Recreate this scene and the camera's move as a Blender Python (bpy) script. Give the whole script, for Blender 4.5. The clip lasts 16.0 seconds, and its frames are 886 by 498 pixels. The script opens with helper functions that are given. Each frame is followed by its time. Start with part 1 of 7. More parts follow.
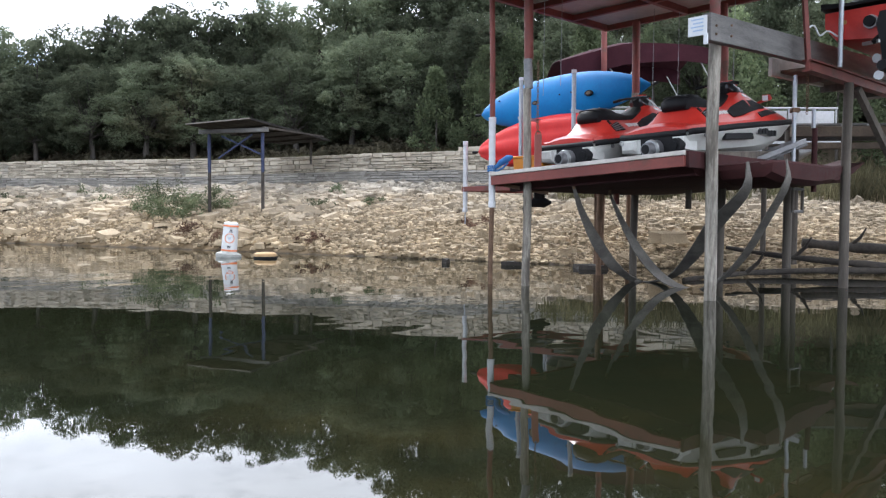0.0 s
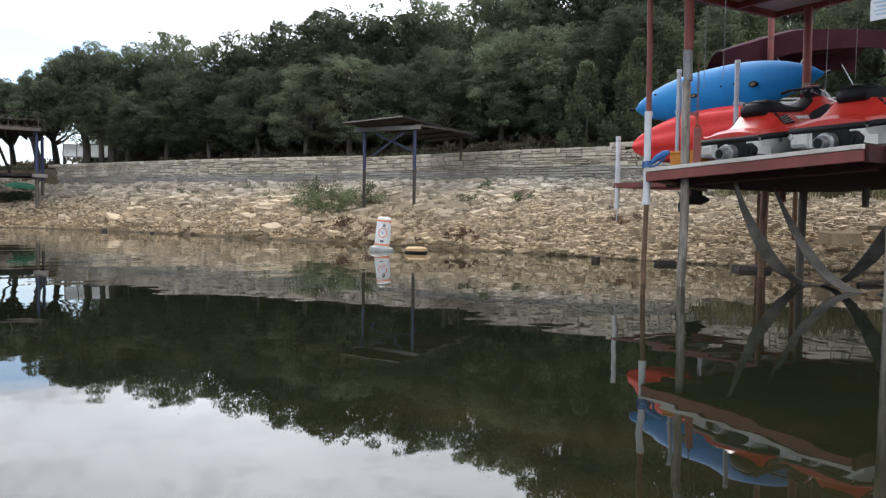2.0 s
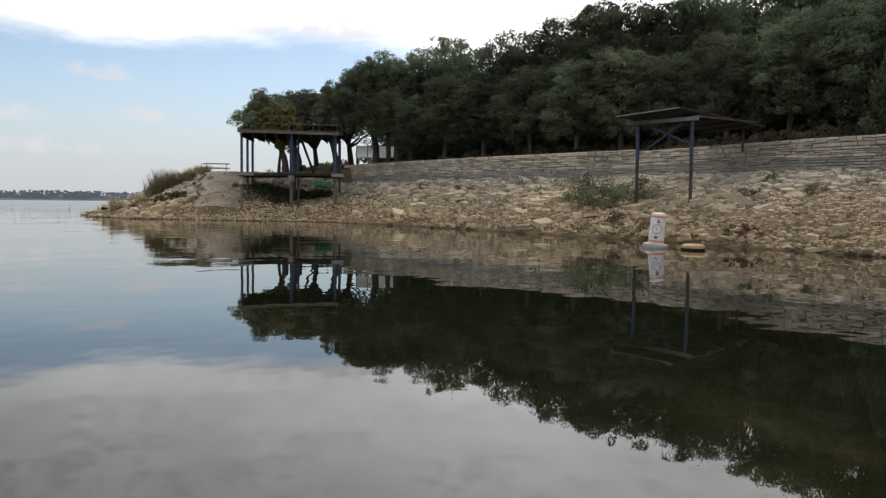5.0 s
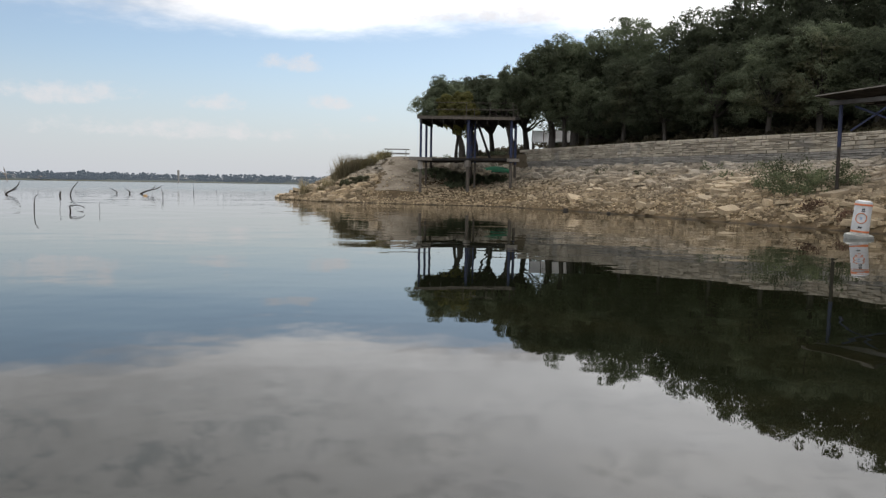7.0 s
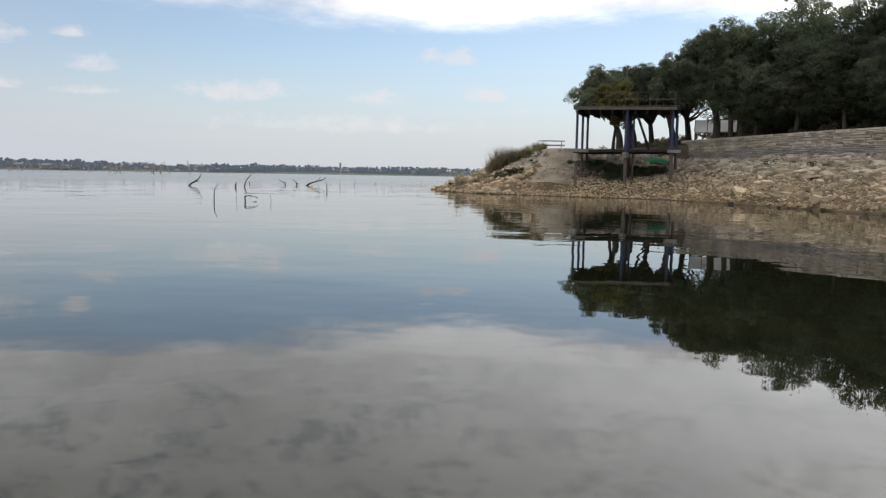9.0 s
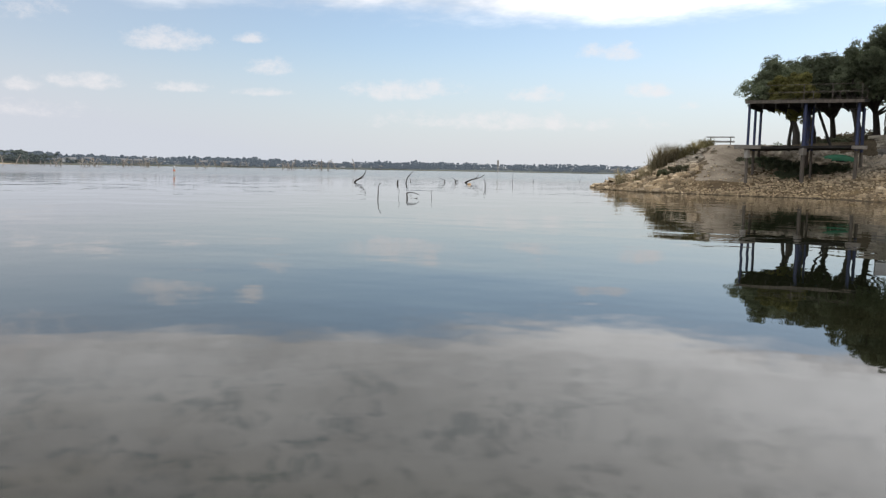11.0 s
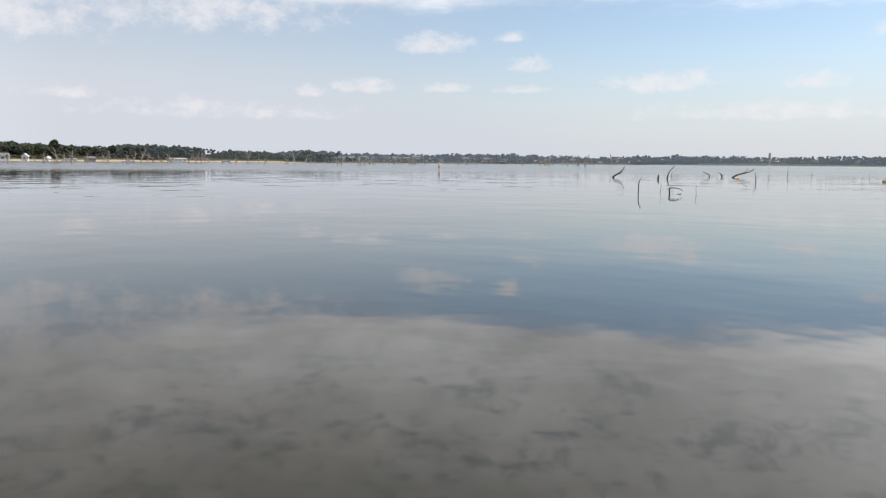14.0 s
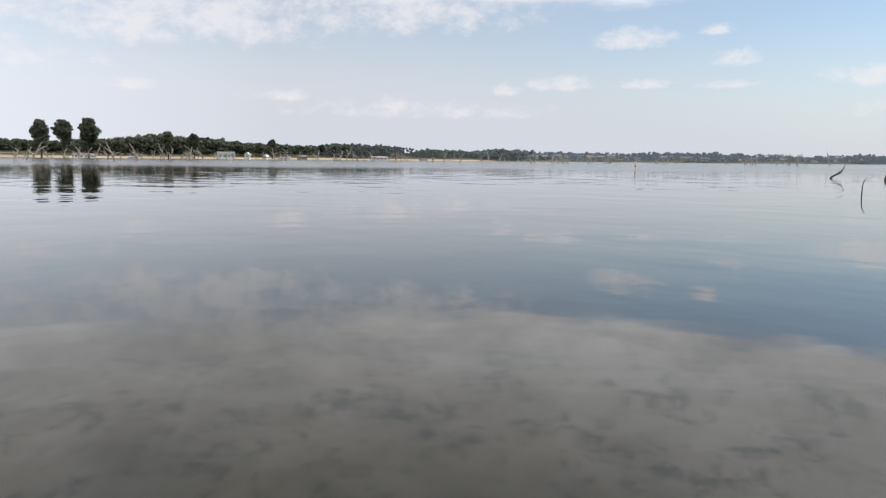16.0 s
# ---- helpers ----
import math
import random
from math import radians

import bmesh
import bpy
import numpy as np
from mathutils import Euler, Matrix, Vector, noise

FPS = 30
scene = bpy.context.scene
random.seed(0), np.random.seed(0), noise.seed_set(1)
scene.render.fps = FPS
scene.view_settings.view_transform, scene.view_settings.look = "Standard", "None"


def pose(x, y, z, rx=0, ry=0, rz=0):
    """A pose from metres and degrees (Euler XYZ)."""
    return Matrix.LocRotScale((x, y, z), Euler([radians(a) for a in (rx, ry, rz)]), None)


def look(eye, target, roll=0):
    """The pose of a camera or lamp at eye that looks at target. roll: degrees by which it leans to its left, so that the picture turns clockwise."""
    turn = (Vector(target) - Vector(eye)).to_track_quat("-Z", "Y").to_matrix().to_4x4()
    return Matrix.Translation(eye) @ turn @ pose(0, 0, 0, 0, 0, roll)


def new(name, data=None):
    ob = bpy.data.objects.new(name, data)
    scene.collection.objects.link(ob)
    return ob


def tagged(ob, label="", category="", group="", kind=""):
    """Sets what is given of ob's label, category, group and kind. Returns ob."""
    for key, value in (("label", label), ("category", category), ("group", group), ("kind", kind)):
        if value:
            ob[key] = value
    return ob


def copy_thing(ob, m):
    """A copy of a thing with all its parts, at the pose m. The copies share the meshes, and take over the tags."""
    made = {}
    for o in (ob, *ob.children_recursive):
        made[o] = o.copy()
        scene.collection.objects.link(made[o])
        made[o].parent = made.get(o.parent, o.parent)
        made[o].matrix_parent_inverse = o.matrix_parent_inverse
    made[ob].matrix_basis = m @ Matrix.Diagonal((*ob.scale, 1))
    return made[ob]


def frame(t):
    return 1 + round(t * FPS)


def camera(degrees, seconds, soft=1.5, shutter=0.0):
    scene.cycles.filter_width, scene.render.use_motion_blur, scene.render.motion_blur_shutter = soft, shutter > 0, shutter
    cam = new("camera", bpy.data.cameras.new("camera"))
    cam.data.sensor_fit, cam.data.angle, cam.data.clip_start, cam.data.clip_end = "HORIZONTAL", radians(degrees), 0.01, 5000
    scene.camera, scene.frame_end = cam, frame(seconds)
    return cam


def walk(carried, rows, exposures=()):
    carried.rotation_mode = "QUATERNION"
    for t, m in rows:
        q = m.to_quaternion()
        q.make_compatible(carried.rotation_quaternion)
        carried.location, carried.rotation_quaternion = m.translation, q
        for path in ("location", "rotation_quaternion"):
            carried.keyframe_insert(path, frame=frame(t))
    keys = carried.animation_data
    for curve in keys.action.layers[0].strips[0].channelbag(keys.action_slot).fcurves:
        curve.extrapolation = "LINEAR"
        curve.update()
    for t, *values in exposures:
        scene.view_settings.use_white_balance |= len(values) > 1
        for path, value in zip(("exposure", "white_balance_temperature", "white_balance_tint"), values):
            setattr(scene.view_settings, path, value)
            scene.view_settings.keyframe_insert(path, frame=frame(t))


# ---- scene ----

# ---- camera and walk ----
cam = camera(59.22, 16.0, 1.3)
PATH = [
    (0, pose(-0.000, 0.277, 0.95, 90 - 2.388, -0.276, 0.000)),
    (0.5, pose(-0.014, 0.277, 0.95, 90 - 2.542, -0.314, 2.943)),
    (1, pose(-0.027, 0.276, 0.95, 90 - 2.832, -0.672, 5.650)),
    (1.5, pose(-0.040, 0.274, 0.95, 90 - 2.894, -0.897, 8.313)),
    (2, pose(-0.052, 0.273, 0.95, 90 - 2.756, -0.734, 10.741)),
    (2.5, pose(-0.065, 0.270, 0.95, 90 - 2.645, -0.590, 13.586)),
    (3, pose(-0.080, 0.266, 0.95, 90 - 2.498, -0.608, 16.721)),
    (3.5, pose(-0.095, 0.260, 0.95, 90 - 2.707, -0.272, 20.106)),
    (4, pose(-0.111, 0.254, 0.95, 90 - 2.954, -0.482, 23.549)),
    (6.5, pose(-0.178, 0.213, 0.95, 90 - 4.090, -0.582, 39.900)),
    (7, pose(-0.189, 0.203, 0.95, 90 - 4.585, -0.922, 42.919)),
    (7.5, pose(-0.197, 0.195, 0.95, 90 - 4.917, -1.114, 45.268)),
    (8, pose(-0.206, 0.185, 0.95, 90 - 5.036, -0.904, 48.108)),
    (8.5, pose(-0.216, 0.174, 0.95, 90 - 5.169, -0.885, 51.196)),
    (11, pose(-0.253, 0.115, 0.95, 90 - 5.732, -1.054, 65.602)),
    (11.5, pose(-0.258, 0.101, 0.95, 90 - 5.750, -0.896, 68.725)),
    (12, pose(-0.263, 0.088, 0.95, 90 - 6.147, -0.566, 71.491)),
    (12.5, pose(-0.268, 0.073, 0.95, 90 - 5.806, -0.506, 74.808)),
    (13, pose(-0.271, 0.058, 0.95, 90 - 6.247, -0.260, 77.995)),
    (13.5, pose(-0.274, 0.042, 0.95, 90 - 6.375, -0.202, 81.233)),
    (14, pose(-0.276, 0.028, 0.95, 90 - 6.306, -0.440, 84.191)),
    (14.5, pose(-0.277, 0.013, 0.95, 90 - 6.792, -0.949, 87.306)),
    (15, pose(-0.277, -0.004, 0.95, 90 - 6.556, -1.167, 90.810)),
    (15.5, pose(-0.277, -0.022, 0.95, 90 - 6.496, -0.606, 94.553)),
    (16, pose(-0.275, -0.040, 0.95, 90 - 6.526, -0.567, 98.229)),
]
walk(cam, PATH, [(0.0, 1.02, 5850, 10), (1.5, 0.84, 5950, 10), (2.5, 0.42, 6250, 10), (3.5, 0.03, 6380, 10), (4.2, -0.22, 6450, 10), (7.0, -0.22, 6500, 10), (11.0, -0.05, 6500, 10), (16.0, -0.02, 6500, 10)])

# ---- world, sun ----
SUN_AZ, SUN_EL = 20.0, 42.0      # degrees left of +y, degrees up


def sky_dir(az, el):
    a, e = radians(az), radians(el)
    return Vector((-math.sin(a) * math.cos(e), math.cos(a) * math.cos(e), math.sin(e)))


class Net:
    """Small helper to write node trees."""

    def __init__(self, tree):
        self.tree = tree
        tree.nodes.clear()

    def add(self, kind, **values):
        node = self.tree.nodes.new(kind)
        for key, value in values.items():
            if key == "op":
                node.operation = value
            elif key == "blend":
                node.data_type, node.blend_type = "RGBA", value
            elif key == "sky":
                node.sky_type = value
        return node

    def put(self, socket, value):
        if isinstance(value, bpy.types.NodeSocket):
            self.tree.links.new(value, socket)
        else:
            socket.default_value = value

    def math(self, op, a, b=0.0, clamp=False):
        node = self.add("ShaderNodeMath", op=op)
        node.use_clamp = clamp
        self.put(node.inputs[0], a)
        self.put(node.inputs[1], b)
        return node.outputs[0]

    def vmath(self, op, a, b=(0, 0, 0)):
        node = self.add("ShaderNodeVectorMath", op=op)
        self.put(node.inputs[0], a)
        self.put(node.inputs[1], b)
        return node.outputs["Value"] if op in ("DOT_PRODUCT", "LENGTH", "DISTANCE") else node.outputs[0]

    def noise(self, vector, scale, detail=4.0, rough=0.55):
        node = self.add("ShaderNodeTexNoise")
        self.put(node.inputs["Vector"], vector)
        node.inputs["Scale"].default_value = scale
        node.inputs["Detail"].default_value = detail
        node.inputs["Roughness"].default_value = rough
        return node.outputs["Fac"]

    def step(self, value, low, high, a=0.0, b=1.0, smooth=True):
        node = self.add("ShaderNodeMapRange")
        node.interpolation_type = "SMOOTHSTEP" if smooth else "LINEAR"
        self.put(node.inputs["Value"], value)
        for key, v in (("From Min", low), ("From Max", high), ("To Min", a), ("To Max", b)):
            node.inputs[key].default_value = v
        return node.outputs[0]

    def mix(self, fac, a, b, blend="MIX"):
        node = self.add("ShaderNodeMix", blend=blend)
        self.put(node.inputs["Factor"], fac)
        self.put(node.inputs[6], a)
        self.put(node.inputs[7], b)
        return node.outputs[2]

    def scaled(self, colour, k):
        node = self.add("ShaderNodeVectorMath", op="SCALE")
        self.put(node.inputs[0], colour)
        self.put(node.inputs["Scale"], k)
        return node.outputs[0]


# small fair-weather clouds: azimuth, elevation, half width, half height, strength
CUMULUS = [
    (38, 12.0, 9, 1, 0.7), (53.6, 8.3, 2.2, 0.9, 0.6), (68.5, 5.7, 4.5, 0.9, 0.6), (51.2, 5.7, 1.7, 0.7, 0.6), (48.5, 4.7, 0.9, 0.4, 0.5), (58.5, 5.4, 2.4, 0.7, 0.5), (78, 6.8, 1.6, 1, 0.6), (84.7, 8.2, 3, 1.2, 0.8), (79.5, 8.8, 1.2, 0.5, 0.5), (69.3, 5.4, 3.2, 1, 0.7), (78.5, 5.2, 2.2, 0.5, 0.6), (84, 5.3, 1.9, 0.6, 0.7), (90, 5.3, 2.5, 0.8, 0.7), (93.5, 4.8, 1.3, 0.7, 0.6), (110, 4.3, 2.5, 0.6, 0.5), (120, 4.8, 2.2, 0.6, 0.5), (103, 10.1, 12, 2.6, 0.5), (119, 9.3, 15, 3.4, 0.55), (128, 6.2, 6, 1.4, 0.4), (96, 11.6, 9, 1.5, 0.45), (62, 3.4, 9, 0.8, 0.35), (100, 3.4, 9, 0.8, 0.35),
]


def build_world():
    world = bpy.data.worlds.new("lake_sky")
    scene.world = world
    world.use_nodes = True
    n = Net(world.node_tree)
    d = n.add("ShaderNodeTexCoord").outputs["Generated"]
    sky = n.add("ShaderNodeTexSky", sky="NISHITA")
    sky.sun_disc = False
    sky.sun_elevation, sky.sun_rotation = radians(SUN_EL), radians(-SUN_AZ)
    sky.air_density, sky.dust_density, sky.ozone_density = 1.0, 0.4, 1.8
    blue = n.scaled(sky.outputs[0], 0.125)
    sep = n.add("ShaderNodeSeparateXYZ")
    n.put(sep.inputs[0], d)
    x, y, z = sep.outputs
    # thin haze that whitens the sky towards the horizon
    az = n.math("ARCTAN2", n.math("MULTIPLY", x, -1.0), y)
    haze = n.step(z, 0.0, 0.17, 0.92, 0.12)
    haze = n.math("ADD", haze, n.step(az, radians(66), radians(112), 0.0, 0.50), True)
    colour = n.mix(haze, blue, (0.665, 0.700, 0.770, 1))
    # flat cloud layer seen at a slant
    k = n.math("DIVIDE", 1.0, n.math("ADD", n.math("MAXIMUM", z, 0.0), 0.10))
    com = n.add("ShaderNodeCombineXYZ")
    n.put(com.inputs[0], n.math("MULTIPLY", x, k))
    n.put(com.inputs[1], n.math("MULTIPLY", y, k))
    plane = com.outputs[0]
    n1 = n.noise(plane, 0.9, 6, 0.6)
    n2 = n.noise(plane, 3.2, 5, 0.6)
    rise = n.step(az, radians(8), radians(34), 0.10, 0.0)
    edge = n.math("ADD", n.math("ADD", z, rise), n.math("MULTIPLY", n.math("SUBTRACT", n1, 0.5), 0.10))
    deck = n.step(edge, 0.180, 0.215)
    thick = n.step(n.math("ADD", n.math("MULTIPLY", n1, .6), n.math("MULTIPLY", n2, .4)), 0.3, 0.7, 0.72, 1.22)
    # the hidden sun brightens the cloud round it
    glow = n.math("MAXIMUM", n.vmath("DOT_PRODUCT", d, tuple(sky_dir(SUN_AZ, SUN_EL))), 0.0)
    glow = n.math("MULTIPLY", n.math("POWER", glow, 7.0), 2.6)
    white = n.scaled((1.0, 1.0, 1.02), n.math("ADD", thick, glow))
    holes = n.math("ADD", n.math("MULTIPLY", n.noise(plane, 4.2, 4, 0.6), 0.45), n.math("MULTIPLY", n.noise(plane, 12.0, 4, 0.62), 0.55))
    holes = n.math("MULTIPLY", n.step(holes, 0.48, 0.64), n.math("MULTIPLY", n.step(z, 0.18, 0.34), n.step(az, radians(35), radians(80), 0.22, 0.62)))
    white = n.mix(holes, n.scaled(white, n.step(z, 0.30, 0.70, 1.0, 0.84)), (0.40, 0.50, 0.57, 1))
    white = n.scaled(white, n.step(az, radians(88), radians(128), 1.0, 0.80))
    colour = n.mix(deck, colour, white)
    # brighten the sky opposite the sun, mostly out of view, as added fill
    sky_fill = n.math("MAXIMUM", n.vmath("DOT_PRODUCT", d, tuple(-sky_dir(SUN_AZ, 0))), 0.0)
    colour = n.scaled(colour, n.math("ADD", 1.0, n.math("MULTIPLY", sky_fill, 0.65)))
    # fair-weather clouds low over the far shore
    el = n.math("ARCSINE", z)
    wob = n.noise(n.vmath("MULTIPLY", d, (1.0, 1.0, 1.7)), 34, 6, 0.68)
    wob2 = n.noise(d, 12, 4, 0.6)
    total = None
    for ca, ce, w, h, s in CUMULUS:
        du = n.math("MULTIPLY", n.math("SUBTRACT", az, radians(ca)), 1 / radians(w))
        dv = n.math("MULTIPLY", n.math("SUBTRACT", el, radians(ce)), 1 / radians(h))
        dv = n.math("ADD", n.math("MULTIPLY", n.math("MINIMUM", dv, 0.0), 2.0), n.math("MAXIMUM", dv, 0.0))
        q = n.math("ADD", n.math("MULTIPLY", du, du), n.math("MULTIPLY", dv, dv))
        q = n.math("MULTIPLY", n.math("SUBTRACT", 1.0, q), s)
        total = q if total is None else n.math("MAXIMUM", total, q)
    total = n.math("ADD", total, n.math("MULTIPLY", n.math("SUBTRACT", wob, 0.5), 2.4))
    total = n.math("ADD", total, n.math("MULTIPLY", n.math("SUBTRACT", wob2, 0.5), 1.6))
    puff = n.step(total, -0.15, 0.95, 0.0, 0.66)
    colour = n.mix(puff, colour, (0.93, 0.895, 0.905, 1))
    bg = n.add("ShaderNodeBackground")
    n.put(bg.inputs[0], colour)
    bg.inputs[1].default_value = 1.0
    out = n.add("ShaderNodeOutputWorld")
    n.put(out.inputs[0], bg.outputs[0])


build_world()
sun = new("sun", bpy.data.lights.new("sun", "SUN"))
sun.data.energy, sun.data.angle, sun.data.color = 1.2, radians(12), (1.0, 0.94, 0.85)
sun.matrix_world = look(sky_dir(SUN_AZ, SUN_EL) * 50, (0, 0, 0))


# ---- materials ----
def surface(name, low, high, rough=0.8, metal=0.0, scale=3.0, fine=30.0, bump=0.3, bump_size=0.01, stretch=(1, 1, 1), island=0.0,
            each=0.0, spot=None, spot_at=(0.55, 0.7), spot_scale=1.5, coat=0.0, local=False, far=False, spec=0.5, wet=False):
    """Two colours mixed by coarse and fine grain, with relief; each / island vary the tone from piece to piece."""
    m = bpy.data.materials.new(name)
    m.use_nodes = True
    n = Net(m.node_tree)
    if local:
        place = n.add("ShaderNodeTexCoord").outputs["Object"]
    else:
        place = n.add("ShaderNodeNewGeometry").outputs["Position"]
    v = n.vmath("MULTIPLY", place, stretch)
    a, b = n.noise(v, scale, 5), n.noise(v, fine, 4, 0.65)
    fac = n.step(n.math("ADD", n.math("MULTIPLY", a, 0.6), n.math("MULTIPLY", b, 0.4)), 0.32, 0.68)
    colour = n.mix(fac, (*low, 1), (*high, 1))
    if spot:
        colour = n.mix(n.step(n.noise(v, spot_scale, 5, 0.6), *spot_at), colour, (*spot, 1))
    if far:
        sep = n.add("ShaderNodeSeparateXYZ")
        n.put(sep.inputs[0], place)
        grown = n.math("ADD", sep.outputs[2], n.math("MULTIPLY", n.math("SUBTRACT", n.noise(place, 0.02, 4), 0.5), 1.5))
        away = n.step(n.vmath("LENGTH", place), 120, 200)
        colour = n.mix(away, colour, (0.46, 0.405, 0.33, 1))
        # past 850 m the cover takes the hill leaves' bluish haze tint
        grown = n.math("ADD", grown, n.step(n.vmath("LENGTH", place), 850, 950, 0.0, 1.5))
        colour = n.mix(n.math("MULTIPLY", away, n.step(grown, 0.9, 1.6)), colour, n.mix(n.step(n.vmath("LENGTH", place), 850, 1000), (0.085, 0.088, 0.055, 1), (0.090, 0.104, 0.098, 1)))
        shore = n.math("MULTIPLY", n.step(sep.outputs[2], 3.0, 3.3), n.math("SUBTRACT", 1.0, away))
        colour = n.mix(shore, colour, n.mix(fac, (0.055, 0.045, 0.03, 1), (0.13, 0.10, 0.07, 1)))
    gloss = None
    if wet:
        sep = n.add("ShaderNodeSeparateXYZ")
        n.put(sep.inputs[0], place)
        damp = n.math("ADD", sep.outputs[2], n.math("MULTIPLY", n.math("SUBTRACT", n.noise(place, 1.7, 3), 0.5), 0.14))
        gloss = n.step(damp, 0.0, 0.06, 1.0, 0.0)
        colour = n.mix(gloss, colour, n.scaled(colour, 0.38))
        silt = n.step(n.math("ADD", sep.outputs[2], n.math("MULTIPLY", n.math("SUBTRACT", n.noise(place, 0.35, 5), 0.5), 2.6)), 0.0, 3.0, 1.0, 0.0)
        colour = n.mix(silt, colour, n.mix(1.0, colour, (1.10, 0.95, 0.73, 1), "MULTIPLY"))
    if each:
        info = n.add("ShaderNodeObjectInfo").outputs["Random"]
        colour = n.scaled(colour, n.step(info, 0, 1, 1 - each, 1 + each, False))
    if island:
        info = n.add("ShaderNodeNewGeometry").outputs["Random Per Island"]
        colour = n.scaled(colour, n.step(info, 0, 1, 1 - island, 1 + island, False))
    shade = n.add("ShaderNodeBsdfPrincipled")
    n.put(shade.inputs["Base Color"], colour)
    dull = n.step(b, 0.2, 0.8, max(rough - 0.1, 0.03), min(rough + 0.1, 1.0))
    if gloss is not None:
        dull = n.math("SUBTRACT", dull, n.math("MULTIPLY", gloss, 0.05))
    n.put(shade.inputs["Roughness"], dull)
    shade.inputs["Metallic"].default_value = metal
    shade.inputs["Coat Weight"].default_value = coat
    shade.inputs["Specular IOR Level"].default_value = spec
    if bump:
        node = n.add("ShaderNodeBump")
        node.inputs["Strength"].default_value = bump
        node.inputs["Distance"].default_value = bump_size
        n.put(node.inputs["Height"], n.math("ADD", n.math("MULTIPLY", a, 0.4), b))
        n.put(shade.inputs["Normal"], node.outputs[0])
    out = n.add("ShaderNodeOutputMaterial")
    n.put(out.inputs[0], shade.outputs[0])
    return m


def leaf_surface(name, low, high, dry=None, glow=None):
    m = bpy.data.materials.new(name)
    m.use_nodes = True
    n = Net(m.node_tree)
    info = n.add("ShaderNodeNewGeometry")
    a = n.noise(info.outputs["Position"], 0.45, 3)
    colour = n.mix(info.outputs["Random Per Island"], (*low, 1), (*high, 1))
    colour = n.scaled(colour, n.step(a, 0.3, 0.7, 0.55, 1.45))
    if dry:
        colour = n.mix(n.step(n.noise(info.outputs["Position"], 0.25, 2), 0.58, 0.72, 0, 0.7), colour, (*dry, 1))
    tree = n.add("ShaderNodeObjectInfo").outputs["Random"]
    colour = n.scaled(colour, n.step(tree, 0, 1, 0.68, 1.35, False))
    d, t = n.add("ShaderNodeBsdfPrincipled"), n.add("ShaderNodeBsdfTranslucent")
    n.put(d.inputs["Base Color"], colour)
    d.inputs["Roughness"].default_value = 0.8
    d.inputs["Specular IOR Level"].default_value = 0.2
    # emission stands in for the pale haze in front of distant leaves
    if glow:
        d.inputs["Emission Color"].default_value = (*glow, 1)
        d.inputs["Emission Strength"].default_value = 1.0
    n.put(t.inputs["Color"], n.scaled(colour, 1.3))
    mix = n.add("ShaderNodeMixShader")
    mix.inputs[0].default_value = 0.48
    n.put(mix.inputs[1], d.outputs[0])
    n.put(mix.inputs[2], t.outputs[0])
    out = n.add("ShaderNodeOutputMaterial")
    n.put(out.inputs[0], mix.outputs[0])
    return m


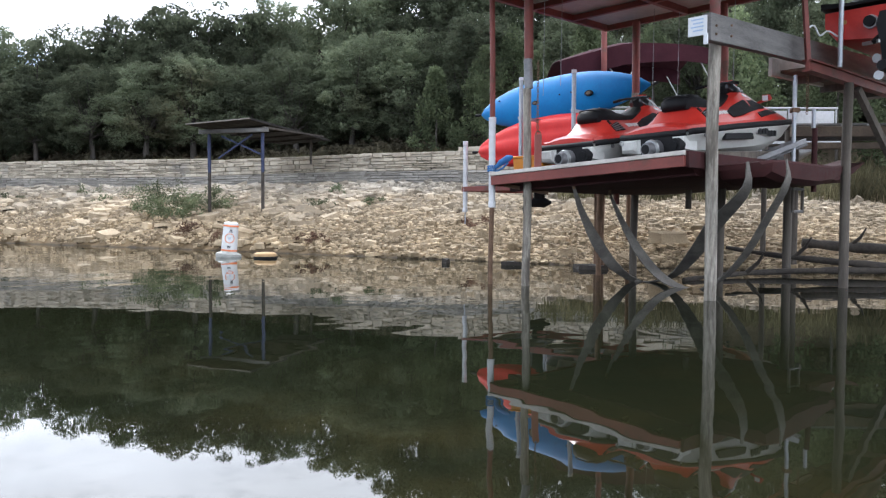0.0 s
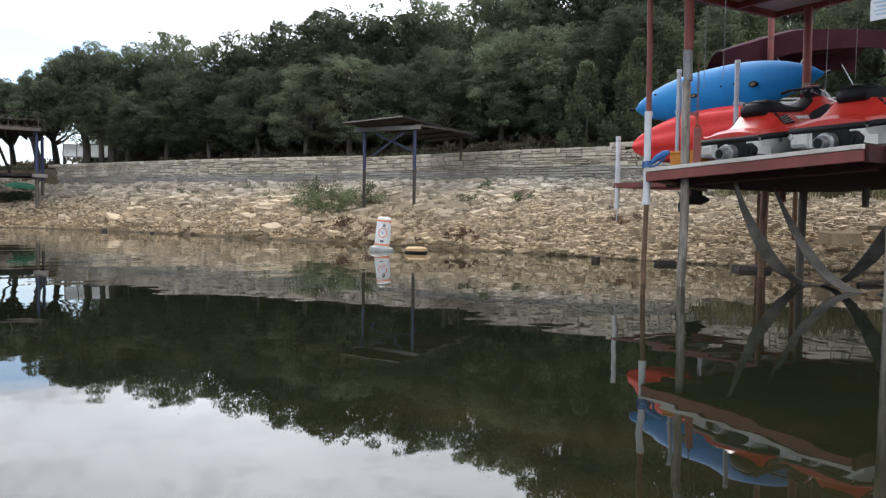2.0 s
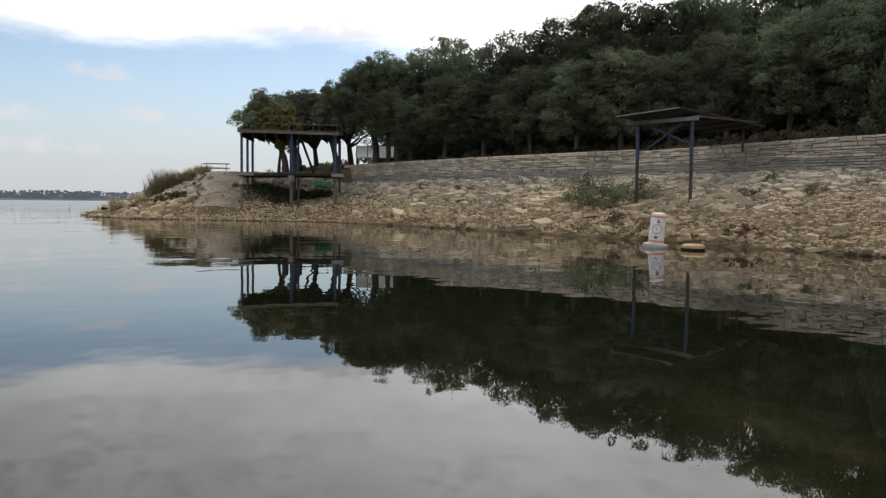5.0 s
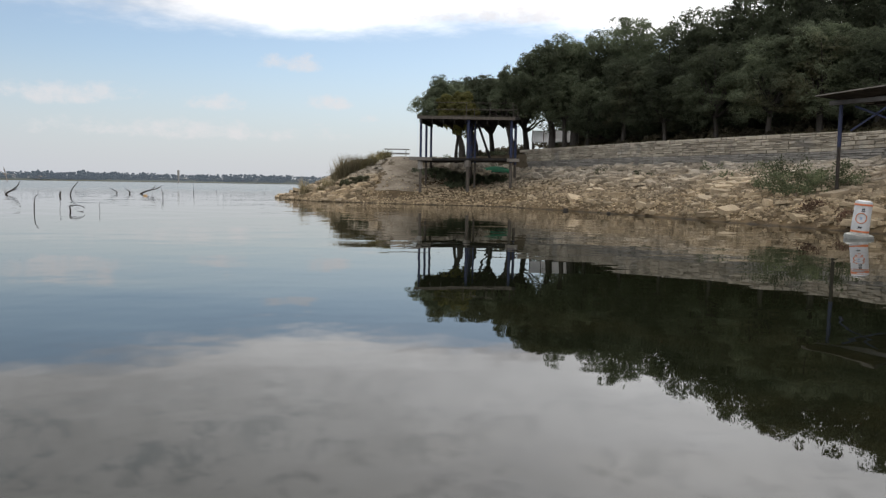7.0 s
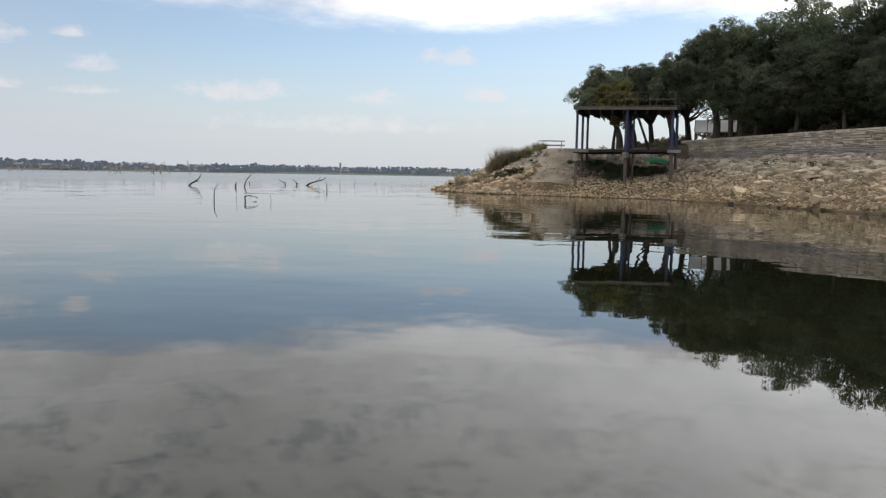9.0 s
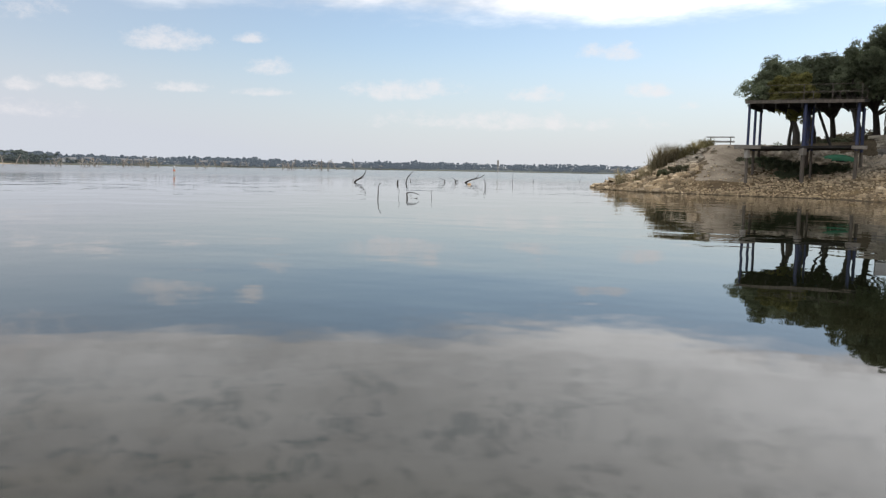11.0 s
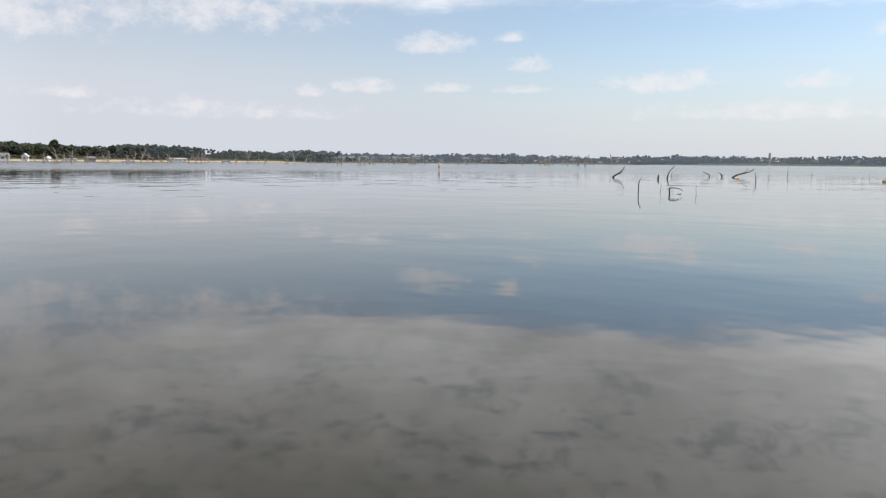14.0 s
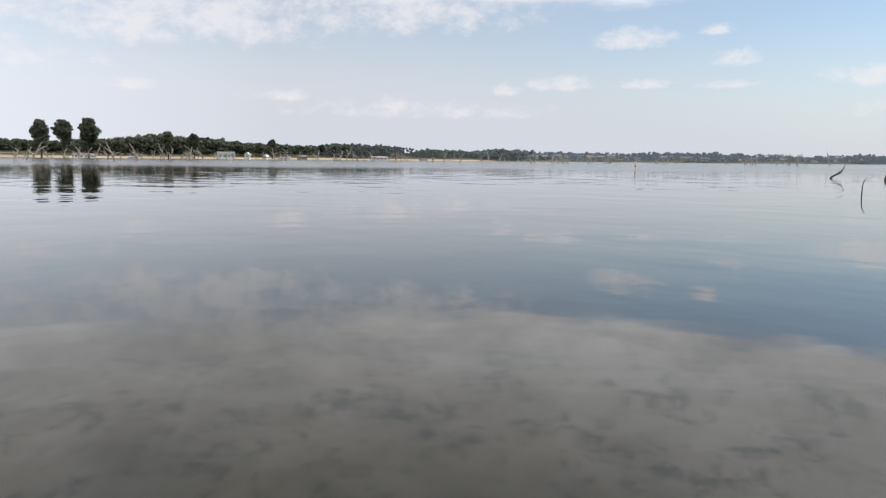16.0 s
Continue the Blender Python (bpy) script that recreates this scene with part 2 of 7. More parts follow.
def water_surface():
    m = bpy.data.materials.new("lake_water")
    m.use_nodes = True
    n = Net(m.node_tree)
    place = n.add("ShaderNodeNewGeometry").outputs["Position"]
    shade = n.add("ShaderNodeBsdfPrincipled")
    murk = n.step(n.noise(place, 0.35, 3), 0.3, 0.7)
    deep = n.mix(murk, (0.0068, 0.0085, 0.0043, 1), (0.0105, 0.0122, 0.0056, 1))
    bed = n.mix(n.step(n.noise(place, 1.3, 4), 0.35, 0.65), (0.010, 0.010, 0.005, 1), (0.024, 0.020, 0.008, 1))
    n.put(shade.inputs["Base Color"], n.mix(n.step(n.math("ADD", n.vmath("LENGTH", place), n.math("MULTIPLY", n.math("SUBTRACT", n.noise(place, 0.3, 4), 0.5), 14.0)), 1.0, 6.0, 0.9, 0.0), deep, bed))
    edge = n.math("ADD", n.vmath("LENGTH", place), n.math("MULTIPLY", n.math("SUBTRACT", n.noise(place, 0.02, 3), 0.5), 50.0))
    n.put(shade.inputs["Roughness"], n.step(edge, 36, 130, 0.012, 0.15))
    shade.inputs["IOR"].default_value = 1.333
    calm = n.step(n.noise(place, 0.22, 2), 0.35, 0.7, 0.35, 1.0)
    # long low swells carry the reflection's slivers, short ripples only fray them
    ripple = n.math("MULTIPLY", n.noise(place, 0.45, 0, 0.5), 1.9)
    ripple = n.math("ADD", ripple, n.math("MULTIPLY", n.noise(place, 1.25, 0, 0.5), 0.70))
    ripple = n.math("ADD", ripple, n.math("MULTIPLY", n.noise(place, 2.9, 1, 0.5), 0.26))
    # small wavelets that run in from the open lake, longer along their crests
    com = n.add("ShaderNodeCombineXYZ")
    n.put(com.inputs[0], n.vmath("DOT_PRODUCT", place, (-0.72, 0.69, 0.0)))
    n.put(com.inputs[1], n.math("MULTIPLY", n.vmath("DOT_PRODUCT", place, (0.69, 0.72, 0.0)), 0.28))
    ripple = n.math("ADD", ripple, n.math("MULTIPLY", n.noise(com.outputs[0], 2.0, 1, 0.4), 0.42))
    ripple = n.math("ADD", ripple, n.math("MULTIPLY", n.noise(com.outputs[0], 0.8, 0, 0.4), 0.8))
    bump = n.add("ShaderNodeBump")
    # a faint breeze off the shore
    calm = n.math("MULTIPLY", calm, n.math("MULTIPLY", n.step(n.vmath("LENGTH", place), 8, 34, 0.9, 2.0), n.step(n.vmath("LENGTH", place), 45, 90, 1.0, 0.35)))
    bump.inputs["Distance"].default_value = 0.006
    n.put(bump.inputs["Strength"], calm)
    n.put(bump.inputs["Height"], ripple)
    n.put(shade.inputs["Normal"], bump.outputs[0])
    out = n.add("ShaderNodeOutputMaterial")
    n.put(out.inputs[0], shade.outputs[0])
    return m


M_WATER = water_surface()
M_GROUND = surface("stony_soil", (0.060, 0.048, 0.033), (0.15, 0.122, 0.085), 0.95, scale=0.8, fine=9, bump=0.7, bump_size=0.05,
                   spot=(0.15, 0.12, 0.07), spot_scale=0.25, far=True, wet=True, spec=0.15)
M_STONE = surface("limestone_rubble", (0.255, 0.228, 0.188), (0.46, 0.415, 0.35), 0.9, scale=1.6, fine=40, bump=0.9, bump_size=0.03, island=0.42,
                  spot=(0.22, 0.20, 0.17), spot_scale=0.6, wet=True, spec=0.2)
M_SLAB = surface("limestone_slab", (0.27, 0.243, 0.205), (0.47, 0.43, 0.37), 0.9, scale=1.2, fine=16, bump=0.7, bump_size=0.03, each=0.24,
                 spot=(0.22, 0.19, 0.15), spot_scale=0.6, spec=0.2, wet=True)
M_BLOCK = surface("cut_limestone", (0.285, 0.248, 0.195), (0.46, 0.415, 0.34), 0.9, scale=2.0, fine=18, bump=0.5, bump_size=0.015, each=0.2, island=0.2,
                  spot=(0.28, 0.26, 0.23), spot_scale=0.7)
M_STAINED = surface("water_stained_limestone", (0.20, 0.19, 0.175), (0.33, 0.31, 0.28), 0.9, scale=1.5, fine=18, bump=0.5, bump_size=0.015, each=0.2,
                    island=0.2)
M_MORTAR = surface("wall_core", (0.17, 0.155, 0.13), (0.26, 0.24, 0.20), 0.95, scale=2, fine=20)
M_BARK = surface("oak_bark", (0.035, 0.030, 0.026), (0.085, 0.074, 0.064), 0.9, scale=3, fine=24, bump=0.8, bump_size=0.03, stretch=(1, 1, 0.25))
M_SNAG = surface("drowned_wood", (0.022, 0.018, 0.015), (0.07, 0.058, 0.048), 0.85, scale=3, fine=24, bump=0.6, bump_size=0.02)
M_PALE_SNAG = surface("bleached_wood", (0.20, 0.17, 0.14), (0.42, 0.38, 0.33), 0.85, scale=3, fine=24)
M_LEAF = leaf_surface("oak_leaves", (0.085, 0.102, 0.064), (0.128, 0.146, 0.092), (0.125, 0.115, 0.070))
M_LEAF_PALE = leaf_surface("cedar_leaves", (0.066, 0.086, 0.045), (0.120, 0.142, 0.078))
M_LEAF_YELLOW = leaf_surface("yellowing_leaves", (0.13, 0.13, 0.042), (0.21, 0.195, 0.068))
M_WILLOW = leaf_surface("willow_leaves", (0.075, 0.090, 0.050), (0.135, 0.152, 0.088))
M_WEED = leaf_surface("red_brown_weeds", (0.09, 0.055, 0.04), (0.19, 0.12, 0.085))
M_GRASS = leaf_surface("dry_grass", (0.085, 0.082, 0.045), (0.175, 0.155, 0.088), (0.085, 0.10, 0.045))
M_TUFT = leaf_surface("bleached_grass", (0.15, 0.135, 0.072), (0.28, 0.24, 0.135), (0.14, 0.145, 0.06))
M_REED = leaf_surface("dry_reeds", (0.19, 0.165, 0.105), (0.33, 0.285, 0.185))
M_UNDER = leaf_surface("shade_leaves", (0.060, 0.055, 0.038), (0.115, 0.100, 0.068), (0.13, 0.095, 0.060))
M_FAR_LEAF = leaf_surface("far_leaves", (0.080, 0.095, 0.066), (0.130, 0.145, 0.105), (0.15, 0.12, 0.075))
# distant leaves: haze imitated by a bluish base colour and emission
M_HILL_LEAF_HAZE = leaf_surface("hazed_hill_leaves", (0.060, 0.075, 0.072), (0.095, 0.112, 0.110), glow=(0.135, 0.165, 0.215))
M_MID_LEAF_HAZE = leaf_surface("hazed_mid_leaves", (0.070, 0.086, 0.066), (0.120, 0.136, 0.108), glow=(0.045, 0.055, 0.068))
M_TRACK = surface("packed_dirt", (0.19, 0.155, 0.115), (0.35, 0.30, 0.235), 0.95, scale=0.9, fine=8, bump=0.6, bump_size=0.04, spot=(0.17, 0.14, 0.10), spot_scale=0.8, spec=0.15)


# ---- mesh helpers ----
def mesh_of(name, verts, faces, material, smooth=False):
    me = bpy.data.meshes.new(name)
    me.from_pydata(verts, [], faces)
    me.materials.append(material)
    if smooth:
        me.polygons.foreach_set("use_smooth", [True] * len(me.polygons))
    me.update()
    return me


def solid(bm, name, material, smooth=None, bevel=0.0):
    """A mesh from a bmesh. smooth: the angle in degrees below which edges are rounded off."""
    if bevel:
        bmesh.ops.bevel(bm, geom=[e for e in bm.edges if e.is_manifold and e.calc_face_angle(0) > 0.6], offset=bevel, segments=2, profile=0.6,
                        affect="EDGES")
    bmesh.ops.recalc_face_normals(bm, faces=bm.faces)
    me = bpy.data.meshes.new(name)
    bm.to_mesh(me)
    bm.free()
    me.materials.append(material)
    if smooth:
        me.polygons.foreach_set("use_smooth", [True] * len(me.polygons))
        me.set_sharp_from_angle(angle=radians(smooth))
    return me


def part(name, bm, material, parent, label="", smooth=None, bevel=0.0):
    ob = new(name, solid(bm, name, material, smooth, bevel) if isinstance(bm, bmesh.types.BMesh) else bm)
    ob.parent = parent
    return tagged(ob, label)


def thing(name, m, label, category, group="", kind=""):
    ob = new(name)
    ob.empty_display_size = 0.2
    ob.matrix_basis = m
    return tagged(ob, label, category, group, kind)


def box(bm, centre, size, turn=None, taper=1.0):
    m = Matrix.Translation(centre) @ (turn.to_4x4() if turn else Matrix()) @ Matrix.Diagonal((*size, 1))
    out = bmesh.ops.create_cube(bm, size=1.0, matrix=Matrix())["verts"]
    for v in out:
        if v.co.z > 0:
            v.co.x *= taper
            v.co.y *= taper
    bmesh.ops.transform(bm, matrix=m, verts=out)
    return bm


def bar(bm, a, b, width, height, up=(0, 0, 1)):
    """A beam of rectangular section from a to b."""
    a, b = Vector(a), Vector(b)
    y = (b - a).normalized()
    x = y.cross(Vector(up)).normalized()
    z = x.cross(y)
    m = Matrix((x, y, z)).transposed().to_4x4()
    m.translation = (a + b) / 2
    bmesh.ops.create_cube(bm, size=1.0, matrix=m @ Matrix.Diagonal((width, (b - a).length, height, 1)))
    return bm


def tube(bm, points, radii, sides=10, caps=True):
    """A round rod along points, with a radius at each."""
    points = [Vector(p) for p in points]
    if not isinstance(radii, (list, tuple)):
        radii = [radii] * len(points)
    rings, side = [], None
    for i, p in enumerate(points):
        way = (points[min(i + 1, len(points) - 1)] - points[max(i - 1, 0)]).normalized()
        if side is None:
            side = way.orthogonal().normalized()
        side = (side - way * side.dot(way)).normalized()
        other = way.cross(side)
        ring = []
        for j in range(sides):
            a = math.tau * j / sides
            ring.append(bm.verts.new(p + radii[i] * (math.cos(a) * side + math.sin(a) * other)))
        rings.append(ring)
    for r, s in zip(rings, rings[1:]):
        for j in range(sides):
            bm.faces.new((r[j], r[(j + 1) % sides], s[(j + 1) % sides], s[j]))
    if caps:
        bm.faces.new(rings[0][::-1])
        bm.faces.new(rings[-1])
    return bm


def loft(bm, rings, closed=True, caps=True):
    """Skin over rings of points of equal count."""
    rows = [[bm.verts.new(p) for p in ring] for ring in rings]
    n = len(rows[0])
    for r, s in zip(rows, rows[1:]):
        for j in range(n if closed else n - 1):
            bm.faces.new((r[j], r[(j + 1) % n], s[(j + 1) % n], s[j]))
    if caps and closed:
        bm.faces.new(rows[0][::-1])
        bm.faces.new(rows[-1])
    return bm


def another(ob, m):
    """A copy of a thing that stands scaled already."""
    k = ob.scale
    return copy_thing(ob, m @ Matrix.Diagonal((1 / k.x, 1 / k.y, 1 / k.z, 1)))


def curve_points(ctrl, n=22):
    """A smooth line through control points."""
    c = [Vector(p) for p in ctrl]
    c = [c[0] * 2 - c[1]] + c + [c[-1] * 2 - c[-2]]
    out = []
    m = len(c) - 3
    for k in range(n + 1):
        s = k / n * m
        i = min(int(s), m - 1)
        t = s - i
        p0, p1, p2, p3 = c[i:i + 4]
        out.append(0.5 * ((2 * p1) + (p2 - p0) * t + (2 * p0 - 5 * p1 + 4 * p2 - p3) * t * t + (3 * p1 - p0 - 3 * p2 + p3) * t ** 3))
    return out


def new_bm():
    return bmesh.new()


# ---- the lie of the land ----
NEAR_SHORE = [(14, 8), (10, 12.3), (7.5, 13.5), (6.1, 14.0), (2.4, 15.6), (0.6, 17.0), (-2.5, 19.1), (-6.8, 21.9), (-9.9, 23.6), (-14.3, 26.2),
              (-18.6, 28.3), (-24.0, 30.2), (-29.2, 28.6), (-35, 27.6), (-40, 28.8), (-45.6, 32.2), (-47.5, 35)]
FAR_SHORE = [(-46, 42), (-30, 70), (20, 140), (60, 400), (-600, 1500), (-1500, 1500), (-1750, 900), (-1500, 400), (-1100, 60), (-860, -80), (-640, -150),
             (-470, -195), (-350, -270), (-240, -330), (-60, -110), (-14, -14), (0, -6), (12, -3), (17, 2)]
LAKE = np.array(NEAR_SHORE + FAR_SHORE, float)
WALL = [(9, 26.0), (0.5, 29.3), (-3.1, 30.8), (-10.5, 35.0), (-20.3, 37.6), (-31.7, 42.0)]
TERRACE = np.array([(40, 14)] + WALL + [(-36.5, 35.0), (-40.5, 34.0), (-43, 37), (-30, 80), (60, 120)], float)
WALL_BASE, WALL_TOP = 2.30, 3.40


def inside(x, y, poly):
    c = np.zeros(x.shape, bool)
    for (x0, y0), (x1, y1) in zip(poly, np.roll(poly, -1, axis=0)):
        hit = ((y0 > y) != (y1 > y)) & (x < (x1 - x0) * (y - y0) / (y1 - y0 + 1e-12) + x0)
        c ^= hit
    return c


def edge_distance(x, y, poly, close=True):
    best = np.full(x.shape, 1e9)
    ends = np.roll(poly, -1, axis=0) if close else poly[1:]
    for (x0, y0), (x1, y1) in zip(poly, ends):
        dx, dy = x1 - x0, y1 - y0
        t = np.clip(((x - x0) * dx + (y - y0) * dy) / (dx * dx + dy * dy), 0, 1)
        best = np.minimum(best, np.hypot(x - x0 - t * dx, y - y0 - t * dy))
    return best


def height(x, y):
    """Height of the ground over the lake's level."""
    x, y = np.asarray(x, float), np.asarray(y, float)
    wob = 0.5 * np.sin(x * 1.3 + 0.7 * y) * np.sin(y * 0.9 - 0.4 * x) + 0.3 * np.sin(x * 3.1 - y * 2.3)
    s = edge_distance(x, y, LAKE)
    wet = inside(x, y, LAKE)
    w = edge_distance(x, y, TERRACE)
    up = inside(x, y, TERRACE)
    head = np.clip((-31 - x) / 4, 0, 1)
    base = WALL_BASE - 0.14 + 0.52 * head
    bulge = 1 - 0.36 * np.clip((2 - x) / 6, 0, 1) * (1 - head)
    hollow = np.clip((-22 - x) / 4, 0, 1) * np.clip((x + 35.5) / 3, 0, 1)
    bulge = bulge + (1.55 - bulge) * hollow
    fall = np.clip((np.degrees(np.arctan2(-x, y)) - 46.8) / 4.5, 0, 1) * head * (np.hypot(x, y) < 75)
    base = base - 1.0 * fall
    bank = base * (s / (s + w + 1e-6)) ** bulge + 0.05 * wob * np.clip(s, 0, 1)
    top = WALL_TOP - 0.12 + np.clip(w, 0, 60) * 0.045 * (1 - 0.7 * head) - 0.48 * head - 1.0 * fall
    land = np.where(up & ((w > 0.5) | (head > 0)), top, bank)
    far = np.hypot(x, y) > 150
    hill = np.clip(s - 45, 0, 200) * 0.055 * (0.8 + 0.25 * np.sin(x * 0.004 + 1) * np.cos(y * 0.005))
    hill = hill * np.clip(np.hypot(x, y) / 1500, 0.25, 1.2)
    land = np.where(far, np.clip(s * 0.05, 0, 1.0) + np.clip((s - 9) * 0.16, 0, 2.7) + hill, land)
    return np.where(wet, -np.clip(s * 0.16 + 0.02, 0, 4.0), land)


def graded(low, high, step_near, near_low, near_high, growth=1.22):
    vals = list(np.arange(near_low, near_high + 1e-6, step_near))
    st = step_near
    while vals[-1] < high:
        st *= growth
        vals.append(min(vals[-1] + st, high))
    st = step_near
    while vals[0] > low:
        st *= growth
        vals.insert(0, max(vals[0] - st, low))
    return np.array(vals)


def build_ground():
    xs = graded(-4000, 4000, 0.38, -50, 14)
    ys = graded(-4000, 4000, 0.38, 10, 46)
    gx, gy = np.meshgrid(xs, ys)
    gz = height(gx, gy)
    nx, ny = len(xs), len(ys)
    verts = np.stack([gx, gy, gz], -1).reshape(-1, 3)
    i = np.arange(nx * ny).reshape(ny, nx)
    faces = np.stack([i[:-1, :-1], i[:-1, 1:], i[1:, 1:], i[1:, :-1]], -1).reshape(-1, 4)
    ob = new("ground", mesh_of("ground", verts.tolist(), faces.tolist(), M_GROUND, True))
    tagged(ob, "pale stony lake bank rising to a grassy terrace", "ground", kind="structure")
    w = mesh_of("water", [(-4000, -4000, 0), (4000, -4000, 0), (4000, 4000, 0), (-4000, 4000, 0)], [(0, 1, 2, 3)], M_WATER)
    tagged(new("water", w), "calm murky green lake water with faint ripples", "lake", kind="structure")


build_ground()


# ---- retaining wall ----
def block_mesh(name, length, tall, deep, material, rng):
    """A roughly dressed stone: chamfered face, uneven corners."""
    l, t, d = length / 2, tall / 2, deep / 2
    c = min(0.016, tall * 0.15)
    j = lambda k=0.006: rng.uniform(-k, k)
    v = [(-l, d, -t), (l, d, -t), (l, d, t), (-l, d, t), (-l, -d + c, -t), (l, -d + c, -t), (l, -d + c, t), (-l, -d + c, t),
         (-l + c + j(), -d + j(), -t + c + j()), (l - c + j(), -d + j(), -t + c + j()), (l - c + j(), -d + j(), t - c + j()), (-l + c + j(), -d + j(), t - c + j())]
    f = [(0, 3, 2, 1), (0, 1, 5, 4), (1, 2, 6, 5), (2, 3, 7, 6), (3, 0, 4, 7), (4, 5, 9, 8), (5, 6, 10, 9), (6, 7, 11, 10), (7, 4, 8, 11), (8, 9, 10, 11)]
    return v, f


def build_wall():
    rng = random.Random(5)
    core = new_bm()
    for (x0, y0), (x1, y1) in zip(WALL, WALL[1:]):
        a, b = Vector((x0, y0, 0)), Vector((x1, y1, 0))
        n = Vector((b.y - a.y, a.x - b.x, 0)).normalized()
        if n.y > 0:
            n = -n
        mid = (WALL_TOP + WALL_BASE - 0.5) / 2 - 0.03
        bar(core, a - n * 0.25 + Vector((0, 0, mid)), b - n * 0.25 + Vector((0, 0, mid)), 0.30, WALL_TOP - WALL_BASE + 0.5)
    wall = new("wall_retaining", solid(core, "wall_retaining", M_MORTAR))
    tagged(wall, "dry-laid limestone retaining wall, stained grey along its foot", "wall", kind="structure")
    kinds = {}
    for up in (0, 1):
        for k, length in enumerate((0.20, 0.31, 0.43, 0.56, 0.74)):
            for tall in ((0.075, 0.10), (0.11, 0.15, 0.19))[up]:
                m = (M_STAINED, M_BLOCK)[up]
                v, f = block_mesh("block", length - 0.024, tall - 0.022, 0.2, m, rng)
                kinds[up, k, tall] = (v, f, mesh_of("block", v, f, m))
    lengths = (0.20, 0.31, 0.43, 0.56, 0.74)
    count, rest = 0, {0: ([], []), 1: ([], [])}
    for (x0, y0), (x1, y1) in zip(WALL, WALL[1:]):
        a, b = Vector((x0, y0, 0)), Vector((x1, y1, 0))
        way = (b - a).normalized()
        n = Vector((way.y, -way.x, 0))
        if n.y > 0:
            n = -n
        turn = math.atan2(way.y, way.x) + math.pi
        total, z = (b - a).length, WALL_BASE - 0.22
        while z < WALL_TOP - 0.05:
            up = 1 if z > WALL_BASE + 0.35 else 0
            tall = rng.choice(((0.075, 0.10), (0.11, 0.15, 0.19))[up])
            at = rng.uniform(-0.2, 0)
            while at < total - 0.1:
                k = rng.randrange(5)
                stack = [(z, tall)]
                if up and rng.random() < 0.45:
                    cut = rng.choice((0.4, 0.5, 0.6)) * tall
                    stack = [(z, cut), (z + cut, tall - cut)]
                for z0, t0 in stack:
                    place = a + way * (at + lengths[k] / 2) - n * (0.03 + rng.uniform(-0.03, 0.04)) + Vector((0, 0, z0 + t0 / 2))
                    m = Matrix.Translation(place) @ Matrix.Rotation(turn, 4, "Z") @ Matrix.Rotation(rng.uniform(-0.04, 0.04), 4, "X") @ Matrix.Rotation(rng.uniform(-0.015, 0.015), 4, "Y")
                    m = m @ Matrix.Diagonal((1, 1, (t0 - 0.022) / (tall - 0.022), 1))
                    v, f, me = kinds[up, k, tall]
                    if up and count < 300 and -9.5 < place.x < 1.5:
                        ob = new("block", me)
                        ob.parent, ob.matrix_basis = wall, m
                        count += 1
                    else:
                        vs, fs = rest[up]
                        base = len(vs)
                        vs += [tuple(m @ Vector(p)) for p in v]
                        fs += [tuple(i + base for i in q) for q in f]
                at += lengths[k]
            z += tall
    for up, name in ((0, "stained_courses"), (1, "upper_courses")):
        vs, fs = rest[up]
        ob = new(name, mesh_of(name, vs, fs, (M_STAINED, M_BLOCK)[up]))
        ob.parent = wall
        tagged(ob, kind="stuff")


build_wall()


# ---- rubble on the bank ----
def slab(rng, sx, sy, sz):
    """A broken flat stone with six to eight corners."""
    n = rng.integers(5, 8)
    ang = np.sort(rng.uniform(0, math.tau, n) * 0.25 + np.arange(n) * math.tau / n)
    rad = rng.uniform(0.75, 1.1, n)
    low = np.stack([np.cos(ang) * rad * sx, np.sin(ang) * rad * sy, np.full(n, -sz)], -1)
    top = np.stack([np.cos(ang) * rad * sx * rng.uniform(0.82, 1.04, n), np.sin(ang) * rad * sy * rng.uniform(0.82, 1.04, n), sz * rng.uniform(0.6, 1.1, n)], -1)
    v = np.concatenate([low, top, [[0, 0, sz * 1.05]]])
    f = [(i, (i + 1) % n, n + (i + 1) % n, n + i) for i in range(n)] + [(n + i, n + (i + 1) % n, 2 * n) for i in range(n)]
    return v, f


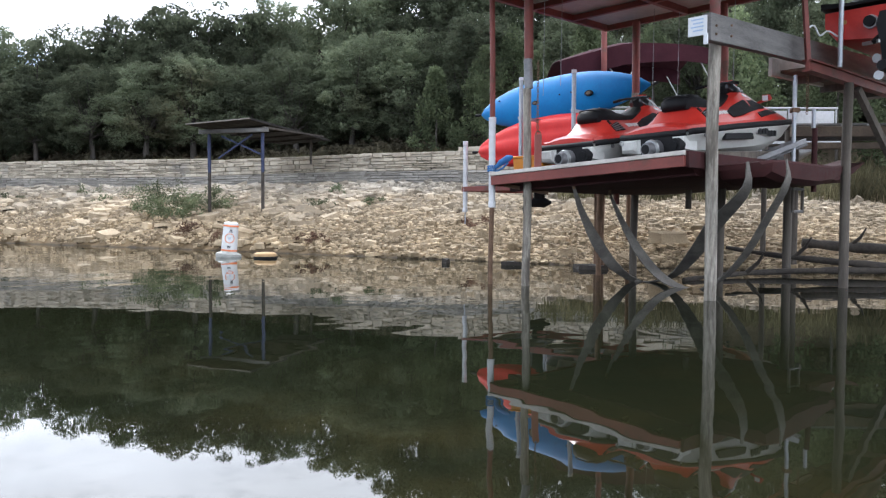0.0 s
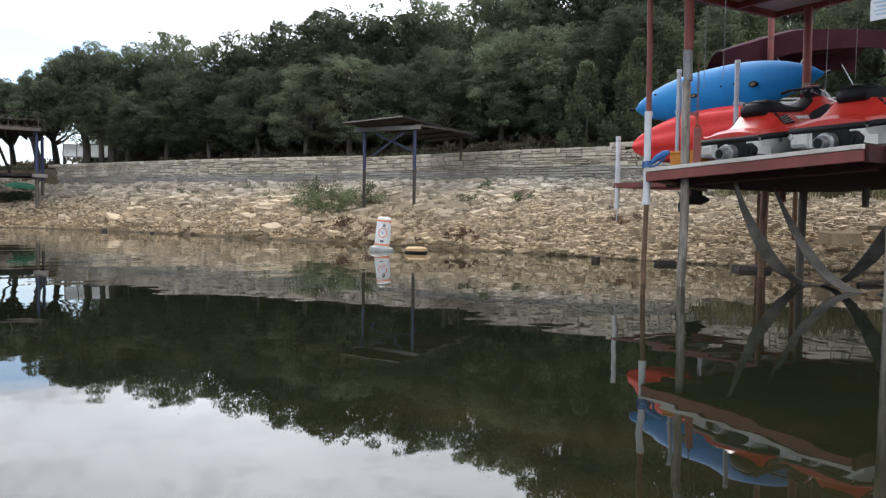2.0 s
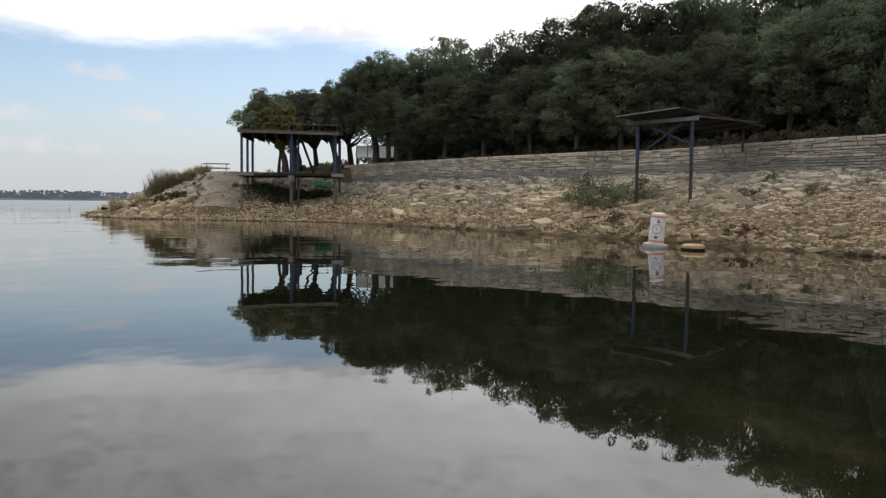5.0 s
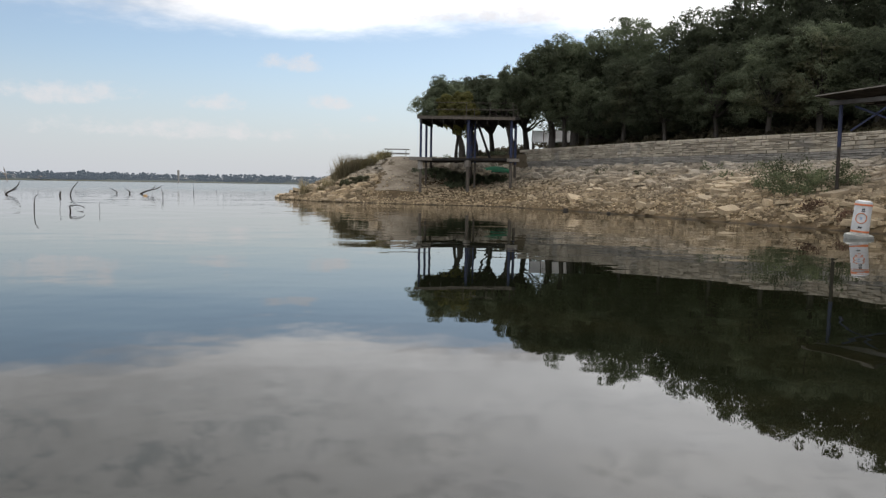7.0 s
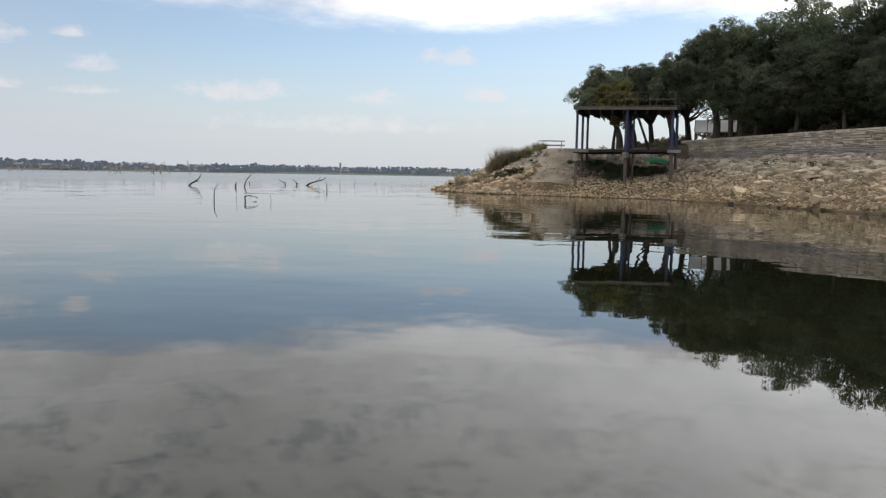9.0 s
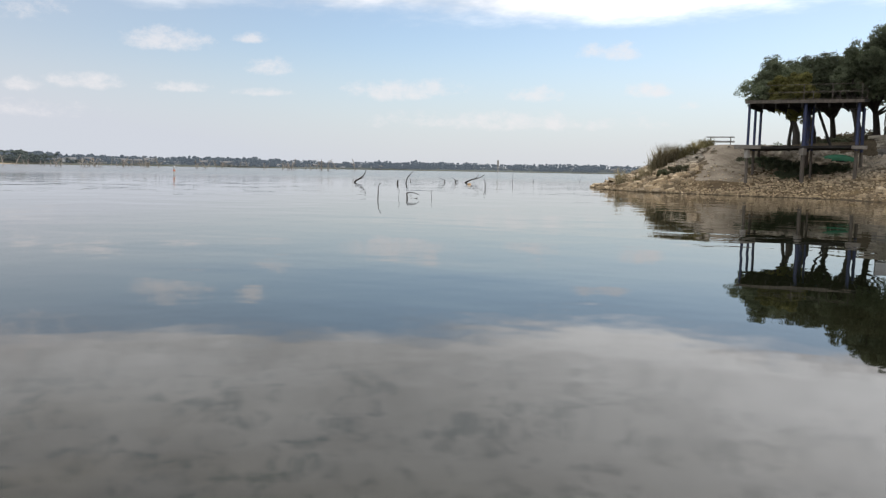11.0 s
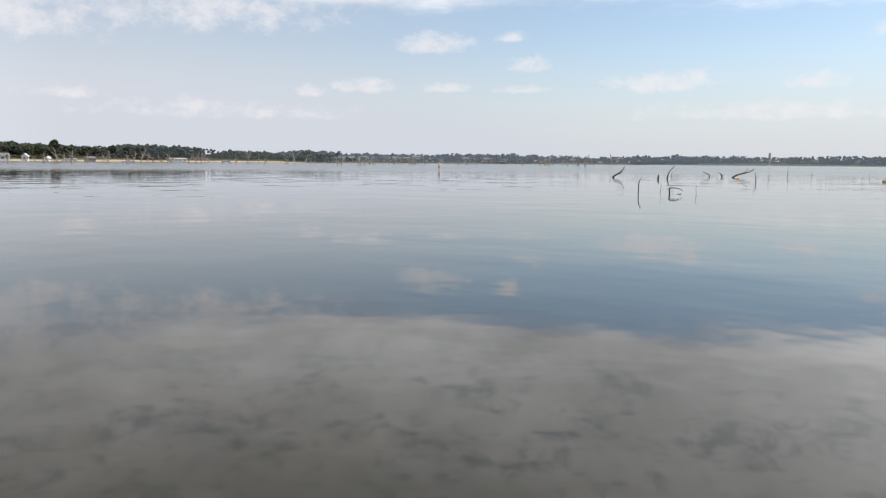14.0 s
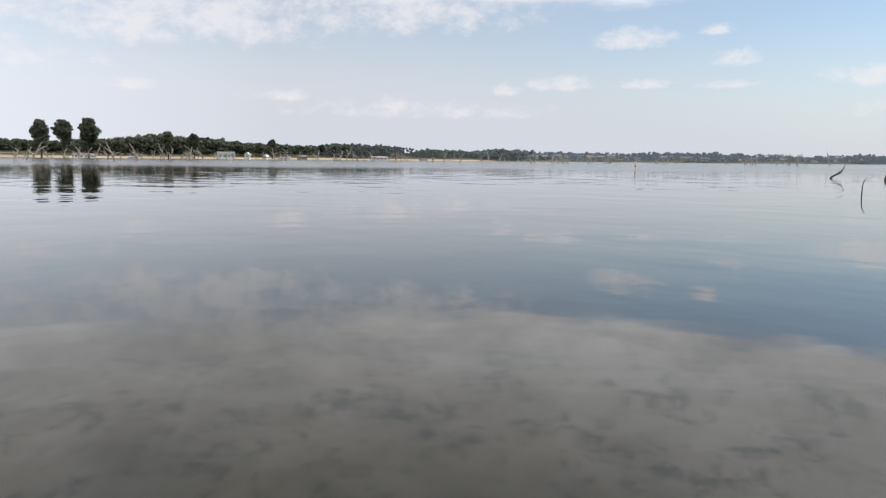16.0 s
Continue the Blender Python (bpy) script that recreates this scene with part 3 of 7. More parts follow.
def build_rubble():
    rng = np.random.default_rng(11)
    vs, fs, base = [], [], 0
    x = rng.uniform(-47, 11, 300000)
    y = rng.uniform(11, 43, 300000)
    s, w = edge_distance(x, y, LAKE), edge_distance(x, y, TERRACE)
    q = s / (s + w + 1e-6)
    ok = ~inside(x, y, LAKE) & ~inside(x, y, TERRACE) & (s < 14) & (s > 0.02)
    track = (edge_distance(x, y, np.array(TRACK), False) < 1.45) & (s > 1.0)
    dirt = (x < -23.5) & (x > -33.5) & (q < 0.8)
    near = 1 / np.clip(np.hypot(x, y), 15, 60) ** 1.2
    near = near * np.where(x < -28, 2.4, 1.0)
    ok &= rng.uniform(0, 1 / 15 ** 1.2, len(x)) < near
    idx = np.nonzero(ok)[0]
    z = height(x, y)
    shapes = [slab(rng, 1.0, 1.0, 1.0) for k in range(14)]
    meshes = [mesh_of("stone", v.tolist(), f, M_SLAB) for v, f in shapes]
    ground = bpy.data.objects["ground"]
    big_ones = 0
    for i in idx:
        kind = rng.uniform()
        if track[i]:
            if kind < (0.90 if q[i] < 0.6 else 0.97):
                continue
            kind = 1.0
        elif dirt[i]:
            if kind < 0.45:
                continue
            kind = 0.5 + 0.5 * kind
        # stones lie with the slope, bedded in rough tiers
        lie = Euler((rng.normal(0.12, 0.17), rng.normal(0, 0.15), rng.normal(0, 0.45) - 0.45)).to_matrix()
        head = x[i] < -33
        up = min(max((q[i] - 0.30 + 0.10 * math.sin(0.9 * x[i])) / 0.35, 0.0), 1.0)
        up *= min(max((3.5 - x[i]) / 4.0, 0.3), 1.0)
        if kind < 0.004 + (0.085 if x[i] < 1 else 0.035) * up + 0.03 * head:
            a = rng.uniform(0.24, 0.52) * min(max((3.0 - x[i]) / 8, 0.42), 1.0)
            size = (a * 1.15, a * rng.uniform(0.45, 0.8), rng.uniform(0.05, 0.12))
        elif kind < 0.03 + 0.36 * up:
            a = rng.uniform(0.12, 0.27) * min(max((3.0 - x[i]) / 8, 0.5), 1.0)
            size = (a * rng.uniform(1.0, 1.4), a * rng.uniform(0.45, 0.85), a * rng.uniform(0.18, 0.42))
        else:
            if rng.uniform() < 0.20:
                continue
            a = rng.uniform(0.03, 0.09) + 0.035 * up
            size = (a * rng.uniform(0.9, 1.4), a * rng.uniform(0.5, 0.9), a * rng.uniform(0.25, 0.55))
        if kind < 0.045 and -16 < x[i] < 9 and big_ones < 290 and size[0] > 0.23:
            big_ones += 1
            ob = new("stone", meshes[rng.integers(14)])
            ob.matrix_basis = Matrix.Translation((x[i], y[i], z[i] + size[2] * 0.5)) @ lie.to_4x4() @ Matrix.Diagonal((*size, 1))
            ob.parent = ground
            continue
        v, f = shapes[rng.integers(14)]
        v = (v * size) @ np.array(lie).T + (x[i], y[i], z[i] + size[2] * rng.uniform(0.3, 1.0))
        vs.append(v)
        fs += [tuple(k + base for k in q2) for q2 in f]
        base += len(v)
    me = mesh_of("rubble_stone", np.concatenate(vs).tolist(), fs, M_STONE)
    tagged(new("rubble_stone", me), "pale broken limestone slabs heaped along the bank", "rubble", kind="stuff")


TRACK = [(-32.9, 31.4), (-34.2, 33.0), (-36.9, 36.0), (-40.0, 39.6)]
build_rubble()


# ---- trees ----
def leaf_cloud(rng, centres, radii, per, size, squash=0.8):
    """Many small leaf sprays round the given centres."""
    cs, rs = np.repeat(centres, per, axis=0), np.repeat(radii, per)
    n = len(cs)
    d = rng.normal(size=(n, 3))
    d /= np.linalg.norm(d, axis=1)[:, None]
    p = cs + d * (rs * rng.uniform(0.15, 1.0, n) ** 0.75)[:, None] * (1, 1, squash)
    a = rng.normal(size=(n, 3))
    a /= np.linalg.norm(a, axis=1)[:, None]
    b = np.cross(a, rng.normal(size=(n, 3)))
    b /= np.linalg.norm(b, axis=1)[:, None]
    k = size * rng.uniform(0.6, 1.4, n)[:, None]
    v = np.stack([p - a * k * 1.4, p - b * k * 0.6, p + a * k * 1.4, p + b * k * 0.6], 1).reshape(-1, 3)
    return v, np.arange(4 * n).reshape(n, 4)


def leaf_shell(rng, centres, radii, away, per, size, squash=0.72):
    """Leaves on the outer skin of clumps, turned outwards and up, so that each clump has a lit top and a dark underside."""
    cs, rs, aw = np.repeat(centres, per, axis=0), np.repeat(radii, per), np.repeat(away, per, axis=0)
    n = len(cs)
    d = rng.normal(size=(n, 3)) + aw * 0.5 + (0, 0, 0.25)
    d /= np.linalg.norm(d, axis=1)[:, None]
    p = cs + d * (rs * rng.uniform(0.35, 1.0, n) ** 0.5)[:, None] * (1, 1, squash)
    nrm = d + rng.normal(size=(n, 3)) * 0.42 + (0, 0, 0.2)
    nrm /= np.linalg.norm(nrm, axis=1)[:, None]
    a = np.cross(nrm, rng.normal(size=(n, 3)))
    a /= np.linalg.norm(a, axis=1)[:, None]
    b = np.cross(nrm, a)
    k = size * rng.uniform(0.6, 1.4, n)[:, None]
    v = np.stack([p - a * k * 1.4, p - b * k * 0.7, p + a * k * 1.4, p + b * k * 0.7], 1).reshape(-1, 3)
    return v, np.arange(4 * n).reshape(n, 4)


def oak(name, seed, tall, wide, lobes, per, leaf_mat, label, bare=0.3, lean=0.0, size=0.05, group="", low=0.35, stout=1.0, swell=1.0):
    """A live oak: a forked trunk, crooked limbs to each lobe of the crown, and lobes made of many leafy clumps."""
    rng, r2 = np.random.default_rng(seed), random.Random(seed)
    tree = thing(name, Matrix(), label, "tree", group)
    k = np.arange(lobes)
    h = low + (0.90 - low) * (k + rng.uniform(0, 1, lobes)) / lobes
    prof = np.sqrt(np.clip(1 - ((h - low - 0.12) / (1.02 - low - 0.12)) ** 2, 0.05, 1)) * np.clip((h - low) / 0.10 + 0.6, 0, 1)
    ang = k * 2.4 + rng.uniform(-0.5, 0.5, lobes)
    rr = wide * prof * rng.uniform(0.35, 0.86, lobes)
    core = np.stack([np.cos(ang) * rr + lean * h, np.sin(ang) * rr, h * tall], -1)
    big = tall * rng.uniform(0.09, 0.155, lobes) * swell
    # clumps on the skin of each lobe
    m = 11
    out = rng.normal(size=(lobes, m, 3)) + (0, 0, 0.35)
    mid = np.array((lean * 0.5, 0, tall * 0.55))
    side = core - mid
    side /= np.linalg.norm(side, axis=1)[:, None]
    out += side[:, None] * 0.7
    out /= np.linalg.norm(out, axis=2)[:, :, None]
    cl = core[:, None] + out * (big[:, None] * rng.uniform(0.55, 1.08, (lobes, m)))[:, :, None] * (1, 1, 0.8)
    rad = (big[:, None] * rng.uniform(0.26, 0.50, (lobes, m))).reshape(-1)
    v, f = leaf_shell(rng, cl.reshape(-1, 3), rad, out.reshape(-1, 3), per, size)
    # loose sprays that fray the outline
    vl, fl = leaf_cloud(rng, cl.reshape(-1, 3), rad * 1.25, max(per // 4, 6), size * 0.9, 0.9)
    v, f = np.concatenate([v, vl]), np.concatenate([f, fl + len(v)])
    vi, fi = leaf_cloud(rng, core, big * 0.85, 90, size * 2.4)
    v, f = np.concatenate([v, vi]), np.concatenate([f, fi + len(v)])
    fit = tall / np.quantile(v[:, 2], 0.9995)
    v[:, 2] *= fit
    core[:, 2] *= fit
    wood = new_bm()
    fork = tall * bare
    base = [Vector((0, 0, -0.3)), Vector((r2.uniform(-.12, .12), 0.05, fork * 0.45)), Vector((lean * 0.25, 0.04, fork))]
    tube(wood, curve_points(base, 6), [tall * stout * (0.026 - 0.0016 * i) for i in range(7)], 9)
    for i in range(lobes):
        if r2.random() < 0.35:
            continue
        end = Vector(core[i])
        start = base[2] + Vector((0, 0, -fork * 0.1 * r2.random()))
        mid = start.lerp(end, 0.5) + Vector((r2.uniform(-.5, .5), r2.uniform(-.5, .5), r2.uniform(-0.1, 0.5))) * tall * 0.07
        thick = tall * stout * r2.uniform(0.007, 0.014)
        pts = curve_points([start, start.lerp(mid, 0.5) + Vector((r2.uniform(-.2, .2), r2.uniform(-.2, .2), 0)), mid, end], 8)
        tube(wood, pts, [thick * (1 - 0.095 * j) for j in range(9)], 6)
    part("trunk", wood, M_BARK, tree, smooth=60)
    ob = new("crown", mesh_of("crown", v.tolist(), f.tolist(), leaf_mat))
    ob.parent = tree
    return tree


def ground_at(x, y):
    return float(height(np.array([x]), np.array([y]))[0])


def at_bearing(az, dist):
    a = radians(az)
    return -math.sin(a) * dist, math.cos(a) * dist


def build_woods():
    rng = random.Random(21)
    full, open_low = [], []
    for i in range(7):
        low = i > 3
        kind = oak("oak_tree", 40 + i, 10.0, 2.5 + 0.35 * (i % 3), 34, 76, M_LEAF, "dark green live oak in full leaf behind the wall", 0.30 if low else 0.22, rng.uniform(-0.9, 0.9),
                   group="trees behind the wall", low=0.26 if low else 0.12, size=0.050)
        (open_low if low else full).append(kind)
    first = set(full + open_low)

    def stand(az, dist, el, swell, kinds):
        x, y = at_bearing(az, dist)
        g = ground_at(x, y)
        tall = 0.95 + dist * math.tan(radians(el)) - g
        k = rng.choice(kinds)
        m = Matrix.Translation((x, y, g)) @ Matrix.Rotation(rng.uniform(0, 6.28), 4, "Z") @ Matrix.Diagonal((swell * tall / 10, swell * tall / 10, tall / 10, 1))
        if k in first:
            first.discard(k)
            k.matrix_basis = m
        else:
            another(k, m)

    # skyline, from the point towards the docks: bearing, distance, elevation of the top
    for az, d, el in [(34.2, 51, 10.7), (31.6, 53, 10.9), (29.1, 50, 12.0), (26.9, 49, 11.6), (24.3, 48, 12.6), (21.8, 47, 13.3), (19.6, 46, 13.7), (17.4, 46, 14.4),
                      (13.9, 45, 14.2), (11.3, 44, 15.2), (8.4, 43, 16.0), (5.4, 42, 17.2), (2.2, 42, 18.2), (-1.2, 42, 19.2), (-4.5, 42, 19.8), (-8, 41, 18.5), (-12, 40, 18), (-16.5, 38, 18), (-21, 37, 18), (-26, 35, 18),
                      (-31, 34, 18), (-36, 33, 18)]:
        stand(az, d, el, 0.95, full + open_low)
    # a looser front row with bare stems, and a second row that fills the wood
    for az, d, el in [(32.6, 50, 7.8), (30.2, 48, 9.0), (27.3, 46, 8.8), (24.0, 44, 9.6), (20.6, 42, 10.2), (17.6, 41, 11.2), (14.2, 40, 10.4), (10.6, 39, 11.4), (6.6, 38, 12.2), (2.2, 37, 13.2), (-2.5, 36, 14),
                      (-9, 34, 14), (-18, 32, 15), (-27, 30, 15)]:
        stand(az, d, el, 1.25, open_low)
    for az, d, el in [(33, 60, 8.6), (26.5, 56, 9.5), (20.0, 54, 11), (15.6, 53, 12.6), (8.5, 52, 13), (2.0, 51, 14), (-5.5, 50, 15), (-15, 46, 15), (-24, 42, 15), (-34, 38, 14),
                      (28, 62, 9.5), (10, 60, 12), (0, 60, 13), (-8, 58, 14), (23, 60, 10.5), (17, 60, 11.5), (12.6, 54, 12.6), (30, 57, 9.6), (24.8, 55, 10.4)]:
        stand(az, d, el, 1.25, full)


build_woods()


def build_pines():
    p = oak("pine_tree", 91, 12.0, 2.1, 14, 60, M_FAR_LEAF, "tall round-topped tree on the far shore", 0.45, 0.1, size=0.13, group="tall trees on the far shore", low=0.46)
    for k, (az, d, s) in enumerate(((125.3, 452, 2.37), (124, 455, 2.38), (122.5, 452, 2.53), (110.5, 545, 1.33), (117.5, 490, 1.76), (115.8, 495, 1.66), (105.5, 650, 0.96), (107, 620, 1.00))):
        x, y = at_bearing(az, d)
        g = ground_at(x, y)
        m = Matrix.Translation((x, y, g)) @ Matrix.Rotation(k * 1.3, 4, "Z") @ Matrix.Scale((0.95 + d * math.tan(radians(s)) - g) / 12.0, 4)
        if k:
            another(p, m)
        else:
            p.matrix_basis = m


build_pines()


def build_point_trees():
    label = "spreading live oak on the point beside the boathouse"
    kinds = [oak("oak_tree", 81 + i, 7.0, 3.1, 30, 84, M_LEAF, label, 0.36, (-1.6, 1.4)[i], size=0.044, group="trees on the point", low=0.50, stout=1.8, swell=1.15) for i in range(2)]
    # bearing, distance, elevation of the top, width, turn
    for k, (az, d, el, wide, turn) in enumerate(((41.6, 54, 7.4, 0.80, 0.0), (40.7, 56, 7.9, 0.85, 3.1), (38.0, 54, 8.1, 0.75, 0.4), (39.4, 58, 7.6, 0.7, 2.0), (36.9, 57, 7.9, 0.8, 1.1), (35.2, 52, 9.7, 0.8, 4.0), (33.6, 51.0, 10.2, 0.9, 5.2))):
        x, y = at_bearing(az, d)
        g = ground_at(x, y)
        k_z = (0.95 + d * math.tan(radians(el)) - g) / 7.0
        m = Matrix.Translation((x, y, g)) @ Matrix.Rotation(radians(az) + turn, 4, "Z") @ Matrix.Diagonal((wide, wide, k_z, 1))
        if k < 2:
            kinds[k].matrix_basis = m
        else:
            another(kinds[k % 2], m)
    b = oak("oak_tree", 85, 4.9, 1.2, 10, 70, M_LEAF_YELLOW, "small oak with yellowing leaves behind the boathouse", 0.4, 0.3, size=0.05, group="trees on the point", low=0.5)
    x, y = at_bearing(42.0, 50)
    b.matrix_basis = Matrix.Translation((x, y, ground_at(x, y)))


build_point_trees()


# ---- far shore ----
def clump_cloud(rng, centres, radii, squash=0.8):
    """Knobbly leaf clumps for far crowns."""
    bm = bmesh.new()
    bmesh.ops.create_icosphere(bm, subdivisions=1, radius=1.0)
    bv = np.array([tuple(v.co) for v in bm.verts])
    bf = np.array([[v.index for v in f.verts] for f in bm.faces])
    bm.free()
    n, m = len(centres), len(bv)
    v = bv[None] * rng.uniform(0.6, 1.3, (n, m, 1)) * radii[:, None, None] * (1, 1, squash) + centres[:, None]
    f = bf[None] + (np.arange(n) * m)[:, None, None]
    return v.reshape(-1, 3), f.reshape(-1, 3)


# bearing and elevation of the far skyline
SKYLINE = [(45, 0.57), (53, 0.59), (57, 0.66), (61, 0.55), (65, 0.63), (69.6, 0.68), (73.5, 0.50), (78, 0.67), (81.5, 0.71), (87.4, 0.60), (91.4, 0.67), (93.4, 0.90), (95.5, 0.72), (99.6, 0.75), (102.5, 1.06), (104.1, 1.10), (106.2, 1.13), (107.4, 0.96), (109.8, 1.01), (112.1, 1.13), (113.6, 1.25), (115.2, 1.43), (118.3, 1.56), (121, 1.26), (125.7, 1.02), (128, 1.17), (136, 1.20)]


def build_far_woods():
    rng = np.random.default_rng(3)
    near, mid, far = [[], [], 0], [[], [], 0], [[], [], 0]
    for az in np.concatenate([rng.uniform(40, 100, 2300), rng.uniform(94, 138, 1500)]):
        ux, uy = at_bearing(az, 1.0)
        r = np.arange(300, 3000, 12.0)
        dry = np.nonzero(~inside(ux * r, uy * r, LAKE))[0]
        shore = r[dry[0]]
        depth = rng.uniform(0, 1) ** 1.6
        d = shore + (42 if shore < 900 else 20) + (0.02 + depth) * 0.16 * shore
        x, y = ux * d, uy * d
        g = ground_at(x, y)
        el = np.interp(az, *zip(*SKYLINE)) * rng.choice([1.08, 1.0, 0.92, 0.84, 0.7]) * (1.0 if shore < 700 else 0.42 + 0.58 * min(1.0, depth * 1.7))
        tall = min(max(0.95 + d * math.tan(radians(el)) - g, 2.5), 15.0) * rng.uniform(0.85, 1.03)
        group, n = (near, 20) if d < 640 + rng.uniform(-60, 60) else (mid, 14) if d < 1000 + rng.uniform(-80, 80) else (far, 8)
        wide = tall * (0.55 if d < 880 else 0.9)
        c = np.stack([x + rng.normal(0, wide * 0.42, n), y + rng.normal(0, wide * 0.42, n), g + tall * rng.uniform(0.12, 0.84, n)], -1)
        v, f = clump_cloud(rng, c, tall * (rng.uniform(0.07, 0.18, n) if d < 880 else rng.uniform(0.16, 0.30, n)))
        group[0].append(v)
        group[1].append(f + group[2])
        group[2] += len(v)
        if d < 880:
            v, f = leaf_cloud(rng, c, np.full(n, tall * 0.19), 18, tall * 0.017)
            f = np.concatenate([f[:, :3], f[:, [0, 2, 3]]])
            group[0].append(v)
            group[1].append(f + group[2])
            group[2] += len(v)
    for (vs, fs, _), name, mt, label in ((near, "far_woods", M_FAR_LEAF, "dark green woods along the far lake shore"), (mid, "backdrop_shore", M_MID_LEAF_HAZE, "hazy grey-green woods farther along the lake shore"), (far, "backdrop_hills", M_HILL_LEAF_HAZE, "hazy wooded hills beyond the lake")):
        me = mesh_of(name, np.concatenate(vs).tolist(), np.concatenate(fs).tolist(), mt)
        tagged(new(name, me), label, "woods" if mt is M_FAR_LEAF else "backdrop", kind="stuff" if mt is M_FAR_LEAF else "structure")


build_far_woods()


# ---- materials of the docks ----
M_RED_STEEL = surface("red_painted_steel", (0.13, 0.030, 0.024), (0.22, 0.055, 0.042), 0.6, scale=1.5, fine=30, bump=0.15, spot=(0.10, 0.045, 0.03), spot_scale=2.5)
M_RUST = surface("rusted_steel", (0.09, 0.055, 0.035), (0.20, 0.12, 0.075), 0.9, scale=4, fine=40, bump=0.4)
M_GALV = surface("galvanised_steel", (0.30, 0.32, 0.35), (0.44, 0.46, 0.50), 0.45, 0.6, scale=3, fine=30, bump=0.1)
M_GREY_POST = surface("weathered_post", (0.15, 0.132, 0.112), (0.43, 0.395, 0.34), 0.9, scale=5, fine=30, bump=0.8, bump_size=0.02, stretch=(3, 3, 0.5), spot=(0.11, 0.095, 0.08),
                      spot_scale=1.6, spot_at=(0.48, 0.62))
M_DARK_POST = surface("dark_post", (0.06, 0.05, 0.042), (0.14, 0.12, 0.10), 0.85, scale=3, fine=26, bump=0.4, stretch=(3, 3, 0.35))
M_PVC = surface("white_pvc", (0.50, 0.51, 0.53), (0.66, 0.67, 0.70), 0.4, scale=2, fine=12, bump=0.05)
M_GREY_WOOD = surface("weathered_plank", (0.085, 0.082, 0.080), (0.215, 0.21, 0.205), 0.9, scale=2, fine=30, bump=0.6, stretch=(0.6, 0.6, 4))
M_BROWN_WOOD = surface("brown_timber", (0.075, 0.055, 0.040), (0.165, 0.125, 0.09), 0.85, scale=2, fine=25, bump=0.5)
M_PALE_TRIM = surface("bleached_trim", (0.40, 0.37, 0.34), (0.58, 0.55, 0.51), 0.85, scale=3, fine=25, bump=0.3)
M_MAROON = surface("maroon_hull", (0.030, 0.010, 0.011), (0.062, 0.021, 0.021), 0.75, scale=1.5, fine=14, bump=0.15, spot=(0.045, 0.022, 0.02), spec=0.2)
M_CANVAS = surface("maroon_canvas", (0.030, 0.010, 0.014), (0.054, 0.018, 0.024), 0.95, spec=0.1, scale=3, fine=60, bump=0.2)
M_ROOF = surface("pale_roof_sheet", (0.30, 0.29, 0.26), (0.44, 0.42, 0.38), 0.7, scale=1.5, fine=14, bump=0.1)
M_BLUE = surface("blue_plastic", (0.007, 0.150, 0.42), (0.012, 0.205, 0.51), 0.62, scale=2, fine=25, bump=0.08, spec=0.22)
M_RED = surface("red_plastic", (0.54, 0.020, 0.020), (0.66, 0.034, 0.032), 0.62, scale=2, fine=25, bump=0.08, spec=0.22)
M_GLOSS_RED = surface("glossy_red", (0.40, 0.020, 0.014), (0.52, 0.034, 0.022), 0.38, scale=1, fine=20, bump=0.02, coat=0.15)
M_GLOSS_WHITE = surface("glossy_white", (0.50, 0.50, 0.48), (0.62, 0.62, 0.60), 0.42, scale=1, fine=14, bump=0.03, coat=0.1)
M_BLACK = surface("black_rubber", (0.007, 0.007, 0.008), (0.018, 0.018, 0.02), 0.7, spec=0.2, scale=3, fine=40, bump=0.15)
M_VINYL = surface("black_vinyl", (0.005, 0.005, 0.006), (0.012, 0.012, 0.014), 0.6, spec=0.15, scale=3, fine=60, bump=0.15)
M_GREY = surface("grey_metal", (0.12, 0.12, 0.125), (0.24, 0.24, 0.25), 0.45, 0.5, scale=3, fine=30, bump=0.1)
M_ALU = surface("brushed_aluminium", (0.34, 0.35, 0.36), (0.50, 0.51, 0.52), 0.4, 0.7, scale=2, fine=30, bump=0.08)
M_ORANGE = surface("orange_plastic", (0.50, 0.17, 0.012), (0.64, 0.25, 0.02), 0.5, scale=2, fine=20, bump=0.06)
M_STRAP = surface("black_webbing", (0.085, 0.078, 0.070), (0.20, 0.185, 0.165), 0.9, scale=4, fine=60, bump=0.3)
M_ROPE = surface("blue_rope", (0.03, 0.12, 0.34), (0.06, 0.20, 0.46), 0.8, scale=9, fine=80, bump=0.4)
M_SIGN = surface("white_sign", (0.60, 0.62, 0.66), (0.72, 0.74, 0.77), 0.5, scale=2, fine=15, bump=0.02)
M_INK_BLUE = surface("blue_ink", (0.30, 0.42, 0.60), (0.38, 0.50, 0.68), 0.5, scale=2, fine=15, bump=0)
M_GLASS_DARK = surface("smoked_glass", (0.02, 0.02, 0.022), (0.04, 0.04, 0.045), 0.12, scale=2, fine=15, bump=0)
M_BLUE_STEEL = surface("blue_painted_steel", (0.015, 0.023, 0.065), (0.030, 0.042, 0.105), 0.6, scale=3, fine=30, bump=0.2, spot=(0.06, 0.05, 0.05), spot_scale=2)
M_GREEN = surface("green_plastic", (0.02, 0.15, 0.075), (0.035, 0.21, 0.11), 0.5, scale=2, fine=20, bump=0.05)
M_BRASS = surface("brass", (0.40, 0.24, 0.08), (0.5, 0.32, 0.12), 0.35, 0.8, scale=3, fine=20, bump=0.05)

# the docks' own axes: A along the front edge, B towards the land
DOCK = Vector((0.68, 11.2, 0.0))
DU, DV = Vector((0.680, -0.733, 0)), Vector((0.733, 0.680, 0))


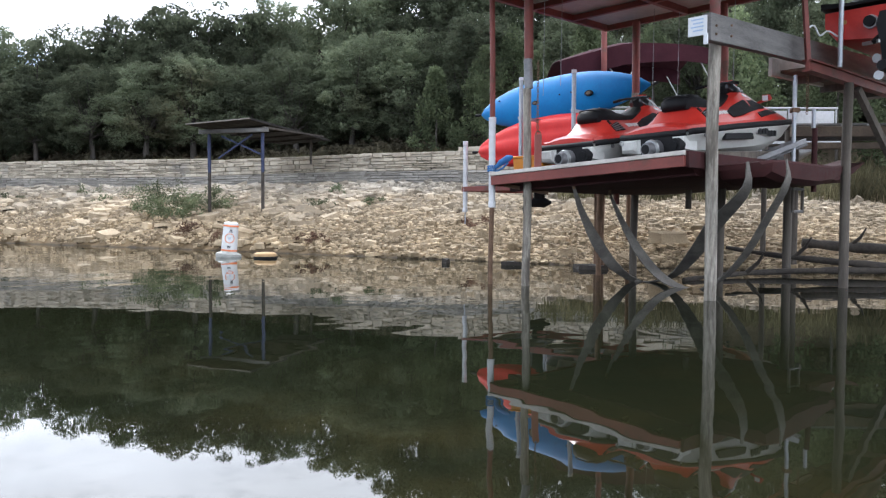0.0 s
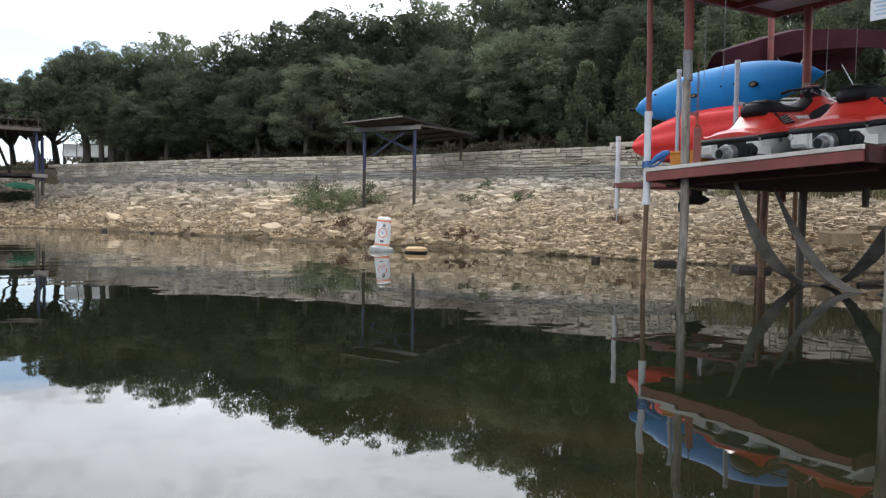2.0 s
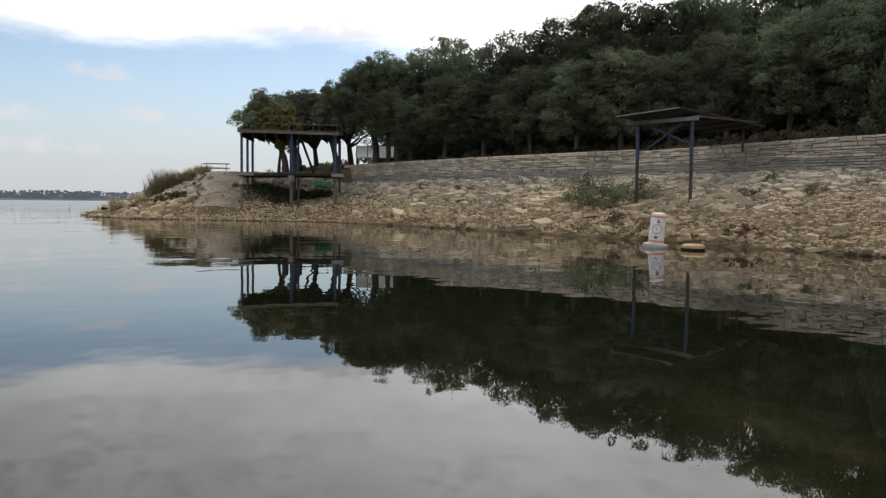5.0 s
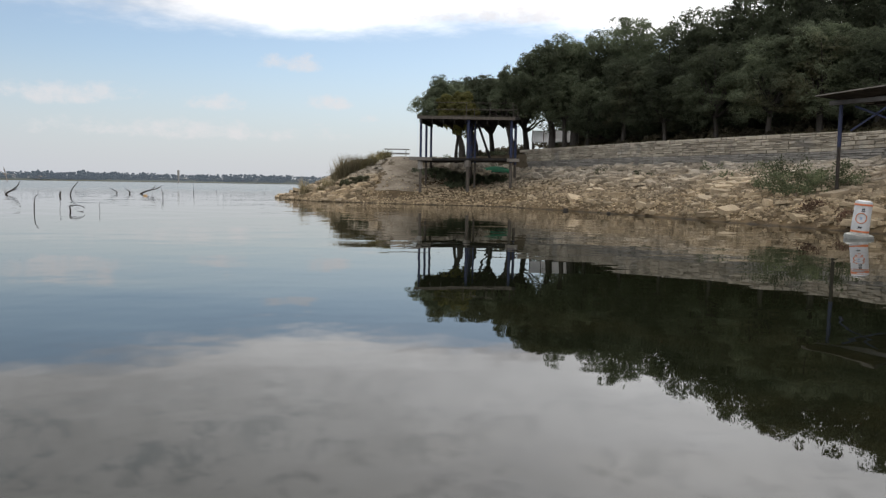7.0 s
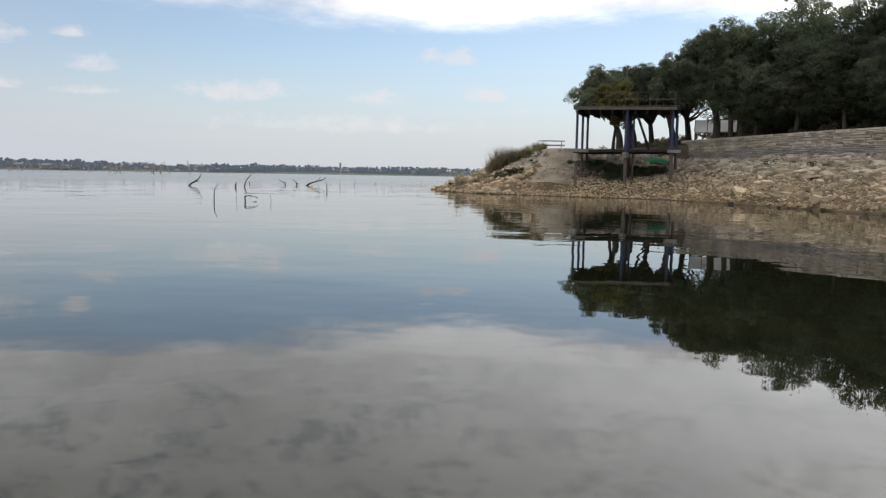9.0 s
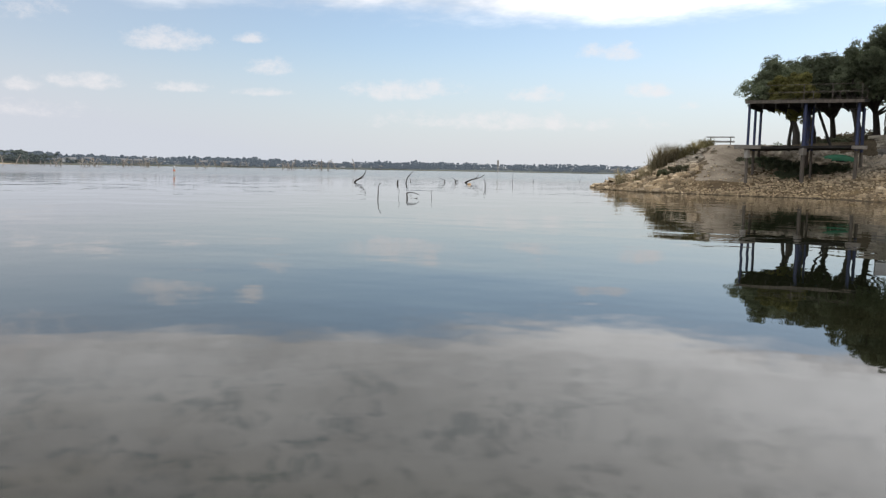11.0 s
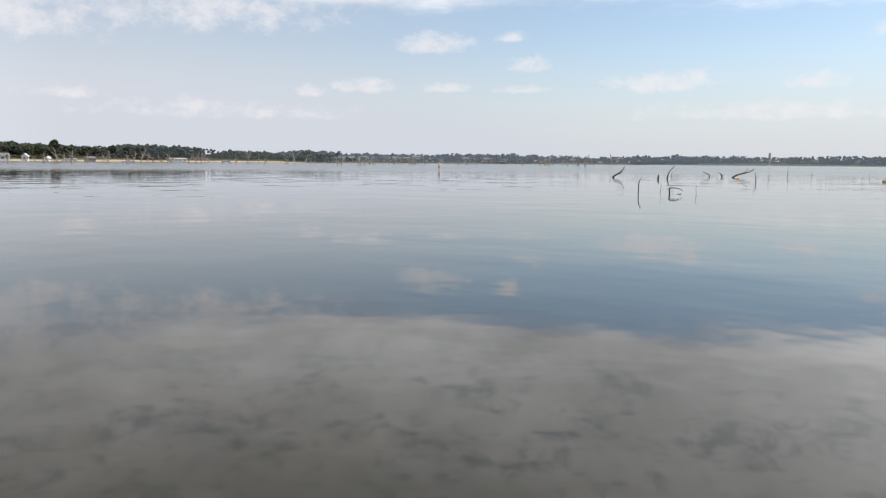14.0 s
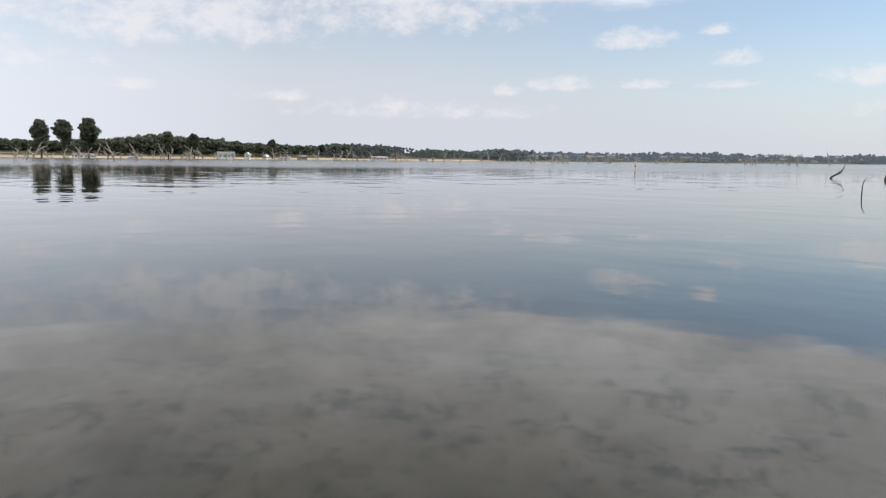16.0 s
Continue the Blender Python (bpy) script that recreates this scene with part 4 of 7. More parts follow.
def dk(a, b, z):
    return DOCK + DU * a + DV * b + Vector((0, 0, z))


def post(name, label, segments, group="dock posts", sides=14):
    """An upright of stacked lengths: (x, y), then (low, high, radius, material) for each."""
    (x, y), lengths = segments
    ob = thing(name, Matrix.Translation((x, y, 0)), label, "post", group)
    for i, (low, high, r, m) in enumerate(lengths):
        bm = new_bm()
        n = max(2, int((high - low) / 0.8) + 1)
        pts = [(0.012 * math.sin(2.1 * k + x), 0.010 * math.cos(1.7 * k + y), low + (high - low) * k / (n - 1)) for k in range(n)]
        tube(bm, pts, r, sides)
        if m in (M_PVC,):
            for z in (low, high):
                tube(bm, [(pts[0][0], pts[0][1], z - 0.04), (pts[0][0], pts[0][1], z + 0.04)], r * 1.12, sides)
        part(("lower_length", "middle_length", "upper_length", "top_length")[i], bm, m, ob, smooth=40)
    return ob


def build_posts():
    post("dock_post", "steel dock post, weathered grey below and red above", ((1.15, 11.0), [(-1.6, 2.70, 0.056, M_GREY_POST), (2.70, 3.10, 0.059, M_GREY), (3.10, 4.09, 0.062, M_RED_STEEL)]))
    post("dock_post", "thick weathered timber post in the water, red steel above", ((3.07, 9.21), [(-1.6, 2.93, 0.070, M_GREY_POST), (2.93, 4.09, 0.060, M_RED_STEEL)]))
    post("dock_post", "dark weathered post under the neighbouring lift", ((5.47, 10.9), [(-1.2, 2.78, 0.062, M_DARK_POST)]))
    post("dock_post", "slim red post sleeved in white pipe, rusted below", ((0.68, 11.26), [(-1.6, 1.12, 0.034, M_RUST), (1.12, 2.30, 0.047, M_PVC), (2.30, 4.09, 0.038, M_RED_STEEL)]))
    post("guide_pole", "white plastic guide pole hanging off the dock frame", ((0.44, 15.99), [(0.80, 1.08, 0.012, M_GALV), (1.08, 2.42, 0.046, M_PVC)]), "guide poles")
    x, y = dk(0.37, 2.96, 0)[:2]
    post("dock_post", "red steel dock post, darker below the deck", ((x, y), [(-0.6, 1.5, 0.060, M_DARK_POST), (1.5, 2.95, 0.058, M_GREY_POST), (2.95, 4.09, 0.062, M_RED_STEEL)]))
    x, y = dk(1.84, 3.0, 0)[:2]
    post("dock_post", "red steel dock post, darker below the deck", ((x, y), [(-0.6, 1.5, 0.060, M_DARK_POST), (1.5, 4.09, 0.060, M_RED_STEEL)]))
    post("dock_post", "red steel dock post standing behind the boat", ((3.05, 15.25), [(-0.3, 1.5, 0.05, M_RUST), (1.5, 5.0, 0.055, M_RED_STEEL)]))
    post("dock_post", "thin rusty brown post under the dock", ((2.55, 13.0), [(-0.5, 1.55, 0.045, M_RUST)]))
    for a, b, low, high, m in ((0.25, 0.5, 1.20, 1.45, M_RED_STEEL), (0.55, 2.2, 1.15, 1.5, M_RED_STEEL), (1.55, 2.6, 1.08, 1.5, M_DARK_POST)):
        x, y = dk(a, b, 0)[:2]
        post("hanger_stub", "short steel hanger stub below the deck", ((x, y), [(low, high, 0.045, m)]), "hanger stubs")


build_posts()


def build_raft():
    """The lifted deck that carries the personal watercraft: planks on red beams over two maroon floats."""
    raft = thing("lift_platform", Matrix.Translation(dk(0, 0, 0)), "lifted wooden platform with red steel edges over maroon floats", "platform")
    turn = Matrix((DU, DV, Vector((0, 0, 1)))).transposed()
    lift = turn.to_4x4()
    raft.matrix_basis = Matrix.Translation(dk(0, 0, 1.555)) @ lift @ Matrix.Rotation(-math.atan(0.045), 4, "Y")
    W, D = 2.97, 4.3
    for k in range(14):
        y = 0.02 + k * D / 14
        bm = box(new_bm(), (W / 2, y + D / 28, -0.02), (W - 0.02, D / 14 - 0.012, 0.036))
        part("plank", bm, M_GREY_WOOD, raft)
    part("front_trim", box(new_bm(), (W / 2, -0.012, -0.012), (W + 0.02, 0.05, 0.05)), M_PALE_TRIM, raft, "bleached timber edge strip", bevel=0.006)
    part("front_beam", box(new_bm(), (W / 2, 0.0, -0.105), (W, 0.055, 0.125)), M_RED_STEEL, raft, bevel=0.008)
    part("side_beam", box(new_bm(), (W + 0.02, D / 2, -0.085), (0.05, D - 0.03, 0.19)), M_MAROON, raft, bevel=0.008)
    part("side_beam", box(new_bm(), (0.03, D / 2, -0.11), (0.06, D - 0.1, 0.14)), M_RED_STEEL, raft, bevel=0.008)
    for k in range(6):
        part("joist", box(new_bm(), (0.30 + k * 0.46, D / 2, -0.10), (0.045, D - 0.2, 0.12)), M_BROWN_WOOD, raft)
    part("cross_beam", bar(new_bm(), (0.05, 0.35, -0.2), (W - 0.05, 0.35, -0.2), 0.09, 0.1), M_MAROON, raft)
    part("cross_beam", bar(new_bm(), (0.05, 2.6, -0.2), (W - 0.05, 2.6, -0.2), 0.09, 0.1), M_MAROON, raft)
    part("corner_brace", bar(new_bm(), (0.04, 0.2, -0.16), (0.55, 0.55, -0.30), 0.05, 0.05), M_RUST, raft)
    rings = []
    for y, up, x0, h in ((0.10, 0.20, 0.30, 0.02), (0.30, 0.04, 0.28, 0.17), (0.45, 0.0, 0.26, 0.20), (2.6, 0.0, 0.26, 0.20), (3.7, 0.02, 0.30, 0.19), (4.6, 0.07, 0.6, 0.18), (5.3, 0.22, 1.3, 0.14), (5.75, 0.40, 2.0, 0.05)):
        x1, z0 = W + 0.03 - (0.10 if y > 5 else 0), -0.265 + up
        rings.append([(x0, y, z0 + h), (x0, y, z0 + 0.05), (x0 + 0.08, y, z0), (x1 - 0.08, y, z0), (x1, y, z0 + 0.05), (x1, y, z0 + h)])
    part("float", loft(new_bm(), rings), M_MAROON, raft, "dark maroon hull with an upswept end", smooth=25)
    rings = []
    for y, x1, z0, z1 in ((0.60, W + 0.60, -0.20, -0.14), (0.66, W + 0.70, -0.30, -0.12), (0.90, W + 0.74, -0.36, -0.115), (1.9, W + 0.72, -0.37, -0.115), (2.7, W + 0.60, -0.30, -0.09), (3.4, W + 0.46, -0.18, -0.02), (4.0, W + 0.30, -0.03, 0.07), (4.35, W + 0.16, 0.09, 0.13)):
        x0 = W + 0.055
        rings.append([(x0, y, z1), (x0, y, z0 + 0.04), (x0 + 0.04, y, z0), (x1 - 0.10, y, z0), (x1 - 0.02, y, z0 + 0.05), (x1, y, z1 - 0.03), (x1 - 0.03, y, z1)])
    part("side_float", loft(new_bm(), rings), M_MAROON, raft, "dark maroon outer float", smooth=25)


build_raft()


def build_watercraft():
    """A personal watercraft, bow along +x, resting on z = 0."""
    craft = thing("personal_watercraft", Matrix(), "red and white personal watercraft with a black seat", "watercraft", "watercraft on the platform")
    # stations: x, keel, chine half width, chine height, rail half width, rail height
    st = [(0.0, 0.16, 0.40, 0.20, 0.50, 0.40), (0.05, 0.13, 0.42, 0.18, 0.54, 0.41), (0.45, 0.08, 0.44, 0.18, 0.57, 0.43), (0.9, 0.06, 0.44, 0.19, 0.58, 0.46), (1.6, 0.06, 0.42, 0.21, 0.56, 0.49),
          (2.15, 0.10, 0.35, 0.26, 0.49, 0.51), (2.6, 0.20, 0.24, 0.34, 0.36, 0.53), (2.92, 0.34, 0.12, 0.43, 0.19, 0.55), (3.08, 0.48, 0.03, 0.51, 0.05, 0.56)]
    rings = [[(x, 0, k), (x, -c * 0.5, k + (z - k) * 0.45), (x, -c, z), (x, -c - 0.02, z + 0.03), (x, -g, h - 0.05), (x, -g, h), (x, 0, h + 0.01), (x, g, h), (x, g, h - 0.05), (x, c + 0.02, z + 0.03), (x, c, z), (x, c * 0.5, k + (z - k) * 0.45)]
             for x, k, c, z, g, h in st]
    part("hull", loft(new_bm(), rings), M_GLOSS_WHITE, craft, "white hull", smooth=30)
    rail = [(x, -g - 0.012, h) for x, _, _, _, g, h in st] + [(x, g + 0.012, h) for x, _, _, _, g, h in st[::-1]]
    rail.append(rail[0])
    part("rub_rail", tube(new_bm(), rail, 0.038, 8, False), M_BLACK, craft, "black rubber rail", smooth=60)
    # red deck: x, shoulder half width and height, waist, top half width and height
    rows = []
    for x, g, h, w1, z1, w2, z2 in ((0.02, .49, .41, .44, .46, .30, .48), (0.16, .53, .42, .50, .49, .36, .53), (0.30, .55, .43, .52, .49, .34, .51), (0.38, .56, .43, .50, .52, .30, .58), (0.50, .56, .44, .47, .55, .28, .73),
                                    (0.85, .57, .45, .46, .57, .25, .73), (1.15, .56, .47, .45, .58, .23, .74), (1.38, .55, .48, .45, .61, .24, .84), (1.58, .54, .49, .45, .66, .22, .95), (1.75, .53, .50, .44, .68, .20, .93),
                                    (2.05, .48, .51, .40, .68, .16, .83), (2.4, .41, .52, .32, .65, .12, .74), (2.7, .30, .535, .22, .61, .08, .67), (2.95, .16, .55, .11, .58, .04, .61), (3.06, .05, .56, .03, .57, .01, .58)):
        half = [(g, h + .01), (g - .01, h + .07 * (1 if x < 2.6 else .3)), (w1, z1), (w1 * .6 + w2 * .4, z1 * .6 + z2 * .4), (w2, z2), (w2 * .5, z2 + .02)]
        rows.append([(x, -y, z) for y, z in half] + [(x, 0, z2 + .025)] + [(x, y, z) for y, z in half[::-1]])
    part("deck", loft(new_bm(), rows), M_GLOSS_RED, craft, "glossy red deck", smooth=32)

    def on_side(x, up, s, off=0.0):
        """A point of the deck's flank between waist and top, off metres proud of it."""
        xs = (0.50, 0.85, 1.15, 1.38, 1.58, 1.75, 2.05, 2.4)
        w1, z1 = np.interp(x, xs, (.47, .46, .45, .45, .45, .44, .40, .32)), np.interp(x, xs, (.55, .57, .58, .61, .66, .68, .68, .65))
        w2, z2 = np.interp(x, xs, (.28, .25, .23, .24, .22, .20, .16, .12)), np.interp(x, xs, (.73, .73, .74, .84, .95, .93, .83, .74))
        t = Vector((0, w2 - w1, z2 - z1)).normalized()
        return Vector((x, s * (w1 + (w2 - w1) * up + off * t.z), z1 + (z2 - z1) * up - off * t.y))

    def panel(spots, s, thick):
        """A plate that follows the flank; spots give x, low and high along it."""
        return loft(new_bm(), [[on_side(x, a, s, -0.01), on_side(x, a, s, thick), on_side(x, b, s, thick), on_side(x, b, s, -0.01)] for x, a, b in spots])
    for s in (-1, 1):
        part("knee_pad", panel(((1.10, .10, .55), (1.25, .06, .75), (1.50, .08, .70), (1.75, .10, .58), (1.95, .22, .46)), s, 0.014), M_VINYL, craft, "black side panel", smooth=40)
        part("intake", panel(((1.62, -.30, -.06), (1.90, -.25, .02), (2.20, -.10, .16)), s, 0.012), M_VINYL, craft, "black air intake", smooth=40)
        part("flash", panel(((1.60, .80, .90), (1.85, .78, .93), (2.15, .74, .90), (2.35, .72, .80)), s, 0.008), M_GLOSS_WHITE, craft, "white nose flash", smooth=40)
        vent = part("vent", panel(((0.50, .05, .55), (0.72, .12, .86)), s, 0.008), M_BLACK, craft, "dark slotted vent")
        for k in range(4):
            part("slat", panel(((0.51, .10 + .12 * k, .14 + .12 * k), (0.71, .20 + .17 * k, .25 + .17 * k)), s, 0.022), M_GREY, vent)
        for k, w in enumerate((.055, .04, .045, .04, .05)):
            x = 0.86 + 0.066 * k
            part("lettering", panel(((x, .34, .66), (x + w, .40 + .02 * (k % 2), .62 + .04 * (k % 2))), s, 0.010), M_GLOSS_WHITE, craft, "white illegible lettering bar")
        for k, w in enumerate((.075, .06, .075, .085, .06, .05)):
            x, z = 1.52 + k * 0.090, 0.395 - (0.03 if k > 2 else 0)
            g = float(np.interp(x, [q[0] for q in st], [q[4] for q in st])) - 0.010
            part("lettering", box(new_bm(), (x, s * g, z), (w, 0.018, 0.075), Matrix.Rotation(s * -0.10, 3, "Z") @ Matrix.Rotation(0.12, 3, "Y")), M_BLACK, craft, "black illegible lettering bar")
        part("sponson", box(new_bm(), (1.02, s * 0.545, 0.335), (0.66, 0.06, 0.085), taper=0.92), M_BLACK, craft, "black side sponson", bevel=0.015)
        part("plug", tube(new_bm(), [(0.30, s * 0.555, 0.36), (0.30, s * 0.572, 0.36)], 0.028, 12), M_GREY, craft, "grey hull plug", smooth=40)
        part("tail_lamp", panel(((0.50, .62, .92), (0.545, .66, .94)), s, 0.012), M_BLACK, craft, "dark round filler cap")
    # stern: white transom blocks either side of the pump tunnel
    for y, w in ((-0.40, 0.20), (0.38, 0.26)):
        part("stern_block", loft(new_bm(), [[(-0.10 + d, y - w * k, z0), (-0.10 + d, y + w * k, z0), (-0.10 + d, y + w * k, z1), (-0.10 + d, y - w * k, z1)] for d, k, z0, z1 in ((0.05, .36, .24, .335), (0.08, .46, .20, .36), (0.30, .5, .17, .37))]), M_GLOSS_WHITE, craft,
             "white transom block", smooth=30, bevel=0.02)
    part("pump_tunnel", box(new_bm(), (0.07, -0.05, 0.27), (0.18, 0.48, 0.24)), M_BLACK, craft, "black pump tunnel")
    ring = part("exhaust_ring", tube(new_bm(), [(-0.125, -0.40, 0.25), (-0.02, -0.40, 0.25)], [0.088, 0.095], 18), M_BLACK, craft, "black exhaust ring", smooth=40)
    part("exhaust_pipe", tube(new_bm(), [(-0.14, -0.40, 0.25), (-0.05, -0.40, 0.25)], [0.055, 0.055], 14), M_VINYL, ring, smooth=40)
    nozzle = part("jet_nozzle", tube(new_bm(), [(0.02, -0.05, 0.22), (-0.10, -0.05, 0.22), (-0.14, -0.05, 0.22), (-0.23, -0.05, 0.225)], [0.125, 0.120, 0.098, 0.080], 18), M_GREY, craft, "grey metal jet nozzle", smooth=40)
    part("nozzle_mouth", tube(new_bm(), [(-0.222, -0.05, 0.225), (-0.236, -0.05, 0.225)], [0.060, 0.060], 16), M_BLACK, nozzle)
    part("nozzle_collar", tube(new_bm(), [(-0.115, -0.05, 0.22), (-0.145, -0.05, 0.22)], [0.128, 0.118], 18), M_ALU, nozzle, smooth=40)
    part("tow_eye", tube(new_bm(), [(-0.11, 0.42 + 0.03 * math.cos(a), 0.33 + 0.03 * math.sin(a)) for a in (math.tau * k / 10 for k in range(11))], 0.008, 6), M_ALU, craft)
    # two-step seat with a raised tail
    rows = []
    for x, w, z0, z1 in ((0.40, .12, .76, .80), (0.43, .20, .72, .88), (0.55, .24, .70, .925), (0.72, .24, .71, .915), (0.84, .235, .71, .865), (1.0, .22, .71, .845), (1.18, .21, .72, .845), (1.34, .18, .76, .89), (1.46, .14, .82, .955)):
        rows.append([(x, -w * .92, z0), (x, -w, z0 + (z1 - z0) * .35), (x, -w * .96, z0 + (z1 - z0) * .7), (x, -w * .7, z1 - .012), (x, 0, z1), (x, w * .7, z1 - .012), (x, w * .96, z0 + (z1 - z0) * .7), (x, w, z0 + (z1 - z0) * .35), (x, w * .92, z0)])
    seat = part("seat", loft(new_bm(), rows), M_VINYL, craft, "black vinyl seat", smooth=50)
    part("grab_strap", tube(new_bm(), curve_points([(0.62, -.235, .80), (0.50, -.20, .86), (0.42, -.12, .885), (0.40, 0, .89), (0.42, .12, .885), (0.50, .20, .86), (0.62, .235, .80)], 14), .010, 8), M_BLACK, seat, smooth=60)
    # steering
    part("steering_column", tube(new_bm(), [(1.66, 0, .90), (1.56, 0, 1.01), (1.50, 0, 1.08)], [.12, .085, .06], 12), M_BLACK, craft, smooth=50)
    bar_ = part("handlebar", tube(new_bm(), curve_points([(1.40, -.31, 1.06), (1.46, -.19, 1.085), (1.51, 0, 1.085), (1.46, .19, 1.085), (1.40, .31, 1.06)], 12), .016, 8), M_BLACK, craft, smooth=60)
    for s in (-1, 1):
        part("grip", tube(new_bm(), [(1.385, s * .33, 1.055), (1.44, s * .22, 1.08)], .021, 10), M_VINYL, bar_, smooth=60)
        part("lever", tube(new_bm(), [(1.46, s * .29, 1.06), (1.51, s * .18, 1.085)], .008, 6), M_ALU, bar_)
        mirror = part("mirror", loft(new_bm(), [[(x, s * (.34 + a), .80 + b), (x, s * (.45 - a), .82 + b), (x, s * (.44 - a), .90 - b), (x, s * (.35 + a), .90 - b)] for x, a, b in ((1.93, 0, 0), (1.99, .005, .005), (2.06, .03, .03))]), M_GLOSS_RED, craft, smooth=30)
        part("mirror_glass", box(new_bm(), (1.926, s * .395, .856), (0.008, 0.075, 0.07)), M_SIGN, mirror, "pale mirror glass")
        part("mirror_arm", bar(new_bm(), (1.98, s * .22, .79), (1.99, s * .36, .84), .04, .03), M_GLOSS_RED, mirror)
    part("display_hood", loft(new_bm(), [[(x, -w, z0), (x, -w * .9, (z0 + z1) / 2), (x, -w * .5, z1), (x, w * .5, z1), (x, w * .9, (z0 + z1) / 2), (x, w, z0)] for x, w, z0, z1 in ((1.50, .11, 1.02, 1.11), (1.58, .17, .95, 1.12), (1.75, .18, .91, 1.06), (1.95, .13, .85, .92))]), M_GLASS_DARK, craft,
         "dark instrument hood", smooth=40)
    part("hood_trim", loft(new_bm(), [[(x, -w, z), (x, w, z), (x, w, z + .014), (x, -w, z + .014)] for x, w, z in ((1.52, .07, 1.105), (1.60, .10, 1.115), (1.74, .10, 1.058))]), M_GLOSS_RED, craft, "red hood trim")
    return craft


def place_watercraft():
    craft = build_watercraft()
    turn = Matrix.Rotation(math.atan2(0.60, 0.80), 4, "Z")
    spots = [(1.66, 10.66, 1.51), (2.56, 9.76, 1.56)]
    pitch = Matrix.Rotation(radians(-4.5), 4, "Y")
    craft.matrix_basis = Matrix.Translation(spots[0]) @ turn @ pitch @ Matrix.Scale(0.95, 4)
    another(craft, Matrix.Translation(spots[1]) @ turn @ pitch @ Matrix.Scale(0.95, 4))
    for x, y, z in spots:
        cradle = thing("bunk_cradle", Matrix.Translation((x, y, z)) @ turn, "grey weathered timber bunks under a watercraft", "cradle", "bunk cradles")
        for s in (-1, 1):
            part("bunk", bar(new_bm(), (0.20, s * 0.44, 0.10), (2.0, s * 0.40, 0.20), 0.05, 0.15), M_DARK_POST, cradle, bevel=0.008)
            part("bunk_foot", bar(new_bm(), (0.16, s * 0.44, 0.03), (2.05, s * 0.40, 0.10), 0.12, 0.05), M_BROWN_WOOD, cradle, bevel=0.006)
        for k in (0.35, 1.9):
            part("cross_piece", bar(new_bm(), (k, -0.5, 0.05 + 0.05 * k), (k, 0.5, 0.05 + 0.05 * k), 0.09, 0.05), M_GREY_WOOD, cradle, bevel=0.006)


place_watercraft()


def kayak(name, label, length, wide, deep, material, m, ridged=False):
    """A sit-on-top kayak, bow along +x, deck up."""
    ob = thing(name, m, label, "kayak", "stored kayaks")
    rows, n = [], 21
    for i in range(n):
        t = -1 + 2 * i / (n - 1)
        w = wide / 2 * max(1 - abs(t) ** 2.4, 0.0) ** 0.8 + 0.006
        d = deep * (0.35 + 0.65 * max(1 - abs(t) ** 3, 0))
        rise = 0.10 * abs(t) ** 3
        ring = []
        for j in range(44):
            a = math.tau * j / 44
            yy, zz = math.cos(a), math.sin(a)
            k = 1 + (0.16 * abs(math.sin(3.5 * a + 0.3)) - 0.06 if ridged else 0.02 * math.cos(4 * a))
            ring.append((t * length / 2, w * yy * k, rise + d * 0.5 * zz * k * (0.75 if zz > 0 else 1.0) * (min(1, w / 0.08))))
        rows.append(ring)
    hull = part("hull", loft(new_bm(), rows), material, ob, smooth=50)
    for s in (-1, 1):
        tip = s * length / 2
        part("toggle", tube(new_bm(), [(tip - s * 0.02, 0, 0.10), (tip + s * 0.06, 0, 0.09), (tip + s * 0.14, 0, 0.06)], [0.012, 0.03, 0.026], 8), M_BLACK, ob, "black carry toggle", smooth=50)
    if ridged:
        return ob
    for x, r in ((-0.25, 0.040), (1.03, 0.048)):
        rim = part("scupper_hole", tube(new_bm(), [(x, 0.05, -deep * 0.55), (x, 0.05, -deep * 0.47)], r, 16), M_BLACK, ob, "dark oval opening", smooth=40)
        rim.scale = (1.8, 1, 1)
        rim.location = (-0.8 * x, 0, 0)
        part("inner_rim", tube(new_bm(), [(x, 0.05, -deep * 0.555), (x, 0.05, -deep * 0.53)], r * 0.6, 12), M_BROWN_WOOD, rim)
    for x in (-1.25, -0.55, 0.35, 0.62):
        part("scupper_hole", tube(new_bm(), [(x, -0.12 + 0.1 * (x > -0.2), -deep * 0.53), (x, -0.12 + 0.1 * (x > -0.2), -deep * 0.45)], 0.016, 8), M_BLACK, ob)
    return ob


def place_kayaks():
    def tipped(p, q, roll, extra=0.0):
        """Along the line p to q, lying on its edge with the bottom towards the water."""
        x = (Vector(q) - Vector(p)).normalized()
        out = Vector((-0.733, -0.680, 0))
        out = (out - x * out.dot(x)).normalized()
        z = -(out * math.cos(roll) + x.cross(out) * math.sin(roll)).normalized()
        y = z.cross(x)
        m = Matrix((x, y, z)).transposed().to_4x4()
        m.translation = (Vector(p) + Vector(q)) / 2
        return m
    kayak("kayak", "bright blue sit-on-top kayak stored on its edge", 4.2, 0.84, 0.38, M_BLUE, tipped((0.74, 16.1, 3.02), (3.22, 12.9, 3.10), -0.10))
    kayak("kayak", "bright red kayak with ridged hull stored on its edge", 4.0, 0.82, 0.42, M_RED, tipped((0.66, 15.95, 2.26), (2.95, 12.8, 2.36), -0.10), True)


place_kayaks()


